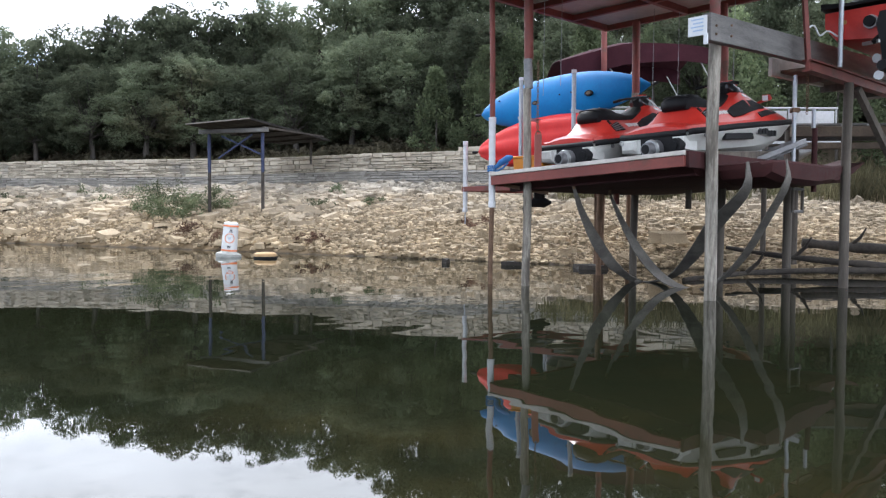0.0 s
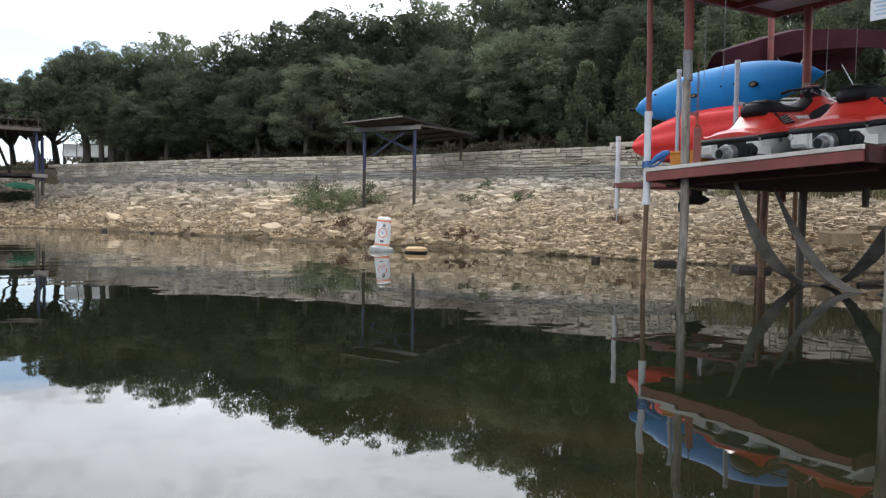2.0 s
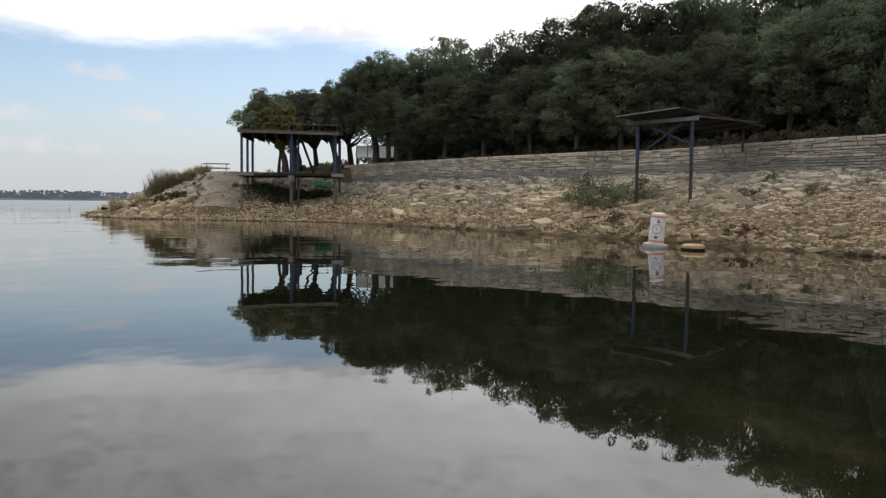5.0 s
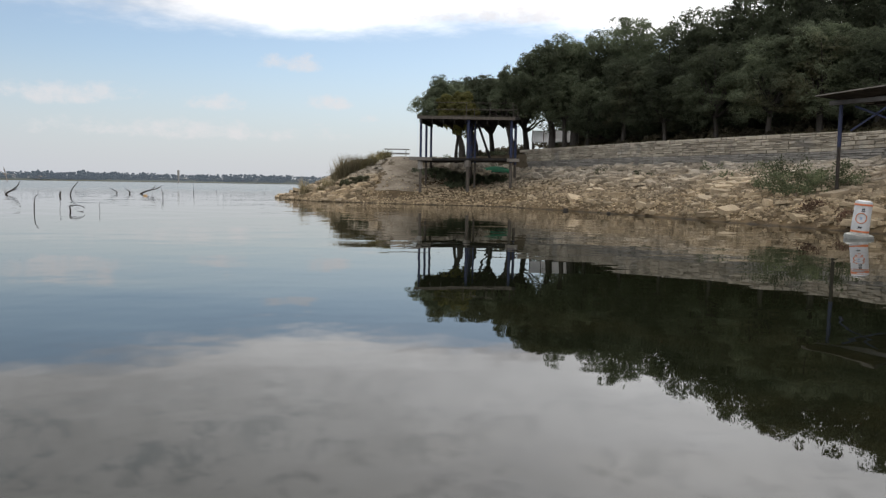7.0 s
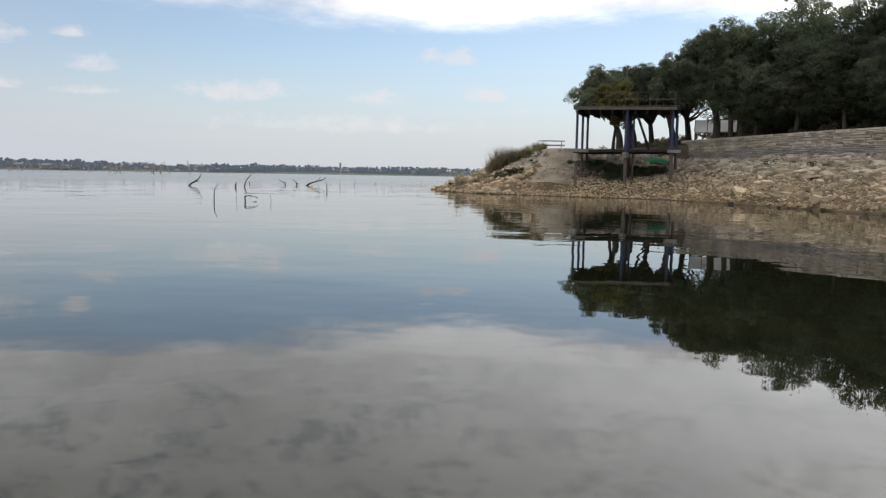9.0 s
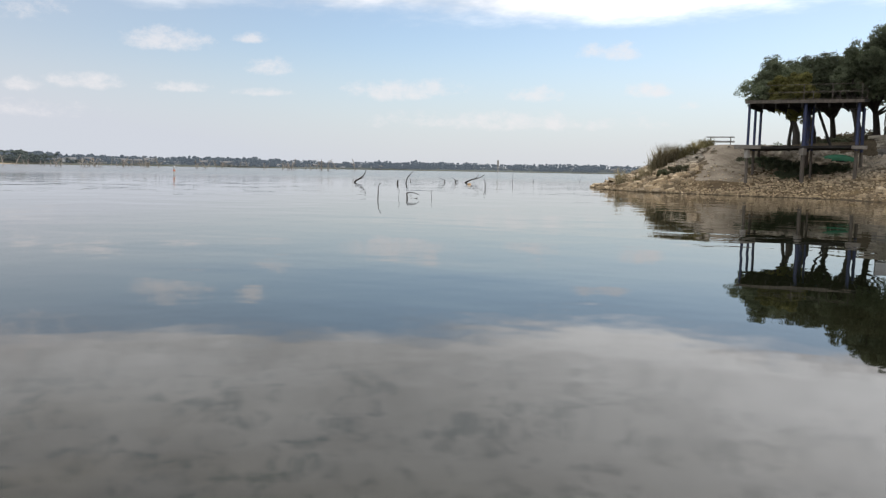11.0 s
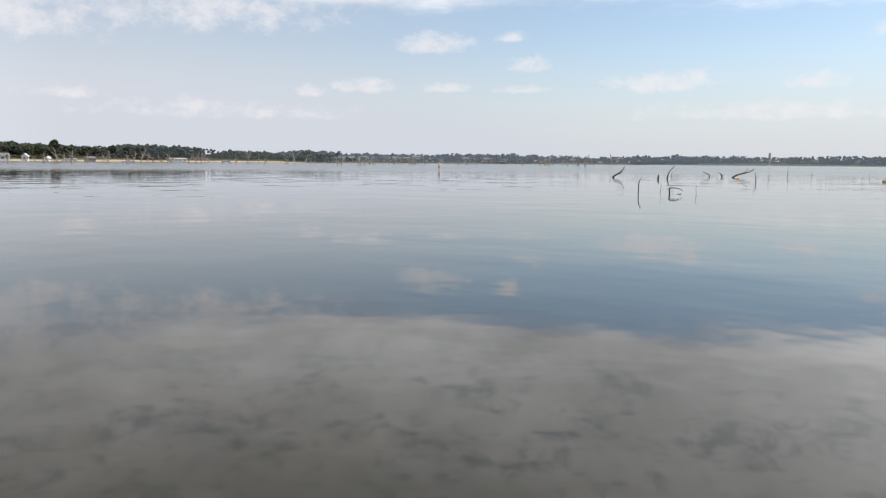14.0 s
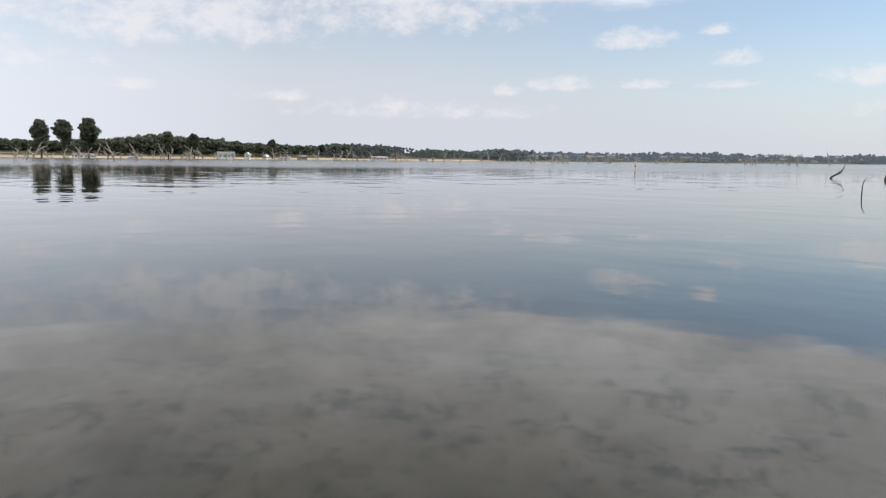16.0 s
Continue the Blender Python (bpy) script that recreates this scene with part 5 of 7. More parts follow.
def build_rack():
    rack = thing("kayak_rack", Matrix.Translation((1.5, 14.2, 1.5)), "galvanised pipe rack that holds the kayaks", "rack")
    inv = Vector((1.5, 14.2, 1.5))
    for (x, y), low, high in (((1.36, 14.05), 1.85, 3.34), ((2.12, 13.05), 1.7, 3.29)):
        p, q = Vector((x, y, low)) - inv, Vector((x, y, high)) - inv
        part("upright", tube(new_bm(), [p, q], 0.036, 12), M_GALV, rack, smooth=40)
        part("cap", tube(new_bm(), [q, q + Vector((0, 0, 0.05))], 0.042, 12), M_PVC, rack, smooth=40)
        for z in (2.68, 1.92):
            a = Vector((x, y, z)) - inv
            part("support_arm", bar(new_bm(), a - DV * 0.05, a + DV * 0.75, 0.05, 0.05), M_GALV, rack)
        part("back_upright", tube(new_bm(), [p + DV * 0.72 - Vector((0, 0, 0.4)), q + DV * 0.72], 0.036, 12), M_GALV, rack, smooth=40)
    # frame that carries the rack, red channel steel
    frame_ = thing("rear_dock_frame", Matrix.Translation((0.44, 15.99, 1.5)), "red steel frame of the rear slip", "dock frame")
    o = Vector((0.44, 15.99, 1.5))
    for p, q in (((0.40, 16.02, 1.50), (3.4, 12.7, 1.50)), ((0.46, 15.95, 1.50), (1.55, 16.95, 1.50)), ((1.55, 16.95, 1.50), (4.2, 14.0, 1.5))):
        part("channel", bar(new_bm(), Vector(p) - o, Vector(q) - o, 0.07, 0.10), M_RED_STEEL, frame_, bevel=0.006)
    for k in range(7):
        p = Vector((0.75, 15.65, 1.56)).lerp(Vector((3.3, 12.85, 1.56)), k / 6) - o
        part("deck_board", bar(new_bm(), p, p + DV * 1.4, 0.36, 0.03), M_GREY_WOOD, frame_)


build_rack()


def build_roof():
    roof = thing("dock_roof", Matrix.Translation(dk(0, 0, 4.12)), "flat dock roof of pale sheets on red steel beams", "roof")
    o = dk(0, 0, 4.12)
    A0, A1, B0, B1 = -0.35, 4.11, -0.6, 3.15
    for a0, a1 in ((-0.35, 1.13), (1.14, 2.62), (2.63, 4.11)):
        for b0, b1 in ((-0.6, 1.24), (1.25, 3.15)):
            part("sheet", bar(new_bm(), dk((a0 + a1) / 2, b0, 4.2) - o, dk((a0 + a1) / 2, b1, 4.2) - o, a1 - a0, 0.02), M_ROOF, roof)
    for a in (A0, 1.14, 2.63, A1):
        part("rafter", bar(new_bm(), dk(a, B0, 4.14) - o, dk(a, B1, 4.14) - o, 0.07, 0.10), M_RED_STEEL, roof)
    for b in (B0, 0.3, 1.25, 2.2, B1):
        part("purlin", bar(new_bm(), dk(A0, b, 4.135) - o, dk(A1, b, 4.135) - o, 0.06, 0.085), M_RED_STEEL, roof)
    # lift cables that hang from it
    for a, b, low in ((0.62, 0.35, 2.6), (0.72, 0.6, 2.75), (0.9, 2.6, 2.4), (1.15, 2.9, 2.5), (2.3, 2.4, 2.6)):
        c = thing("lift_cable", Matrix.Translation(dk(a, b, low)), "thin steel lift cable hanging from the roof", "cable", "lift cables")
        part("cable", tube(new_bm(), [(0, 0, 0), (0.01, 0, 4.13 - low)], 0.0035, 6), M_GREY, c)


build_roof()


def build_chain(name, x, y, low, high, link=0.055):
    ob = thing(name, Matrix.Translation((x, y, low)), "rusty steel lift chain", "chain", "lift chains")
    ring = []
    for j in range(10):
        a = math.tau * j / 10
        ring.append((0.4 * link * math.cos(a), 0, link * 0.62 * math.sin(a)))
    ring.append(ring[0])
    me = solid(tube(new_bm(), ring, link * 0.10, 5, False), "link", M_RUST)
    for k in range(int((high - low) / (link * 0.92))):
        o = new("link", me)
        o.parent, o.matrix_basis = ob, Matrix.Translation((0, 0, k * link * 0.92 + link)) @ Matrix.Rotation(1.57 * (k % 2) + 0.3, 4, "Z")
    return ob


def build_lift_gear():
    build_chain("lift_chain", 1.24, 10.6, 2.02, 3.0, 0.04)
    build_chain("lift_chain", 4.62, 10.25, 2.25, 2.85, 0.042)
    hook = thing("lift_bracket", Matrix.Translation((1.25, 10.62, 1.62)), "red steel lift bracket standing on the platform", "bracket")
    part("plate", box(new_bm(), (0, 0, 0.19), (0.09, 0.07, 0.46)), M_RED_STEEL, hook, bevel=0.006)
    part("hook_eye", tube(new_bm(), [(0.03 * math.cos(a), 0, 0.43 + 0.03 * math.sin(a)) for a in (math.tau * k / 10 for k in range(11))], 0.008, 6), M_RUST, hook)
    # orange float and blue rope at the corner
    fl = thing("storage_tub", Matrix.Translation(dk(0.32, 0.5, 1.60)) @ Matrix.Rotation(-0.8, 4, "Z"), "orange plastic tub on the platform", "tub")
    part("body", box(new_bm(), (0, 0, 0.09), (0.5, 0.26, 0.2), taper=1.06), M_ORANGE, fl, bevel=0.03)
    part("rim", box(new_bm(), (0, 0, 0.19), (0.56, 0.31, 0.03)), M_ORANGE, fl, bevel=0.01)
    rope = thing("mooring_rope", Matrix.Translation((0.68, 11.26, 1.58)), "blue rope knotted round the white pipe", "rope")
    for k in range(3):
        z = 0.03 * k
        part("coil", tube(new_bm(), [(0.056 * math.cos(a), 0.056 * math.sin(a), z + 0.004 * a) for a in (math.tau * j / 14 for j in range(15))], 0.011, 6), M_ROPE, rope, smooth=60)
    part("tail", tube(new_bm(), [(0.05, -0.02, 0.05), (0.12, -0.08, 0.12), (0.22, -0.16, 0.18), (0.27, -0.2, 0.20)], [0.02, 0.045, 0.05, 0.02], 8), M_ROPE, rope, smooth=60)
    part("tail", tube(new_bm(), [(0.05, -0.02, 0.0), (0.14, -0.1, 0.04), (0.22, -0.17, 0.12)], 0.014, 6), M_ROPE, rope, smooth=60)


build_lift_gear()


def ribbon(points, widths, flat, material, thick=0.008):
    """A strap along points; flat gives its cross direction at each end."""
    pts = [Vector(p) for p in points]
    rings = []
    n = len(pts)
    for i, p in enumerate(pts):
        way = (pts[min(i + 1, n - 1)] - pts[max(i - 1, 0)]).normalized()
        f = Vector(flat[0]).lerp(Vector(flat[1]), i / (n - 1))
        f = (f - way * f.dot(way)).normalized()
        t = way.cross(f) * thick
        w = widths if isinstance(widths, float) else float(np.interp(i / (n - 1), np.linspace(0, 1, len(widths)), widths))
        rings.append([p - f * w / 2 - t, p + f * w / 2 - t, p + f * w / 2 + t, p - f * w / 2 + t])
    return loft(new_bm(), rings)


def build_slings():
    for ctrl, flat, wide in ((SLING_A, ((0.85, 0.1, 0.5), (0.8, 0.2, -0.6)), (0.04, 0.09, 0.16, 0.14, 0.08, 0.10, 0.18, 0.20, 0.11, 0.03)),
                              (SLING_B, ((0.85, 0.25, 0.5), (0.6, 0.6, -0.5)), (0.03, 0.09, 0.15, 0.16, 0.10, 0.11, 0.12, 0.11, 0.10, 0.03))):
        s = thing("lift_sling", Matrix.Translation(ctrl[0]), "slack dark webbing lift sling sagging into the water", "sling", "lift slings")
        o = Vector(ctrl[0])
        pts = [p - o for p in curve_points(ctrl, 30)]
        part("webbing", ribbon(pts, wide, flat, M_STRAP), M_STRAP, s, smooth=40)
        part("end_loop", bar(new_bm(), (0, 0, -0.02), (0, 0, 0.10), 0.05, 0.03, (1, 0, 0)), M_RUST, s)


SLING_A = [(1.72, 10.58, 1.34), (1.87, 10.71, 0.99), (2.13, 10.97, 0.58), (2.44, 11.31, 0.25), (2.89, 11.82, 0.01), (3.22, 11.40, 0.08), (3.33, 10.70, 0.42), (3.38, 10.00, 0.86), dk(3.40, 0.58, 1.26), dk(3.44, 0.53, 1.58)]
SLING_B = [(2.36, 11.33, 1.28), (2.54, 11.24, 0.85), (2.77, 11.13, 0.43), (3.05, 10.95, 0.10), (3.40, 10.74, -0.02), (3.66, 10.45, 0.16), (3.76, 9.95, 0.50), (3.80, 9.45, 0.92), dk(3.76, 0.82, 1.34), dk(3.775, 0.76, 1.60)]
build_slings()


def build_pontoon_boat():
    """The boat behind the watercraft, under its folded-out canvas top."""
    m = Matrix.Translation((4.55, 16.5, 2.2)) @ Matrix.Rotation(math.atan2(0.0, 1), 4, "Z")
    boat = thing("pontoon_boat", m, "pontoon boat with aluminium rails under a maroon canvas top", "boat")
    for y in (-0.85, 0.85):
        rings = []
        for x, r, up in ((-2.3, 0.12, 0.02), (-2.2, 0.22, 0), (1.8, 0.22, 0), (2.4, 0.16, 0.06), (2.7, 0.05, 0.14)):
            rings.append([(x, y + r * math.cos(t), -0.05 + up + r * math.sin(t)) for t in (math.tau * j / 14 for j in range(14))])
        part("pontoon", loft(new_bm(), rings), M_GREY, boat, "grey metal pontoon", smooth=50)
    part("deck", box(new_bm(), (0.4, 0, 0.22), (5.5, 2.1, 0.08)), M_ALU, boat, bevel=0.01)
    for y in (-1.0, 1.0):
        for k in range(6):
            x = -2.0 + k * 0.92
            part("rail_panel", box(new_bm(), (x, y, 0.58), (0.86, 0.025, 0.50)), M_ALU, boat, bevel=0.006)
        part("top_rail", tube(new_bm(), [(-2.45, y, 0.88), (3.1, y, 0.88)], 0.02, 8), M_ALU, boat, smooth=60)
        for k in range(7):
            part("rail_post", tube(new_bm(), [(-2.45 + k * 0.92, y, 0.26), (-2.45 + k * 0.92, y, 0.88)], 0.018, 8), M_ALU, boat, smooth=60)
    # canvas top: bowed sheet with a drooping edge
    rows = []
    for i in range(13):
        t = i / 12
        x = -2.3 + t * 2.95
        crown = 2.25 - 0.34 * max(0, (0.45 - t) / 0.45) ** 1.3 - 0.10 * max(0, (t - 0.75) / 0.25) ** 2
        top = [(x, y, crown - 0.16 * (y / 1.1) ** 2 + 0.012 * math.sin(9 * t + 3 * y)) for y in (-1.1, -0.75, -0.35, 0, 0.35, 0.75, 1.1)]
        low = [(p[0], p[1], p[2] - 0.015) for p in top[::-1]]
        skirt = 0.36 + 0.05 * math.sin(5 * t)
        rows.append([(x, -1.12, top[0][2] - skirt)] + top + [(x, 1.12, top[-1][2] - skirt), (x, 1.10, top[-1][2] - skirt)] + low + [(x, -1.10, top[0][2] - skirt)])
    part("canvas_top", loft(new_bm(), rows), M_CANVAS, boat, "maroon canvas top", smooth=50)
    for y in (-1.05, 1.05):
        for p, q in (((-0.75, y, 0.88), (-1.45, y, 1.75)), ((-1.25, y, 0.95), (-0.75, y, 1.85)), ((0.9, y, 0.88), (0.35, y, 1.85))):
            part("top_strut", tube(new_bm(), [p, q], 0.011, 8), M_ALU, boat, smooth=60)
    for x in (-1.6, 1.6):
        part("cradle_beam", bar(new_bm(), (x, -1.2, -0.32), (x, 1.2, -0.32), 0.09, 0.10), M_RED_STEEL, boat, "red steel cradle beam")
    motor = part("outboard_motor", loft(new_bm(), [[(-2.55 + sx * w, sy * w * 0.7, z) for sx, sy in ((-1, -1), (1, -1), (1, 1), (-1, 1))] for z, w in ((0.95, .14), (0.9, .2), (0.55, .2), (0.4, .15), (-0.5, .12), (-0.95, .10))]),
                 M_BLACK, boat, "black outboard motor", smooth=40, bevel=0.02)
    part("gear_case", tube(new_bm(), [(-2.85, 0, -0.95), (-2.7, 0, -0.95), (-2.45, 0, -0.95), (-2.3, 0, -0.95)], [0.05, 0.10, 0.11, 0.03], 12), M_BLACK, motor, smooth=50)
    for k in range(3):
        a = k * math.tau / 3 + 0.4
        part("blade", loft(new_bm(), [[(-2.85 + dx * s, math.cos(a) * r + math.sin(a) * dy * s, -0.95 + math.sin(a) * r - math.cos(a) * dy * s) for dx, dy in ((-.03, -.08), (.03, .08), (.045, .08), (-.015, -.08))] for r, s in ((.03, .8), (.12, 1.4), (.20, 1.1), (.25, .5))]),
             M_BLACK, motor, "black propeller blade")


build_pontoon_boat()


def build_boat_lift():
    lift = thing("boat_lift", Matrix.Translation((4.55, 16.5, 0)), "rusty steel lift posts that carry the pontoon boat", "boat lift")
    for x, y in ((-1.6, -1.25), (1.6, -1.25), (-0.4, 1.25), (1.6, 1.25)):
        part("post", tube(new_bm(), [(x, y, -0.3), (x, y, 2.6)], 0.05, 10), M_RUST if x < 0 else M_DARK_POST, lift, smooth=50)


build_boat_lift()


def build_neighbour_dock():
    # heavy grey timber over the posts, with a small notice on its end
    beam = thing("timber_header", Matrix.Translation((3.07, 9.21, 2.94)), "heavy weathered timber header resting on the posts", "beam")
    p = DU * 0.125 - DV * 0.40 + Vector((0, 0, 0.085))
    part("timber", bar(new_bm(), p, p + DV * 5.8 + Vector((0, 0, 0.24)), 0.10, 0.30), M_GREY_WOOD, beam, bevel=0.01)
    for d, z in ((0.10, 0.02), (0.10, -0.07), (0.44, 0.08), (0.44, -0.04)):
        b = p + DV * d + DU * 0.05 + Vector((0, 0, z))
        part("bolt", tube(new_bm(), [b, b + DU * 0.015], 0.014, 8), M_RUST, beam)
    sign = thing("notice_board", Matrix.Translation((2.80, 8.86, 2.98)) @ Matrix((DU, DV, Vector((0, 0, 1)))).transposed().to_4x4(), "small white notice with faint blue print", "sign")
    part("board", box(new_bm(), (-0.04, 0, 0.06), (0.22, 0.02, 0.21)), M_SIGN, sign, bevel=0.004)
    bm = new_bm()
    for k in range(4):
        box(bm, (-0.04 + 0.01 * (k % 2), -0.0115, 0.13 - k * 0.04), (0.15 - 0.03 * (k % 2), 0.004, 0.014))
    part("print_line", bm, M_INK_BLUE, sign, "pale blue illegible print bars")
    part("stub", box(new_bm(), (0.06, 0.0, -0.09), (0.04, 0.03, 0.12)), M_SIGN, sign)
    # red lift beam with its post and the boat that hangs there
    lift = thing("lift_beam", Matrix.Translation((4.54, 10.1, 2.86)), "red steel lift beam under the raised boat", "beam")
    part("web", bar(new_bm(), (0, 0, 0), DV * 3.6, 0.05, 0.13), M_RED_STEEL, lift, bevel=0.006)
    part("flange", bar(new_bm(), Vector((0, 0, 0.065)), Vector((0, 0, 0.065)) + DV * 3.6, 0.13, 0.02), M_RED_STEEL, lift)
    part("flange", bar(new_bm(), Vector((0, 0, -0.065)), Vector((0, 0, -0.065)) + DV * 3.6, 0.13, 0.02), M_RED_STEEL, lift)
    part("hanger", bar(new_bm(), (0.02, 0.02, 0.05), (-0.06, -0.02, 0.82), 0.06, 0.05, (1, 0, 0)), M_RED_STEEL, lift)
    part("guide_pole", tube(new_bm(), [(0.42, 0.02, -0.02), (0.42, 0.02, 1.2)], 0.03, 12), M_GALV, lift, "galvanised guide pole", smooth=40)
    part("hose", tube(new_bm(), curve_points([(-0.02, 0.1, 0.42), (0.12, 0.12, 0.52), (0.22, 0.15, 0.40), (0.32, 0.15, 0.46), (0.42, 0.1, 0.38)], 14), 0.012, 6), M_SIGN, lift, "white hose looped along the beam", smooth=60)
    m = Matrix.Translation((5.62, 9.80, 2.98)) @ Matrix.Rotation(math.atan2(0.68, 0.733), 4, "Z")
    boat = thing("red_boat", m, "red motorboat under a black cover, raised on its lift", "boat")
    rings = []
    for x, w, k, c, h in ((0, .98, .18, .26, .62), (0.1, 1.0, .14, .24, .64), (2.0, 1.02, .12, .26, .68), (3.4, .75, .2, .36, .74), (4.3, .25, .42, .52, .8), (4.6, .03, .62, .68, .82)):
        rings.append([(x, 0, k), (x, -w * .85, c), (x, -w, h * .7), (x, -w, h), (x, 0, h), (x, w, h), (x, w, h * .7), (x, w * .85, c)])
    part("hull", loft(new_bm(), rings), M_GLOSS_RED, boat, "red hull", smooth=30)
    rings = []
    for x, w, h in ((-0.05, 1.02, .68), (0.3, 1.05, .82), (1.2, 1.06, .98), (2.4, 1.04, 1.0), (3.6, .78, .92), (4.5, .2, .84)):
        rings.append([(x, -w, .66), (x, -w, .74), (x, -w * .6, h + .01), (x, 0, h + .05), (x, w * .6, h + .01), (x, w, .74), (x, w, .66)])
    part("cover", loft(new_bm(), rings), M_BLACK, boat, "black fabric cover", smooth=40)
    port = part("exhaust_port", tube(new_bm(), [(-0.05, 0.42, 0.42), (0.03, 0.42, 0.42)], 0.085, 18), M_ALU, boat, "chrome exhaust port", smooth=40)
    part("port_plug", tube(new_bm(), [(-0.10, 0.42, 0.42), (-0.02, 0.42, 0.42)], 0.068, 16), M_BLACK, port, smooth=40)
    part("drain_plug", tube(new_bm(), [(-0.015, 0.74, 0.47), (0.02, 0.74, 0.47)], 0.03, 12), M_BRASS, boat, "brass drain plug", smooth=40)
    part("trim_ram", bar(new_bm(), (-0.03, 0.10, 0.42), (-0.32, 0.28, 0.10), 0.06, 0.05), M_BLACK, boat)
    part("swim_bracket", bar(new_bm(), (0.0, 0.5, 0.16), (-0.35, 0.2, 0.10), 0.05, 0.04), M_ALU, boat, "pale metal bracket")
    drive = part("stern_drive", loft(new_bm(), [[(-0.22 + sx * a, 0.12 + sy * b, z) for sx, sy in ((-1, -1), (1, -1), (1, 1), (-1, 1))] for z, a, b in ((0.46, .12, .10), (0.30, .17, .12), (0.05, .12, .08), (-0.25, .10, .05))]), M_BLACK, boat,
                 "black stern drive", smooth=40, bevel=0.02)
    part("gear_case", tube(new_bm(), [(-0.52, 0.12, -0.22), (-0.40, 0.12, -0.22), (-0.1, 0.12, -0.22), (0.06, 0.12, -0.22)], [0.060, 0.075, 0.075, 0.02], 14), M_BLACK, drive, smooth=50)
    for k in range(3):
        a = k * math.tau / 3 + 0.9
        part("blade", loft(new_bm(), [[(-0.48 + dx * s, 0.12 + math.cos(a) * r + math.sin(a) * dy * s, -0.22 + math.sin(a) * r - math.cos(a) * dy * s) for dx, dy in ((-.015, -.05), (.015, .05), (.024, .05), (-.006, -.05))] for r, s in ((.07, .6), (.11, 1.1), (.15, .9), (.17, .4))]),
             M_ALU, drive, "bright metal propeller blade")
    # timbers of the landing behind
    land = thing("timber_landing", Matrix.Translation((6.2, 13.2, 0)), "brown timber landing of the neighbouring dock", "dock")
    o = Vector((6.2, 13.2, 0))
    for p, q, w, h, mt in (((5.6, 12.9, 2.34), (9.5, 12.6, 2.34), 0.10, 0.16, M_BROWN_WOOD), ((5.6, 12.95, 2.12), (9.5, 12.7, 2.12), 0.10, 0.10, M_BROWN_WOOD), ((5.6, 13.6, 2.36), (9.5, 13.3, 2.36), 0.10, 0.2, M_GREY_WOOD),
                           ((4.45, 10.99, 3.01), (5.6, 11.9, 3.02), 0.06, 0.25, M_PALE_TRIM)):
        part("timber", bar(new_bm(), Vector(p) - o, Vector(q) - o, w, h), mt, land, bevel=0.008)
    for k in range(9):
        part("plank", bar(new_bm(), Vector((5.8 + k * 0.4, 12.9 - 0.03 * k, 2.46)) - o, Vector((5.9 + k * 0.4, 14.6 - 0.03 * k, 2.46)) - o, 0.37, 0.035), M_GREY_WOOD, land)
    for k in range(5):
        p = Vector((4.54, 10.1, 2.96)) - DU * (0.66 - 0.15 * k) + DV * 0.75 - o
        part("plank", bar(new_bm(), p, p + DV * 3.4, 0.14, 0.04), M_BROWN_WOOD, land)
    for d in (1.2, 2.2, 3.2):
        p = Vector((4.54, 10.1, 2.89)) + DV * d - o
        part("joist", bar(new_bm(), p - DU * 0.70, p - DU * 0.02, 0.05, 0.10), M_DARK_POST, land)
    for x, y in ((5.75, 13.3), (8.8, 12.9), (6.3, 14.3), (9.2, 14.2)):
        part("leg", tube(new_bm(), [Vector((x, y, -0.3)) - o, Vector((x, y, 2.4)) - o], 0.07, 10), M_DARK_POST, land, smooth=50)
    part("brace", bar(new_bm(), Vector((5.75, 11.2, 2.75)) - o, Vector((6.75, 11.9, 1.65)) - o, 0.08, 0.10), M_DARK_POST, land)
    # guide poles, ladder
    g = thing("guide_pole", Matrix.Translation((4.55, 10.45, 1.65)), "pair of galvanised guide poles clamped together", "pole", "guide poles")
    part("pole", tube(new_bm(), [(0, 0, 0), (0, 0, 1.08)], 0.026, 10), M_GALV, g, smooth=50)
    part("pole", tube(new_bm(), [(0.03, 0.05, 0.55), (0.03, 0.05, 1.16)], 0.022, 10), M_GALV, g, smooth=50)
    part("clamp", box(new_bm(), (0.015, 0.02, 0.70), (0.10, 0.10, 0.06)), M_RUST, g, bevel=0.008)
    r = thing("dock_post", Matrix.Translation((4.95, 10.72, 1.3)), "short red post beside the galvanised poles", "post", "dock posts")
    part("lower_length", tube(new_bm(), [(0, 0, 0), (0, 0, 0.85)], 0.036, 12), M_MAROON, r, smooth=50)
    part("upper_length", tube(new_bm(), [(-0.02, 0, 0.85), (-0.02, 0, 1.10)], 0.026, 10), M_GALV, r, smooth=50)
    lad = thing("boarding_ladder", Matrix.Translation((4.62, 10.6, 1.02)) @ Matrix.Rotation(0.74, 4, "Z"), "grey metal boarding ladder below the platform", "ladder")
    for x in (0, 0.30):
        part("rail", tube(new_bm(), [(x, 0, 0), (x, 0, 0.55)], 0.022, 10), M_DARK_POST, lad, smooth=50)
    for z in (0.02, 0.32):
        part("rung", tube(new_bm(), [(-0.02, 0, z), (0.32, 0, z)], 0.02, 8), M_GREY, lad, smooth=50)
    ramp = thing("aluminium_ramp", Matrix.Translation((4.03, 10.45, 1.69)), "small aluminium ramp at the end of the platform", "ramp")
    end = Vector((0.68, 0.14, 0.26))
    part("panel", bar(new_bm(), (0, 0, 0), end, 0.26, 0.025, (0, -0.35, 1)), M_GREY, ramp, bevel=0.004)
    for side in (-0.13, 0.13):
        part("side_rail", bar(new_bm(), Vector((0, side, 0.01)), end + Vector((0, side, 0.01)), 0.03, 0.06), M_GREY, ramp)


build_neighbour_dock()


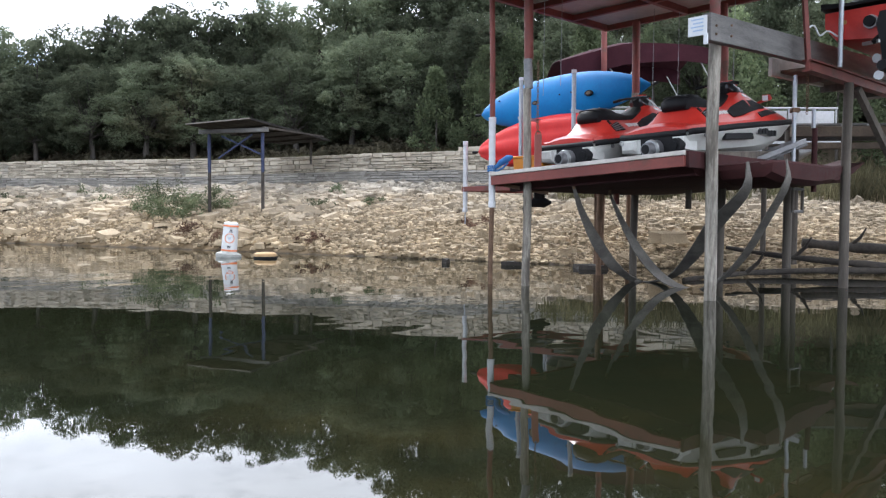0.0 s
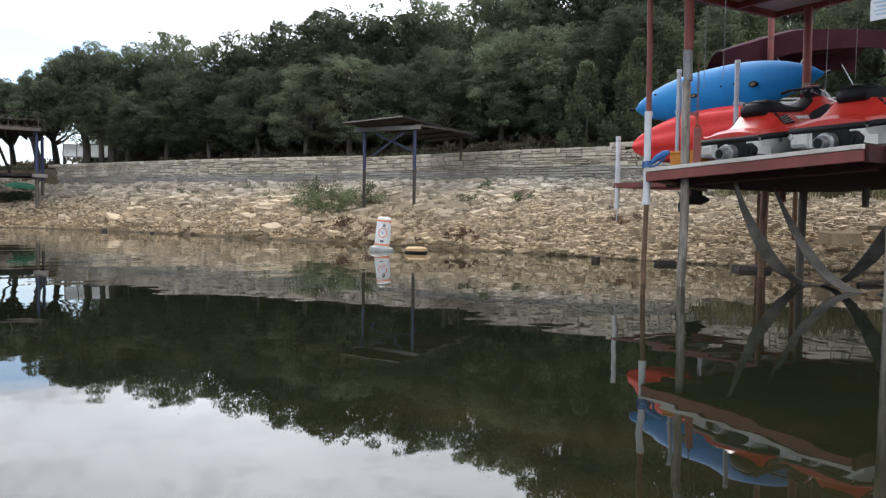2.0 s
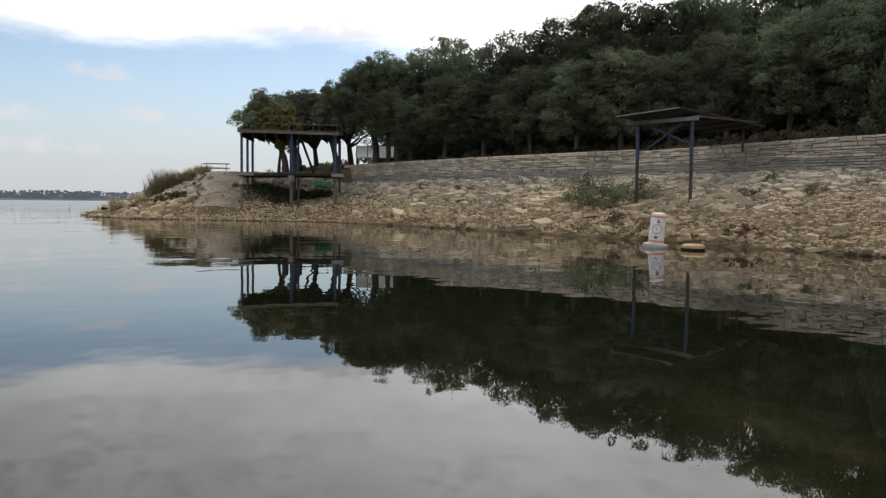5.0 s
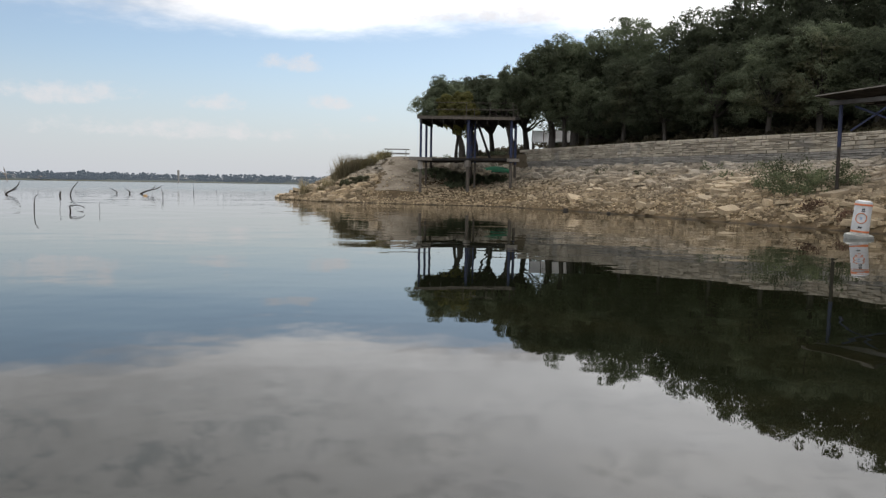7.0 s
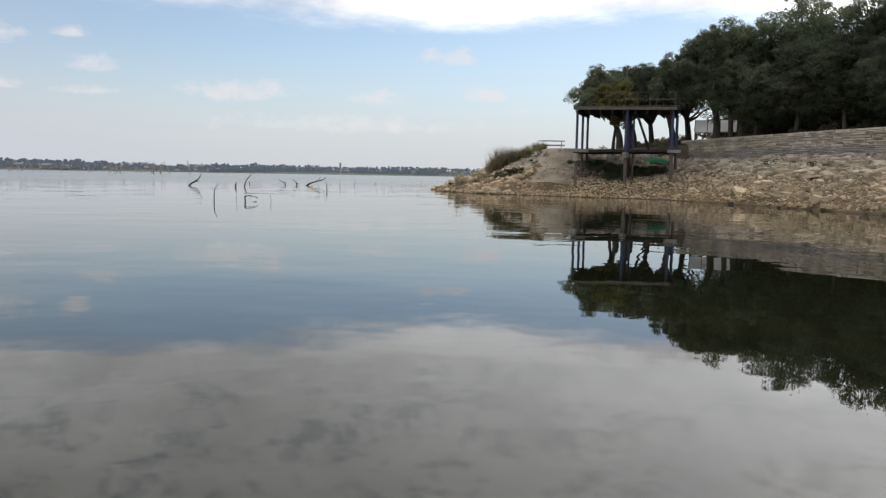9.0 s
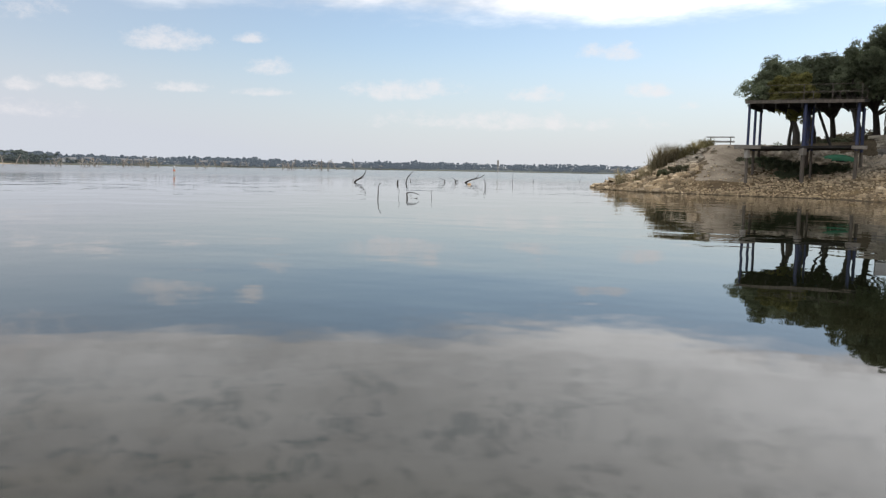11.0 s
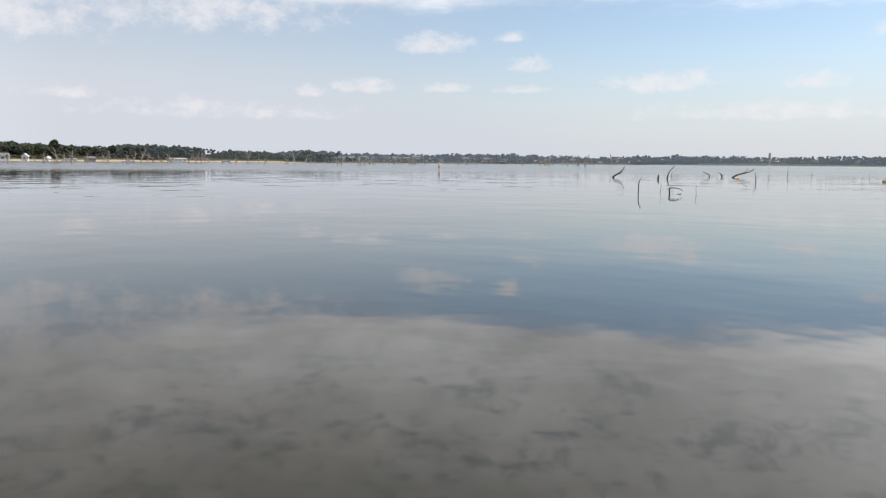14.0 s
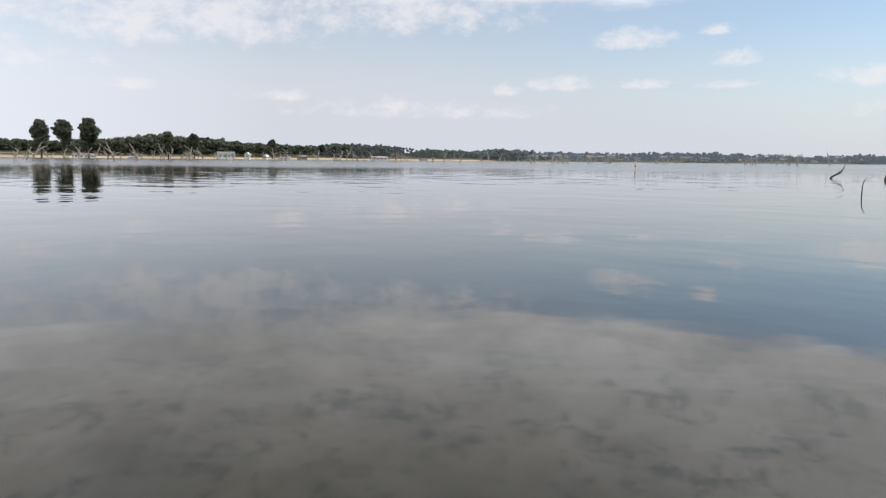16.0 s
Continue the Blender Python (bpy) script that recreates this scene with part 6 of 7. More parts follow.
# ---- shelter with the blue posts, by the wall ----
M_FADED_WOOD = surface("faded_timber", (0.13, 0.115, 0.10), (0.26, 0.24, 0.215), 0.9, scale=2, fine=26, bump=0.5)
M_ROOF_DARK = surface("dark_sheet_roof", (0.018, 0.017, 0.016), (0.045, 0.042, 0.04), 0.85, spec=0.08, scale=2, fine=20, bump=0.2)
M_ROOF_GREY = surface("grey_roof", (0.16, 0.16, 0.165), (0.26, 0.26, 0.265), 0.8, scale=0.5, fine=6, bump=0.1)
M_WHITE_WALL = surface("white_boards", (0.58, 0.58, 0.57), (0.72, 0.72, 0.71), 0.8, scale=0.5, fine=6, bump=0.1, each=0.12)
M_TAN_WALL = surface("tan_boards", (0.26, 0.22, 0.18), (0.36, 0.32, 0.27), 0.8, scale=0.5, fine=6, bump=0.1, each=0.2)
M_WINDOW = surface("dark_window", (0.02, 0.025, 0.03), (0.04, 0.045, 0.05), 0.15, scale=2, fine=9, bump=0)
M_CONCRETE = surface("pale_concrete", (0.30, 0.285, 0.26), (0.42, 0.40, 0.37), 0.9, scale=2, fine=20, bump=0.3)
M_BUOY = surface("buoy_white", (0.56, 0.57, 0.58), (0.70, 0.70, 0.70), 0.5, scale=3, fine=16, bump=0.05, spot=(0.42, 0.42, 0.40), spot_scale=4)
M_ORANGE_BAND = surface("orange_band", (0.62, 0.17, 0.06), (0.74, 0.24, 0.09), 0.5, scale=3, fine=16, bump=0.02)
M_BUOY_GREY = surface("buoy_foot", (0.26, 0.27, 0.25), (0.42, 0.42, 0.39), 0.7, scale=3, fine=16, bump=0.1)
M_TAN_TOP = surface("tan_foam", (0.40, 0.25, 0.11), (0.55, 0.37, 0.19), 0.8, scale=5, fine=30, bump=0.2)


def build_shelter():
    o = Vector((-6.5, 25.0, 1.3))
    s = thing("shelter", Matrix.Translation(o), "old shelter with blue posts and a sagging sheet roof", "shelter")
    e2 = Vector((1.25, 8.0, 0.12))
    for x, y, low in ((-5.62, 24.63, 1.15), (-7.42, 25.1, 1.25)):
        part("post", tube(new_bm(), [Vector((x, y, 2.30)) - o, Vector((x, y, 3.52)) - o], 0.055, 10), M_BLUE_STEEL, s, "blue painted steel post", smooth=50)
        part("post_foot", tube(new_bm(), [Vector((x, y, low - 0.2)) - o, Vector((x, y, 2.30)) - o], 0.052, 10), M_SNAG, s, "dark stained post foot", smooth=50)
    for x, y in ((-5.25, 31.3),):
        part("post", tube(new_bm(), [Vector((x, y, 3.0)) - o, Vector((x, y, 4.08)) - o], 0.045, 10), M_SNAG, s, "dark rear post", smooth=50)
    part("front_beam", bar(new_bm(), Vector((-7.7, 25.0, 3.58)) - o, Vector((-5.4, 24.45, 3.60)) - o, 0.09, 0.13), M_GREY_WOOD, s, bevel=0.01)
    part("side_beam", bar(new_bm(), Vector((-5.55, 24.5, 3.68)) - o, Vector((-4.75, 31.4, 4.10)) - o, 0.05, 0.06), M_SNAG, s)
    part("side_beam", bar(new_bm(), Vector((-7.45, 25.0, 3.66)) - o, Vector((-6.6, 31.6, 4.02)) - o, 0.08, 0.10), M_SNAG, s)
    for p, q in (((-7.1, 25.0, 2.75), (-5.95, 24.7, 3.48)), ((-7.0, 25.0, 3.45), (-5.65, 24.65, 2.85))):
        part("cross_brace", bar(new_bm(), Vector(p) - o, Vector(q) - o, 0.035, 0.05), M_BLUE_STEEL, s)
    a, b = Vector((-7.85, 24.15, 3.72)) - o, Vector((-5.85, 23.95, 3.88)) - o
    n = 18
    rows = []
    for k in range(2):
        base = (a, a + e2)[k]
        top = []
        for i in range(n + 1):
            p = base + (b - a) * i / n
            top.append(p + Vector((0, 0, 0.018 * (i % 2) + 0.02 * math.sin(i * 0.9 + k))))
        rows.append(top + [p - Vector((0, 0, 0.02)) for p in top[::-1]])
    part("roof_sheet", loft(new_bm(), rows), M_ROOF_DARK, s, "dark corrugated roof sheet")
    part("roof_edge", bar(new_bm(), a - Vector((0, 0.02, 0)), b - Vector((0, 0.02, 0)), 0.03, 0.035), M_FADED_WOOD, s, "faded roof edge strip")
    part("roof_edge", bar(new_bm(), b, b + e2, 0.03, 0.07), M_ROOF_DARK, s)
    for k in range(1, 5):
        p = a + e2 * (k / 5) - Vector((0, 0, 0.05))
        part("rafter", bar(new_bm(), p, p + (b - a), 0.05, 0.06), M_ROOF_DARK, s)


build_shelter()


def build_pavilion():
    L, R_ = Vector((-31.8, 32.2, 0)), Vector((-27.8, 35.7, 0))
    e1 = (R_ - L).normalized()
    e2 = Vector((-0.55, 0.83, 0)).normalized()
    w = (R_ - L).length
    pav = thing("lakeside_pavilion", Matrix.Translation(L), "dark two-level boathouse with blue steel posts and a railed roof deck", "boathouse")

    def at(a, b, z):
        return e1 * a + e2 * b + Vector((0, 0, z))
    for a, b, r in ((0.05, 0, .07), (0.05, 1.7, .07), (0.05, 3.3, .07), (w * 0.52, 0, .10), (w * 0.50, 2.2, .09), (w - 0.1, 0, .085), (w - 0.1, 3.3, .085), (w * 0.57, 1.0, .06)):
        part("post", tube(new_bm(), [at(a, b, 2.3), at(a, b, 4.75)], r, 10), M_BLUE_STEEL, pav, "blue painted steel post", smooth=50)
        part("support_post", tube(new_bm(), [at(a, b, 0.2), at(a, b, 2.35)], r * 1.05, 10), M_DARK_POST, pav, "dark rusty support post", smooth=50)
    part("floor", bar(new_bm(), at(-0.35, 1.6, 2.47), at(w + 0.1, 1.6, 2.55), 3.6, 0.14), M_ROOF_DARK, pav, bevel=0.01)
    part("floor_edge", bar(new_bm(), at(-0.55, -0.28, 2.52), at(0.75, -0.25, 2.50), 0.25, 0.20), M_FADED_WOOD, pav, "pale weathered landing edge", bevel=0.01)
    part("floor_edge", bar(new_bm(), at(w - 0.3, -0.3, 2.50), at(w + 0.4, -0.3, 2.50), 0.25, 0.18), M_FADED_WOOD, pav, bevel=0.01)
    part("footing", box(new_bm(), at(w * 0.52, -0.1, 2.28), (0.28, 0.3, 0.36)), M_FADED_WOOD, pav, "grey concrete footing", bevel=0.02)
    part("footing", box(new_bm(), at(0.05, -0.05, 2.15), (0.22, 0.22, 0.45)), M_CONCRETE, pav, "pale concrete footing", bevel=0.02)
    part("roof_deck", bar(new_bm(), at(-0.1, 1.65, 4.83), at(w + 0.1, 1.65, 4.83), 3.8, 0.15), M_ROOF_DARK, pav, "dark roof deck", bevel=0.01)
    part("fascia", bar(new_bm(), at(-0.12, -0.27, 4.86), at(w + 0.12, -0.27, 4.83), 0.04, 0.17), M_DARK_POST, pav)
    for k in range(9):
        part("joist", bar(new_bm(), at(0.1 + k * w / 8.5, -0.2, 4.65), at(0.1 + k * w / 8.5, 3.4, 4.65), 0.06, 0.22), M_ROOF_DARK, pav)
    for b in (-0.2, 3.4):
        for k, a in enumerate((w * 0.5, w * 0.75, w)):
            part("rail_post", tube(new_bm(), [at(a, b, 4.9), at(a, b, 5.72)], 0.018, 8), M_DARK_POST, pav, smooth=50)
        for z in (5.3, 5.7):
            part("rail", tube(new_bm(), [at(w * 0.15, b, z), at(w, b, z)], 0.012, 8), M_DARK_POST, pav, smooth=50)
    for z in (5.3, 5.7):
        part("rail", tube(new_bm(), [at(w, -0.2, z), at(w, 3.4, z)], 0.012, 8), M_DARK_POST, pav, smooth=50)
    part("stair", bar(new_bm(), at(w * 0.60, 0.6, 4.7), at(w * 0.74, 0.9, 2.6), 0.22, 0.06), M_ROOF_DARK, pav, "steep dark stair")


build_pavilion()


def build_picnic_table():
    x, y = at_bearing(46.3, 57)
    t = thing("picnic_table", Matrix.Translation((x, y, ground_at(x, y))) @ Matrix.Rotation(0.8, 4, "Z"), "pale wooden picnic table on the point", "table")
    for k in range(4):
        part("top_board", box(new_bm(), (0, -0.27 + k * 0.18, 0.76), (1.8, 0.165, 0.04)), M_FADED_WOOD, t)
    for s in (-1, 1):
        part("bench", box(new_bm(), (0, s * 0.72, 0.45), (1.8, 0.26, 0.04)), M_FADED_WOOD, t)
        for k in (-0.65, 0.65):
            part("leg", bar(new_bm(), (k, s * 0.55, 0), (k, s * 0.15, 0.75), 0.05, 0.09), M_FADED_WOOD, t)
    for k in (-0.65, 0.65):
        part("cross_bar", box(new_bm(), (k, 0, 0.41), (0.05, 1.6, 0.09)), M_FADED_WOOD, t)


build_picnic_table()


def build_green_boat():
    x, y = at_bearing(39.1, 50.5)
    b = thing("upturned_boat", Matrix.Translation((x, y, ground_at(x, y))) @ Matrix.Rotation(0.5, 4, "Z"), "small green plastic boat lying upturned beside the boathouse", "boat")
    rings = []
    for k in range(9):
        t = -1 + k / 4
        w, h = 0.52 * (1 - 0.75 * t ** 4), 0.42 * (1 - 0.55 * t ** 2)
        rings.append([(t * 0.95, w * math.cos(a), h * math.sin(a) ** 0.7) for a in (math.pi * j / 10 for j in range(11))])
    part("hull", loft(new_bm(), rings), M_GREEN, b, smooth=50)
    for s in (-1, 1):
        part("gunwale", tube(new_bm(), [(-0.9, s * 0.16, 0.02), (-0.4, s * 0.52, 0.02), (0.4, s * 0.52, 0.02), (0.9, s * 0.16, 0.02)], 0.025, 8), M_BLACK, b, smooth=60)


build_green_boat()


def build_track():
    """A worn pale track that runs down beside the boathouse."""
    pts = curve_points([Vector((px, py, 0)) for px, py in TRACK], 30)
    verts, faces = [], []
    for i, p in enumerate(pts):
        d = (pts[min(i + 1, len(pts) - 1)] - pts[max(i - 1, 0)]).normalized()
        side = Vector((-d.y, d.x, 0))
        for k in range(7):
            q = p + side * (k - 3) * (0.44 + 0.07 * math.sin(i * 1.7 + k) + 0.05 * math.sin(i * 0.63 + 2 * k))
            verts.append((q.x, q.y, ground_at(q.x, q.y) + 0.035 - 0.012 * abs(k - 3)))
    for i in range(len(pts) - 1):
        for k in range(6):
            a = i * 7 + k
            faces.append((a, a + 1, a + 8, a + 7))
    ob = new("path", mesh_of("path", verts, faces, M_TRACK, True))
    tagged(ob, "worn pale dirt track down to the lake", "path", kind="structure")


build_track()


def build_buoys():
    b = thing("marker_buoy", Matrix.Translation((-4.92, 18.15, 0)) @ Matrix.Rotation(0.09, 4, "Y") @ Matrix.Rotation(0.25, 4, "Z") @ Matrix.Scale(0.87, 4), "white warning buoy with orange bands, aground at the edge", "buoy")
    rings = []
    for z, r in ((-0.10, 0.20), (-0.05, 0.31), (0.03, 0.335), (0.09, 0.32), (0.12, 0.24)):
        rings.append([(r * math.cos(a), r * math.sin(a), z) for a in (math.tau * k / 28 for k in range(28))])
    part("foot", loft(new_bm(), rings), M_BUOY_GREY, b, "grey float collar", smooth=40)
    rings = []
    for z, r in ((0.10, 0.205), (0.13, 0.205), (0.88, 0.190), (0.905, 0.175), (0.92, 0.12)):
        rings.append([(r * math.cos(a), r * math.sin(a), z) for a in (math.tau * k / 28 for k in range(28))])
    part("cylinder", loft(new_bm(), rings), M_BUOY, b, "white plastic cylinder", smooth=40)
    for z0, z1 in ((0.155, 0.20), (0.80, 0.845)):
        rings = [[(r * math.cos(a), r * math.sin(a), z) for a in (math.tau * k / 28 for k in range(28))] for z, r in ((z0, 0.2065), (z1, 0.2045 if z0 < 0.5 else 0.1950))]
        part("band", loft(new_bm(), rings), M_ORANGE_BAND, b, "orange band", smooth=40)
    # the ring and print on the face towards the lake
    def skin(a, z):
        r = 0.2105 - 0.02 * (z - 0.13)
        return (r * math.cos(a), r * math.sin(a), z)
    c = -math.pi / 2 - 0.05
    pts = [skin(c + 0.60 * math.cos(t), 0.50 + 0.12 * math.sin(t)) for t in (math.tau * k / 26 for k in range(27))]
    part("ring", tube(new_bm(), pts, 0.011, 6), M_ORANGE_BAND, b, "orange ring", smooth=60)
    for z, w, h, n in ((0.715, 0.32, 0.045, 2), (0.67, 0.42, 0.03, 3), (0.275, 0.42, 0.055, 4), (0.50, 0.26, 0.06, 2)):
        bm = new_bm()
        for k in range(n):
            a = c - w / 2 + w * (k + 0.5) / n + 0.12 * (z > 0.6)
            loft(bm, [[skin(a - w / n * 0.38, z - h / 2), skin(a + w / n * 0.38, z - h / 2)], [skin(a - w / n * 0.38, z + h / 2), skin(a + w / n * 0.38, z + h / 2)]], closed=False)
        part("print_bar", bm, M_BLACK if z > 0.52 or z < 0.3 else M_INK_BLUE, b, "dark illegible print bars")
    f = thing("float", Matrix.Translation((-3.95, 17.6, 0)) @ Matrix.Scale(0.9, 4), "round tan-topped float with a black skirt at the water's edge", "float")
    rings = [[(r * math.cos(a), r * math.sin(a) * 0.9, z) for a in (math.tau * k / 24 for k in range(24))] for z, r in ((-0.08, 0.26), (-0.03, 0.285), (0.045, 0.285), (0.06, 0.27))]
    part("skirt", loft(new_bm(), rings), M_BLACK, f, "black rubber skirt", smooth=40)
    rings = [[(r * math.cos(a), r * math.sin(a) * 0.9, z) for a in (math.tau * k / 24 for k in range(24))] for z, r in ((0.05, 0.278), (0.11, 0.275), (0.15, 0.22), (0.155, 0.05))]
    part("cap", loft(new_bm(), rings), M_TAN_TOP, f, "tan foam cap", smooth=40)
    p = thing("channel_marker", Matrix.Translation((-89, 8.6, 0)), "small white and red channel marker out on the lake", "marker")
    part("pole", tube(new_bm(), [(0, 0, -0.5), (0, 0, 0.95)], 0.11, 10), M_BUOY, p, smooth=50)
    part("band", tube(new_bm(), [(0, 0, 0.35), (0, 0, 0.55)], 0.115, 10), M_ORANGE_BAND, p, smooth=50)
    y = thing("small_float", Matrix.Translation((-50.5, 25.0, 0)), "small yellow float among the snags", "float")
    part("ball", tube(new_bm(), [(0, 0, -0.08), (0, 0, -0.02), (0, 0, 0.06), (0, 0, 0.1)], [0.08, 0.15, 0.13, 0.03], 12), M_TAN_TOP, y, smooth=60)


build_buoys()


# ---- drowned timber ----
def snag(name, m, label, paths, material, group="drowned snags"):
    ob = thing(name, m, label, "snag", group)
    for k, (pts, r0, r1) in enumerate(paths):
        pts = curve_points(pts, 8)
        n = len(pts)
        bm = tube(new_bm(), pts, [max(0.64 * (r0 + (r1 - r0) * i / (n - 1)) + 0.12 * r0 * math.sin(3.1 * i + k), 0.004) for i in range(n)], 7)
        part("stem" if k == 0 else "branch", bm, material, ob, smooth=60)
    return ob


def build_snags():
    def t(x, y, turn=0.0):
        return Matrix.Translation((x, y, 0)) @ Matrix.Rotation(turn, 4, "Z")
    # +y of each faces towards the right-hand shore as seen from the docks
    E, Z = Vector((0.34, 0.94, 0)), Vector((0, 0, 1))
    rows = [
        ((-54.4, 17.7), [([-E * .05 - Z * .5, Z * .05, E * .25 + Z * .22, E * .62 + Z * .52, E * .78 + Z * .85], .14, .03), ([E * .3 + Z * .25, E * .5 + Z * .30, E * .66 + Z * .42], .06, .02)], "thick leaning snag rising from the lake"),
        ((-25.8, 9.25), [([-Z * .5, Z * .1, Z * .3 + E * .01, Z * .44 + E * .04, Z * .5 + E * .11], .035, .012)], "thin upright snag rising from the lake"),
        ((-25.5, 9.9), [([-Z * .5, Z * .1, E * .03 + Z * .22, E * -.02 + Z * .33], .012, .004)], "thin bent twig rising from the lake"),
        ((-24.7, 9.9), [([-Z * .5, Z * .02, E * -.02 + Z * .16, E * .04 + Z * .20], .045, .03), ([E * .0 + Z * .19, E * .18 + Z * .20, E * .33 + Z * .16, E * .40 + Z * .10], .025, .012), ([E * .05 - Z * .02, E * .2 - Z * .01, E * .36 + Z * .02], .02, .015)],
         "hooped snag just above the lake's surface"),
        ((-24.6, 10.75), [([-Z * .5, Z * .05, E * -.02 + Z * .2, E * .02 + Z * .30], .014, .005)], "thin bent twig rising from the lake"),
        ((-50.0, 19.3), [([-Z * .5, Z * .05, E * .03 + Z * .2, E * .02 + Z * .27], .10, .07)], "short stump just above the lake"),
        ((-51.2, 20.4), [([-Z * .5 - E * .05, Z * .05, E * .12 + Z * .45, E * .34 + Z * .72, E * .48 + Z * .9], .08, .02)], "leaning snag rising from the lake"),
        ((-57.8, 28.3), [([-E * .3 - Z * .3, E * .0 + Z * .05, E * .5 + Z * .28, E * 1.1 + Z * .42, E * 1.5 + Z * .68], .13, .03), ([E * .7 + Z * .33, E * .95 + Z * .55, E * 1.0 + Z * .72], .05, .02)], "long leaning drowned trunk"),
        ((-60.4, 27.6), [([-E * .3 - Z * .2, Z * .1, E * -.25 + Z * .25, E * -.55 + Z * .42], .08, .02)], "leaning snag rising from the lake"),
        ((-60.0, 28.4), [([-Z * .3, Z * .1, E * -.1 + Z * .25, E * -.32 + Z * .42], .10, .02), ([Z * .1, E * .2 + Z * .14], .06, .02)], "forked snag rising from the lake"),
        ((-41.9, 21.8), [([-Z * .5, Z * .1, E * -.02 + Z * .3, E * -.09 + Z * .55], .05, .012), ([Z * .2, E * .04 + Z * .34], .02, .008)], "thin forked snag rising from the lake"),
        ((-59.3, 33.5), [([-Z * .5, Z * .1, E * .03 + Z * .5, E * .02 + Z * .85], .035, .012)], "thin upright snag rising from the lake"),
        ((-63.0, 25.5), [([-Z * .5, Z * .1, Z * .22], .05, .03)], "short stump just above the lake"),
        ((-70.0, 42.0), [([-Z * .5, Z * .1, Z * .2], .06, .03)], "short stump just above the lake"),
        ((-66.0, 45.0), [([-Z * .5, Z * .1, E * .12 + Z * .4, E * .22 + Z * .6], .03, .012)], "thin upright snag rising from the lake"),
    ]
    for (x, y), paths, label in rows:
        snag("snag", t(x, y), label, paths, M_SNAG)
    rng = random.Random(9)
    kinds = []
    for i in range(7):
        paths = []
        lean = Vector((rng.uniform(-.5, .5), rng.uniform(-.5, .5), 0))
        h = rng.uniform(1.6, 3.0)
        stem = [Vector((0, 0, -1)), Vector((0, 0, 0.1)), lean * 0.5 * h + Z * h * .5, lean * h + Z * h * .9]
        paths.append((stem, .24, .08))
        for k in range(rng.randrange(3, 7)):
            p = stem[1].lerp(stem[3], rng.uniform(.15, .8))
            d = Vector((rng.uniform(-1, 1), rng.uniform(-1, 1), rng.uniform(.2, 1.0))) * h * .45
            paths.append(([p, p + d * .5 + Z * .1, p + d], .15, .05))
        kinds.append(snag("snag", Matrix(), "bleached forked snag in the shallows of the far shore", paths, M_PALE_SNAG, "far drowned snags"))
    spots = []
    for k in range(175):
        az = rng.uniform(86, 128) if k < 135 else rng.uniform(72, 88)
        if k < 135:
            d = 215 + (128 - az) * 3.0 + rng.uniform(-60, 50)
        else:
            d = rng.uniform(330, 460)
        spots.append((*at_bearing(az, d), rng.uniform(0.6, 1.4) * (1.15 if k < 135 else 1.6)))
    for k, (x, y, s) in enumerate(spots):
        m = Matrix.Translation((x, y, 0)) @ Matrix.Rotation(rng.uniform(0, 6.28), 4, "Z") @ Matrix.Scale(s, 4)
        if k < len(kinds):
            kinds[k].matrix_basis = m
        else:
            another(rng.choice(kinds), m)


build_snags()


# ---- houses along the far shore ----
def house(label, wide, deep, tall, pitch, wall_m, roof_m):
    h = thing("house", Matrix(), label, "house", "houses on the far shore")
    part("wall", box(new_bm(), (0, 0, tall / 2 - 0.5), (wide, deep, tall + 1.0)), wall_m, h)
    bm = new_bm()
    e = 0.5
    loft(bm, [[(x, -deep / 2 - e, tall - 0.05), (x, 0, tall + pitch), (x, deep / 2 + e, tall - 0.05), (x, deep / 2 + e, tall - 0.25), (x, 0, tall + pitch - 0.2), (x, -deep / 2 - e, tall - 0.25)] for x in (-wide / 2 - e, wide / 2 + e)])
    part("roof", bm, roof_m, h)
    bm = new_bm()
    loft(bm, [[(x, -deep / 2, tall), (x, 0, tall + pitch * 0.93), (x, deep / 2, tall)] for x in (-wide / 2 + 0.02, wide / 2 - 0.02)])
    part("gable", bm, wall_m, h)
    n = max(2, int(wide / 3))
    for k in range(n):
        x = -wide / 2 + (k + 0.5) * wide / n
        for s in (-1, 1):
            part("window", box(new_bm(), (x, s * (deep / 2 + 0.01), tall * 0.55), (min(1.4, wide / n * 0.5), 0.08, tall * 0.34)), M_WINDOW, h, "dark window")
    for s in (-1, 1):
        part("window", box(new_bm(), (s * (wide / 2 + 0.01), 0, tall * 0.55), (0.08, 1.2, tall * 0.34)), M_WINDOW, h, "dark window")
    return h


M_CANOPY = surface("weathered_pale_metal", (0.62, 0.63, 0.64), (0.76, 0.77, 0.78), 0.6, scale=1.5, fine=9, bump=0.1)


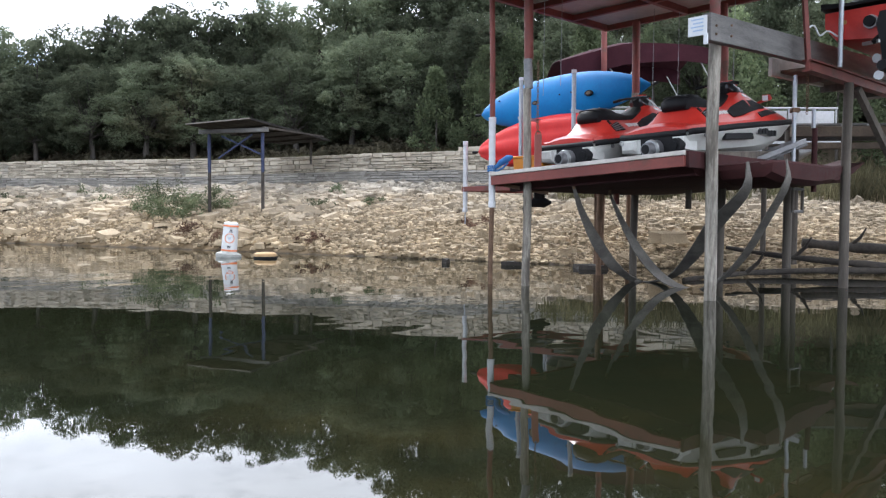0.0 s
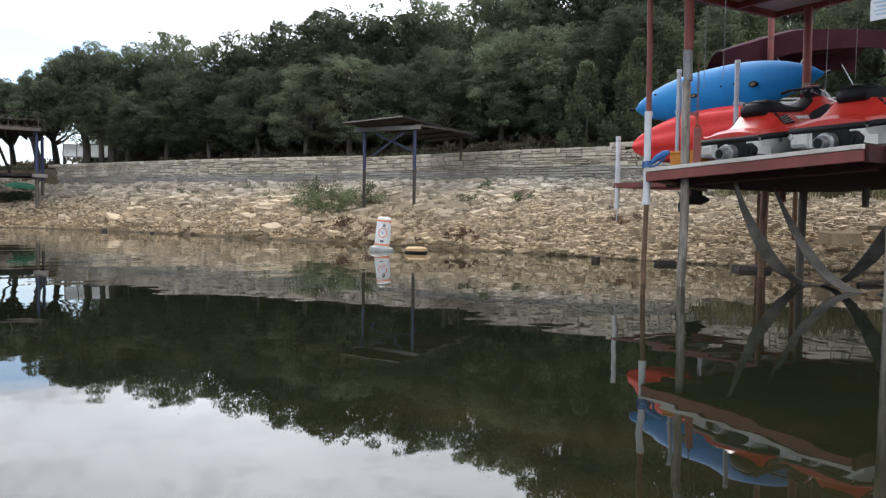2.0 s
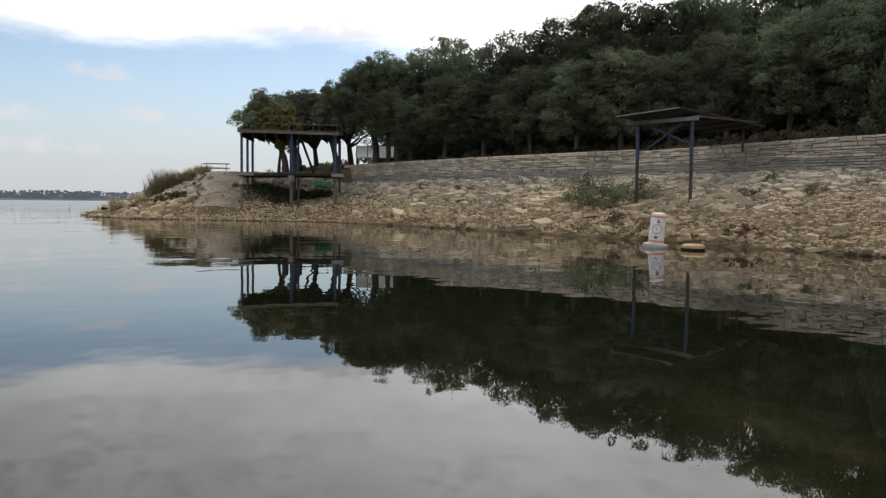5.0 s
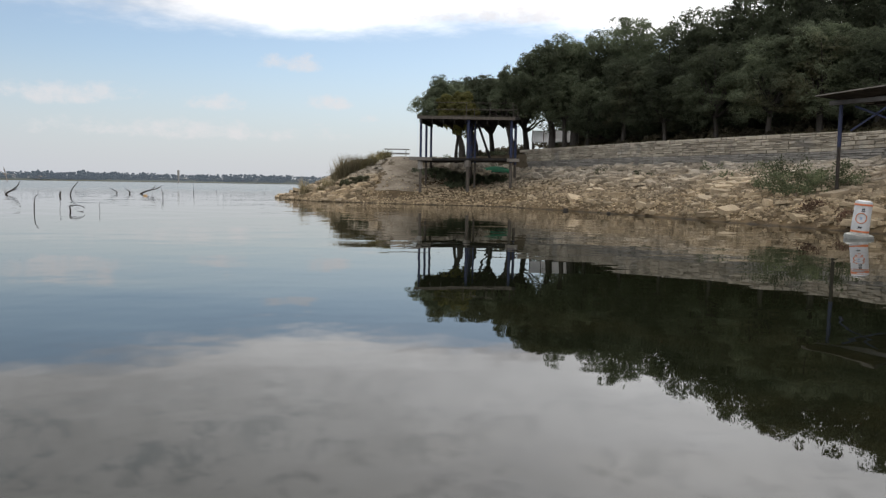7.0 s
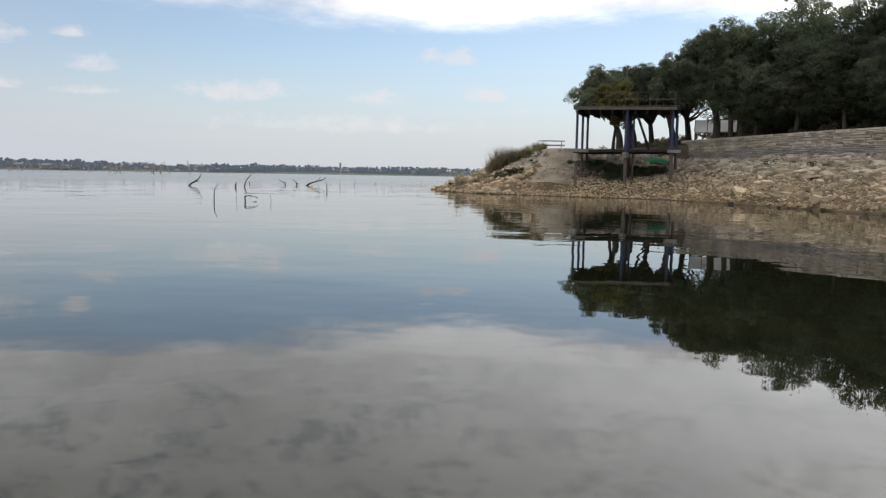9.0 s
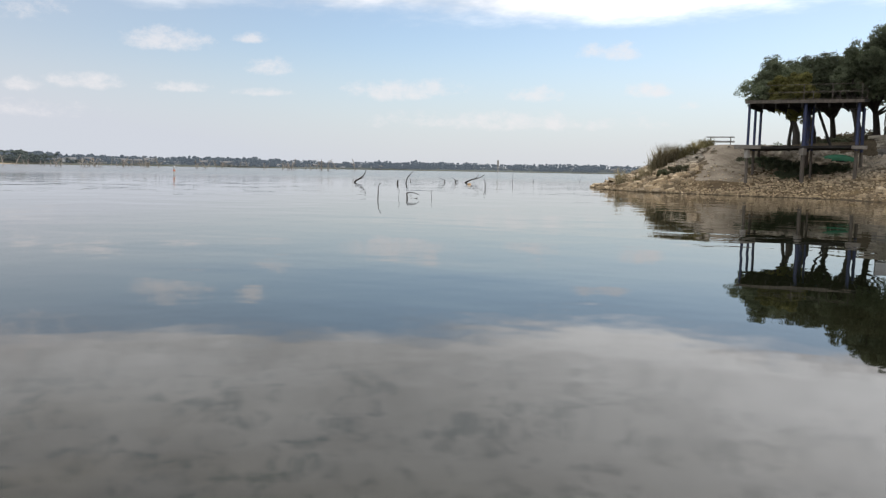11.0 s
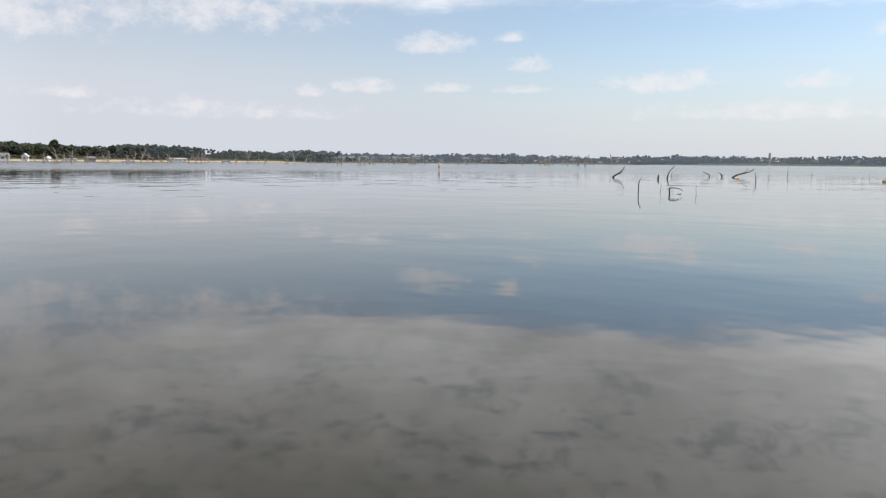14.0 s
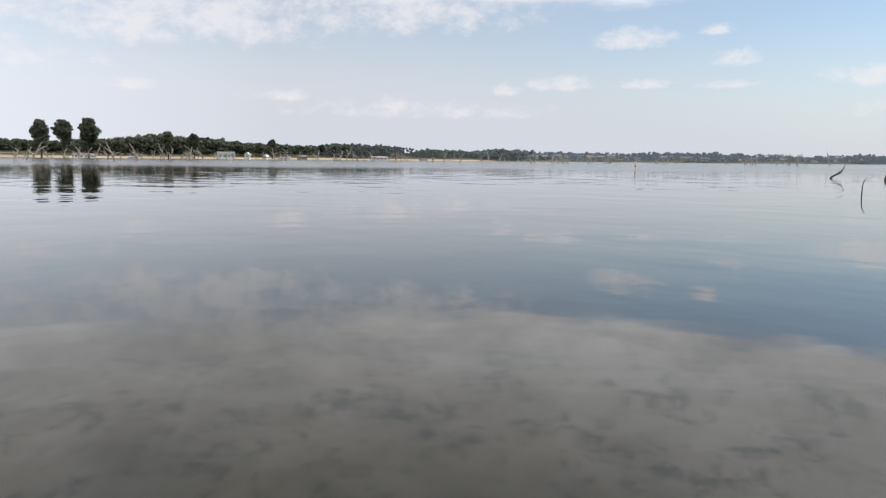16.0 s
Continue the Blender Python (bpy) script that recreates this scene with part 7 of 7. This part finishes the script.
def build_houses():
    rng = random.Random(31)
    a = house("white house with a grey pitched roof among far trees", 12, 6, 2.6, 2.2, M_WHITE_WALL, M_ROOF_GREY)
    b = house("long low white building with a pale roof on the far shore", 14, 6, 2.4, 0.9, M_WHITE_WALL, M_PALE_TRIM)
    c = house("tan house with a grey roof on the far hillside", 12, 8, 4.0, 2.4, M_TAN_WALL, M_ROOF_GREY)
    d = house("small white shed with a steep roof on the far shore", 5, 4, 2.6, 2.2, M_WHITE_WALL, M_WHITE_WALL)
    used = set()

    def put(k, az, dist, s=1.0, up=0.0, turn=None):
        x, y = at_bearing(az, dist)
        face = radians(az) + (rng.uniform(-0.7, 0.7) if turn is None else turn)
        m = Matrix.Translation((x, y, ground_at(x, y) + 0.4 * up)) @ Matrix.Rotation(face, 4, "Z") @ Matrix.Scale(s, 4)
        if k not in used:
            used.add(k)
            k.matrix_basis = m
        else:
            another(k, m)
    # bearing, distance, size, lift, turn
    for k, az, dist, size, lift, turn in ((a, 113.7, 505, 0.85, 1.2, 0.25), (d, 112.2, 520, 0.8, 1.4, 1.3), (d, 110.9, 530, 0.55, 1.2, 0.9), (b, 109.6, 545, 0.5, 1.2, 0.1), (c, 108.4, 560, 0.5, 1.4, 0.3),
                                          (b, 106.0, 585, 0.6, 1.2, 0.2), (b, 102.85, 660, 0.9, 1.6, 0.12), (a, 99.7, 720, 0.5, 1.4, 0.3), (b, 97.9, 765, 0.5, 1.2, 0.1), (b, 94.2, 840, 0.5, 1.3, 0.1),
                                          (b, 122.8, 455, 0.75, 1.2, 0.15), (b, 119.8, 468, 0.36, 1.2, -0.2), (b, 116.2, 480, 0.36, 1.2, 0.1), (c, 89.6, 960, 0.6, 1.0, 0.2), (a, 86.5, 1040, 0.7, 2.0, 0.4)):
        put(k, az, dist, size, lift, turn)
    for k in range(70):
        az = rng.uniform(60, 92) if k < 60 else rng.uniform(48, 60)
        x, y = at_bearing(az, 1)
        dist = 800
        while inside(np.array([x * dist]), np.array([y * dist]), LAKE)[0] and dist < 2600:
            dist += 15
        dist += rng.uniform(40, 40 + 0.07 * dist)
        put(rng.choice((a, a, b, c, c)), az, dist, rng.uniform(0.6, 1.1), 0.8)
    # covered boat stands at the near left of the far shore
    for az, dist, w in ((124.9, 432, 4.5), (122.0, 440, 5.0), (119.2, 452, 5.0), (127.2, 428, 7.0)):
        x, y = at_bearing(az, dist)
        st = thing("boat_stand", Matrix.Translation((x, y, max(ground_at(x, y), 0))) @ Matrix.Rotation(radians(az), 4, "Z"), "open boat stand with a pale flat roof on the far shore", "boat stand", "far boat stands")
        part("roof", box(new_bm(), (0, 0, 2.3), (w, 2.6, 0.16)), M_PALE_TRIM, st)
        for sx in (-1, 1):
            for sy in (-1, 1):
                part("leg", tube(new_bm(), [(sx * w * .46, sy * 1.2, -0.5), (sx * w * .46, sy * 1.2, 2.3)], 0.09, 6), M_PALE_TRIM, st)
    x, y = at_bearing(61.6, 1780)
    tower = thing("water_tower", Matrix.Translation((x, y, ground_at(x, y))), "slender pale tower on the far hills", "tower")
    part("shaft", tube(new_bm(), [(0, 0, -5), (0, 0, 20)], [1.5, 1.3], 10), M_CONCRETE, tower, smooth=50)
    part("tank", tube(new_bm(), [(0, 0, 17), (0, 0, 19), (0, 0, 30), (0, 0, 31)], [1.4, 2.4, 2.4, 1.4], 14), M_CONCRETE, tower, smooth=40)
    # pale open-sided boat cover behind the oaks
    x, y = at_bearing(34.9, 53.5)
    hh = thing("white_canopy", Matrix.Translation((x, y, ground_at(x, y))) @ Matrix.Rotation(radians(35), 4, "Z"), "pale metal canopy on dark legs half hidden behind the oaks", "canopy")
    bm = new_bm()
    loft(bm, [[(xx, -1.5, 0.62), (xx, 0, 1.42), (xx, 1.5, 0.75), (xx, 1.5, 0.70), (xx, 0, 1.37), (xx, -1.5, 0.57)] for xx in (-1.5, -0.75, 0.0, 0.75, 1.5)])
    part("roof", bm, M_CANOPY, hh)
    for k in range(5):
        part("rib", bar(new_bm(), (-1.5 + k * 0.75, -1.52, 0.61), (-1.5 + k * 0.75, 0, 1.44), 0.05, 0.03), M_DARK_POST, hh)
    for sx in (-1.45, 1.45):
        for sy in (-1.4, 1.4):
            part("leg", tube(new_bm(), [(sx, sy, -0.4), (sx, sy, 0.66)], 0.05, 8), M_DARK_POST, hh)


build_houses()


# ---- plants ----
def blades(rng, n, spread, tall, wide, lean=0.35):
    """Upright tapering blades."""
    a, r = rng.uniform(0, math.tau, n), spread * np.sqrt(rng.uniform(0, 1, n))
    p = np.stack([np.cos(a) * r, np.sin(a) * r, np.zeros(n)], -1)
    h = tall * rng.uniform(0.5, 1.0, n)
    d = rng.normal(0, lean, (n, 2))
    tip = p + np.stack([d[:, 0] * h, d[:, 1] * h, h], -1)
    mid = p + np.stack([d[:, 0] * h * .35, d[:, 1] * h * .35, h * .55], -1)
    s = rng.normal(size=(n, 2))
    s /= np.linalg.norm(s, axis=1)[:, None]
    s = np.concatenate([s * wide, np.zeros((n, 1))], 1)
    v = np.stack([p - s, p + s, mid + s * .8, tip, mid - s * .8], 1).reshape(-1, 3)
    return v, (np.arange(n)[:, None] * 5 + np.arange(5))


def plant(name, label, category, x, y, v, f, material, group="", m=None):
    z = max(ground_at(x, y), 0)
    ob = new(name, mesh_of(name, v.tolist(), f if isinstance(f, list) else f.tolist(), material))
    ob.matrix_basis = Matrix.Translation((x, y, z - 0.03)) @ (m or Matrix())
    return tagged(ob, label, category, group)


def build_plants():
    rng = np.random.default_rng(77)
    r2 = random.Random(78)
    # feathery willow shoots on the bank
    for x, y, s in ((-9.0, 25.6, 1.25), (-8.3, 25.2, 0.85), (-7.6, 26.2, 0.9), (-9.6, 26.4, 0.8)):
        c = np.stack([rng.normal(0, .45, 26), rng.normal(0, .4, 26), rng.uniform(.10, .85, 26)], -1) * s
        v, f = leaf_cloud(rng, c, np.full(26, 0.26 * s), 75, 0.026, 0.9)
        plant("willow_bush", "feathery grey-green willow bush among the rubble", "bush", x, y, v, f, M_WILLOW, "willow bushes")
    for x, y, s, mt, lab in ((-3.9, 24.6, .42, M_WILLOW, "small green shrub among the rubble"), (-2.2, 25.3, .35, M_WILLOW, "small green shrub among the rubble"), (-3.6, 27.5, .5, M_LEAF, "small green shrub at the foot of the wall"),
                             (-15.0, 33.5, .6, M_WILLOW, "small green shrub among the rubble"), (-18, 33, .5, M_WILLOW, "small green shrub among the rubble"), (-13.2, 31.0, .5, M_WILLOW, "small green shrub among the rubble"), (-7.3, 22.9, .55, M_WEED, "reddish dry weeds near the water"), (-6.2, 21.7, .45, M_WEED, "reddish dry weeds near the water"),
                             (-3.3, 20.3, .3, M_WEED, "reddish dry weeds near the water"), (0.8, 21.0, .35, M_WEED, "reddish dry weeds near the water"), (-21.5, 34.8, .6, M_WILLOW, "small green shrub among the rubble")):
        c = np.stack([rng.normal(0, .6, 14), rng.normal(0, .6, 14), rng.uniform(.05, .75, 14)], -1) * s
        v, f = leaf_cloud(rng, c, np.full(14, 0.28 * s), 26, 0.028, 0.9)
        plant("shrub", lab, "shrub", x, y, v, f, mt, "bank shrubs")
    # cedars behind the docks
    for x, y, s in ((1.6, 31.0, 4.0), (3.4, 30.2, 3.6), (5.3, 29.4, 4.6), (7.4, 28.0, 4.2), (-0.3, 32.0, 3.4), (9.6, 26.4, 4.6), (12.2, 24.6, 4.8), (14.6, 22.8, 5.0), (6.2, 33.0, 5.6), (10.4, 30.5, 6.0), (3.0, 34.0, 5.4)):
        n = 70
        h = rng.uniform(0.05, 1, n)
        a, r = rng.uniform(0, math.tau, n), (1 - h) * 0.42 * np.sqrt(rng.uniform(0.1, 1, n)) + 0.03
        c = np.stack([np.cos(a) * r, np.sin(a) * r, h], -1) * s
        v, f = leaf_cloud(rng, c, np.full(n, 0.075 * s), 90, 0.05, 1.5)
        cedar = thing("cedar_bush", Matrix.Translation((x, y, max(ground_at(x, y), 0) - 0.05)), "light green young cedar behind the docks", "bush", "cedars behind the docks")
        part("stem", tube(new_bm(), [(0, 0, 0), (0.02, 0, s * 0.5), (0, 0, s * 0.9)], [0.05, 0.035, 0.01], 6), M_BARK, cedar, smooth=60)
        ob = new("foliage", mesh_of("foliage", v.tolist(), f.tolist(), M_LEAF_PALE))
        ob.parent = cedar
    # reeds and grass on the point
    for az, d, n, spread, tall, mt, lab in ((50.5, 50.5, 120, 0.45, 1.35, M_REED, "brown dry reeds on the point"), (50.0, 50.8, 160, 0.5, 1.7, M_REED, "tall brown dry reeds on the point"), (49.5, 51.0, 150, 0.5, 1.45, M_REED, "brown dry reeds on the point"),
                                            (49.0, 51.2, 130, 0.5, 1.1, M_TUFT, "dry grass tuft on the point"), (48.3, 51.0, 150, 0.45, 0.9, M_TUFT, "dry grass tuft on the point"), (47.8, 51.2, 150, 0.5, 0.85, M_TUFT, "dry grass tuft on the point"),
                                            (47.2, 51.6, 130, 0.5, 0.6, M_TUFT, "dry grass tuft on the point"), (53.0, 48.8, 26, 0.22, 1.25, M_REED, "bare twiggy shrub on the point"), (52.6, 48.8, 22, 0.25, 0.8, M_REED, "bare twiggy shrub on the point"),
                                            (51.2, 49.5, 60, 0.4, 0.8, M_REED, "brown dry reeds on the point"), (51.7, 49.0, 40, 0.3, 0.5, M_TUFT, "dry grass tuft on the point")):
        x, y = at_bearing(az, d)
        v, f = blades(rng, n * 3, spread, tall, 0.008, 0.22)
        vf, ff = leaf_cloud(rng, np.stack([rng.normal(0, spread * .6, 14), rng.normal(0, spread * .6, 14), tall * rng.uniform(.25, .85, 14)], -1), np.full(14, 0.22), 16, 0.022, 1.3)
        v, f = np.concatenate([v, vf]), f.tolist() + (ff + len(v)).tolist()
        plant("reed_clump" if mt is M_REED else "grass_clump", lab, "reeds" if mt is M_REED else "grass", x, y, v, f, mt, "plants on the point")
    # bushes below the boathouse floor are added in place of its dark shadow
    for az, d, s in ((49.4, 48.0, 0.5), (48.8, 48.2, 0.6), (42.5, 47.9, 1.0), (41.6, 47.6, 1.0), (40.8, 47.6, 1.0), (43.3, 48.4, 0.9), (44.0, 48.6, 0.7), (40.0, 48.2, 0.9), (39.2, 48.6, 0.8), (42.0, 46.6, 0.6), (40.4, 56, 1.3)):
        x, y = at_bearing(az, d)
        c = np.stack([rng.normal(0, .7, 20), rng.normal(0, .7, 20), rng.uniform(.0, .45, 20)], -1) * s
        v, f = leaf_cloud(rng, c, np.full(20, 0.28 * s), 80, 0.05, 0.6)
        plant("low_bush", "low dark green bush on the bank of the point, some in place of floor shadow", "bush", x, y, v, f, M_LEAF, "bushes on the point")
    # undergrowth along the terrace
    vs, fs, base = [], [], 0
    for k in range(620):
        az = r2.uniform(-40, 40)
        wall_d = np.interp(az, [-40, -15, 0, 17, 30, 38], [24, 27, 29.5, 36.5, 44.5, 53])
        back = r2.uniform(0.10, 1)
        if 34.2 < az < 37.0 and back > 0.25:
            continue
        x, y = at_bearing(az, wall_d + 1.2 + 16 * back)
        s = 0.35 + 2.1 * back * r2.uniform(0.5, 1)
        c = np.stack([rng.normal(0, .6, 8), rng.normal(0, .6, 8), rng.uniform(.05, .9, 8)], -1) * s + (x, y, ground_at(x, y))
        v, f = leaf_cloud(rng, c, np.full(8, 0.34 * s), 50, 0.05 + 0.045 * s, 0.9)
        vs.append(v)
        fs.append(f + base)
        base += len(v)
    me = mesh_of("undergrowth", np.concatenate(vs).tolist(), np.concatenate(fs).tolist(), M_UNDER)
    tagged(new("undergrowth", me), "dark tangled undergrowth below the oaks", "undergrowth", kind="stuff")
    # dry grass behind the wall and along the land side of the docks
    vs, fs, base = [], [], 0
    for k in range(520):
        if k < 330:
            az = r2.uniform(-8, 39)
            wall_d = np.interp(az, [-15, 0, 17, 30, 38], [27, 29.5, 36.5, 44.5, 53])
            x, y = at_bearing(az, wall_d + r2.uniform(0.9, 5))
            tall = r2.uniform(0.15, 0.5)
        else:
            x, y = r2.uniform(3.5, 13), 0
            y = 25.2 - (x - 3.5) * 0.50 + r2.uniform(-1.5, 4)
            tall = r2.uniform(0.4, 1.1)
        v, f = blades(rng, 34, 0.45, tall, 0.012)
        vs.append(v + (x, y, ground_at(x, y) - 0.02))
        fs.append(f + base)
        base += len(v)
    me = mesh_of("dry_grass", np.concatenate(vs).tolist(), np.concatenate(fs).tolist(), M_GRASS)
    tagged(new("dry_grass", me), "dry straw-coloured grass and weeds", "grass", kind="stuff")


build_plants()


# ---- driftwood and slabs at the water's edge by the docks ----
def build_driftwood():
    for pts, r0, r1, lab in (([(5.1, 14.3, 0.42), (5.6, 13.9, 0.33), (6.2, 13.4, 0.26), (6.9, 13.0, 0.20), (7.4, 12.9, 0.16)], .03, .07, "dark forked driftwood log at the water's edge"),
                             ([(6.6, 14.6, 0.50), (7.5, 14.3, 0.42), (8.6, 13.9, 0.40)], .08, .11, "dark driftwood log lying on the stones"),
                             ([(3.6, 11.9, 0.02), (4.3, 12.4, 0.05), (5.2, 12.9, 0.07), (6.4, 13.0, 0.10), (7.6, 12.8, 0.10)], .03, .06, "dark waterlogged branch by the docks")):
        o = Vector(pts[0])
        d = thing("driftwood_log", Matrix.Translation(o), lab, "driftwood", "driftwood")
        p = [q - o for q in curve_points(pts, 12)]
        part("log", tube(new_bm(), p, [r0 + (r1 - r0) * i / 12 + 0.01 * math.sin(i * 2.2) for i in range(13)], 9), M_SNAG, d, smooth=60)
        part("branch", tube(new_bm(), [p[5], p[5] + Vector((0.15, -0.1, 0.18)), p[5] + Vector((0.2, -0.2, 0.35))], [0.04, 0.03, 0.012], 7), M_SNAG, d, smooth=60)
    rng = np.random.default_rng(5)
    for x, y, z, sx, sy, sz, tone in ((2.75, 14.6, 0.02, .50, .26, .07, M_SNAG), (1.35, 15.55, 0.03, .26, .12, .05, M_SNAG), (0.05, 16.2, 0.03, .10, .07, .06, M_SNAG), (4.5, 16.2, .55, .55, .3, .12, M_STONE), (-16.0, 26.6, 0.02, .12, .08, .06, M_SNAG),
                                      (-19.0, 28.1, 0.04, .2, .1, .07, M_SNAG)):
        v, f = slab(rng, sx, sy, sz)
        ob = new("slab_stone", mesh_of("slab_stone", v.tolist(), f, tone))
        ob.matrix_basis = Matrix.Translation((x, y, z)) @ Matrix.Rotation(-0.4, 4, "Z")
        tagged(ob, "dark wet slab of rock at the water's edge" if tone is M_SNAG else "large pale slab of rock on the bank", "rock", "edge rocks")


build_driftwood()
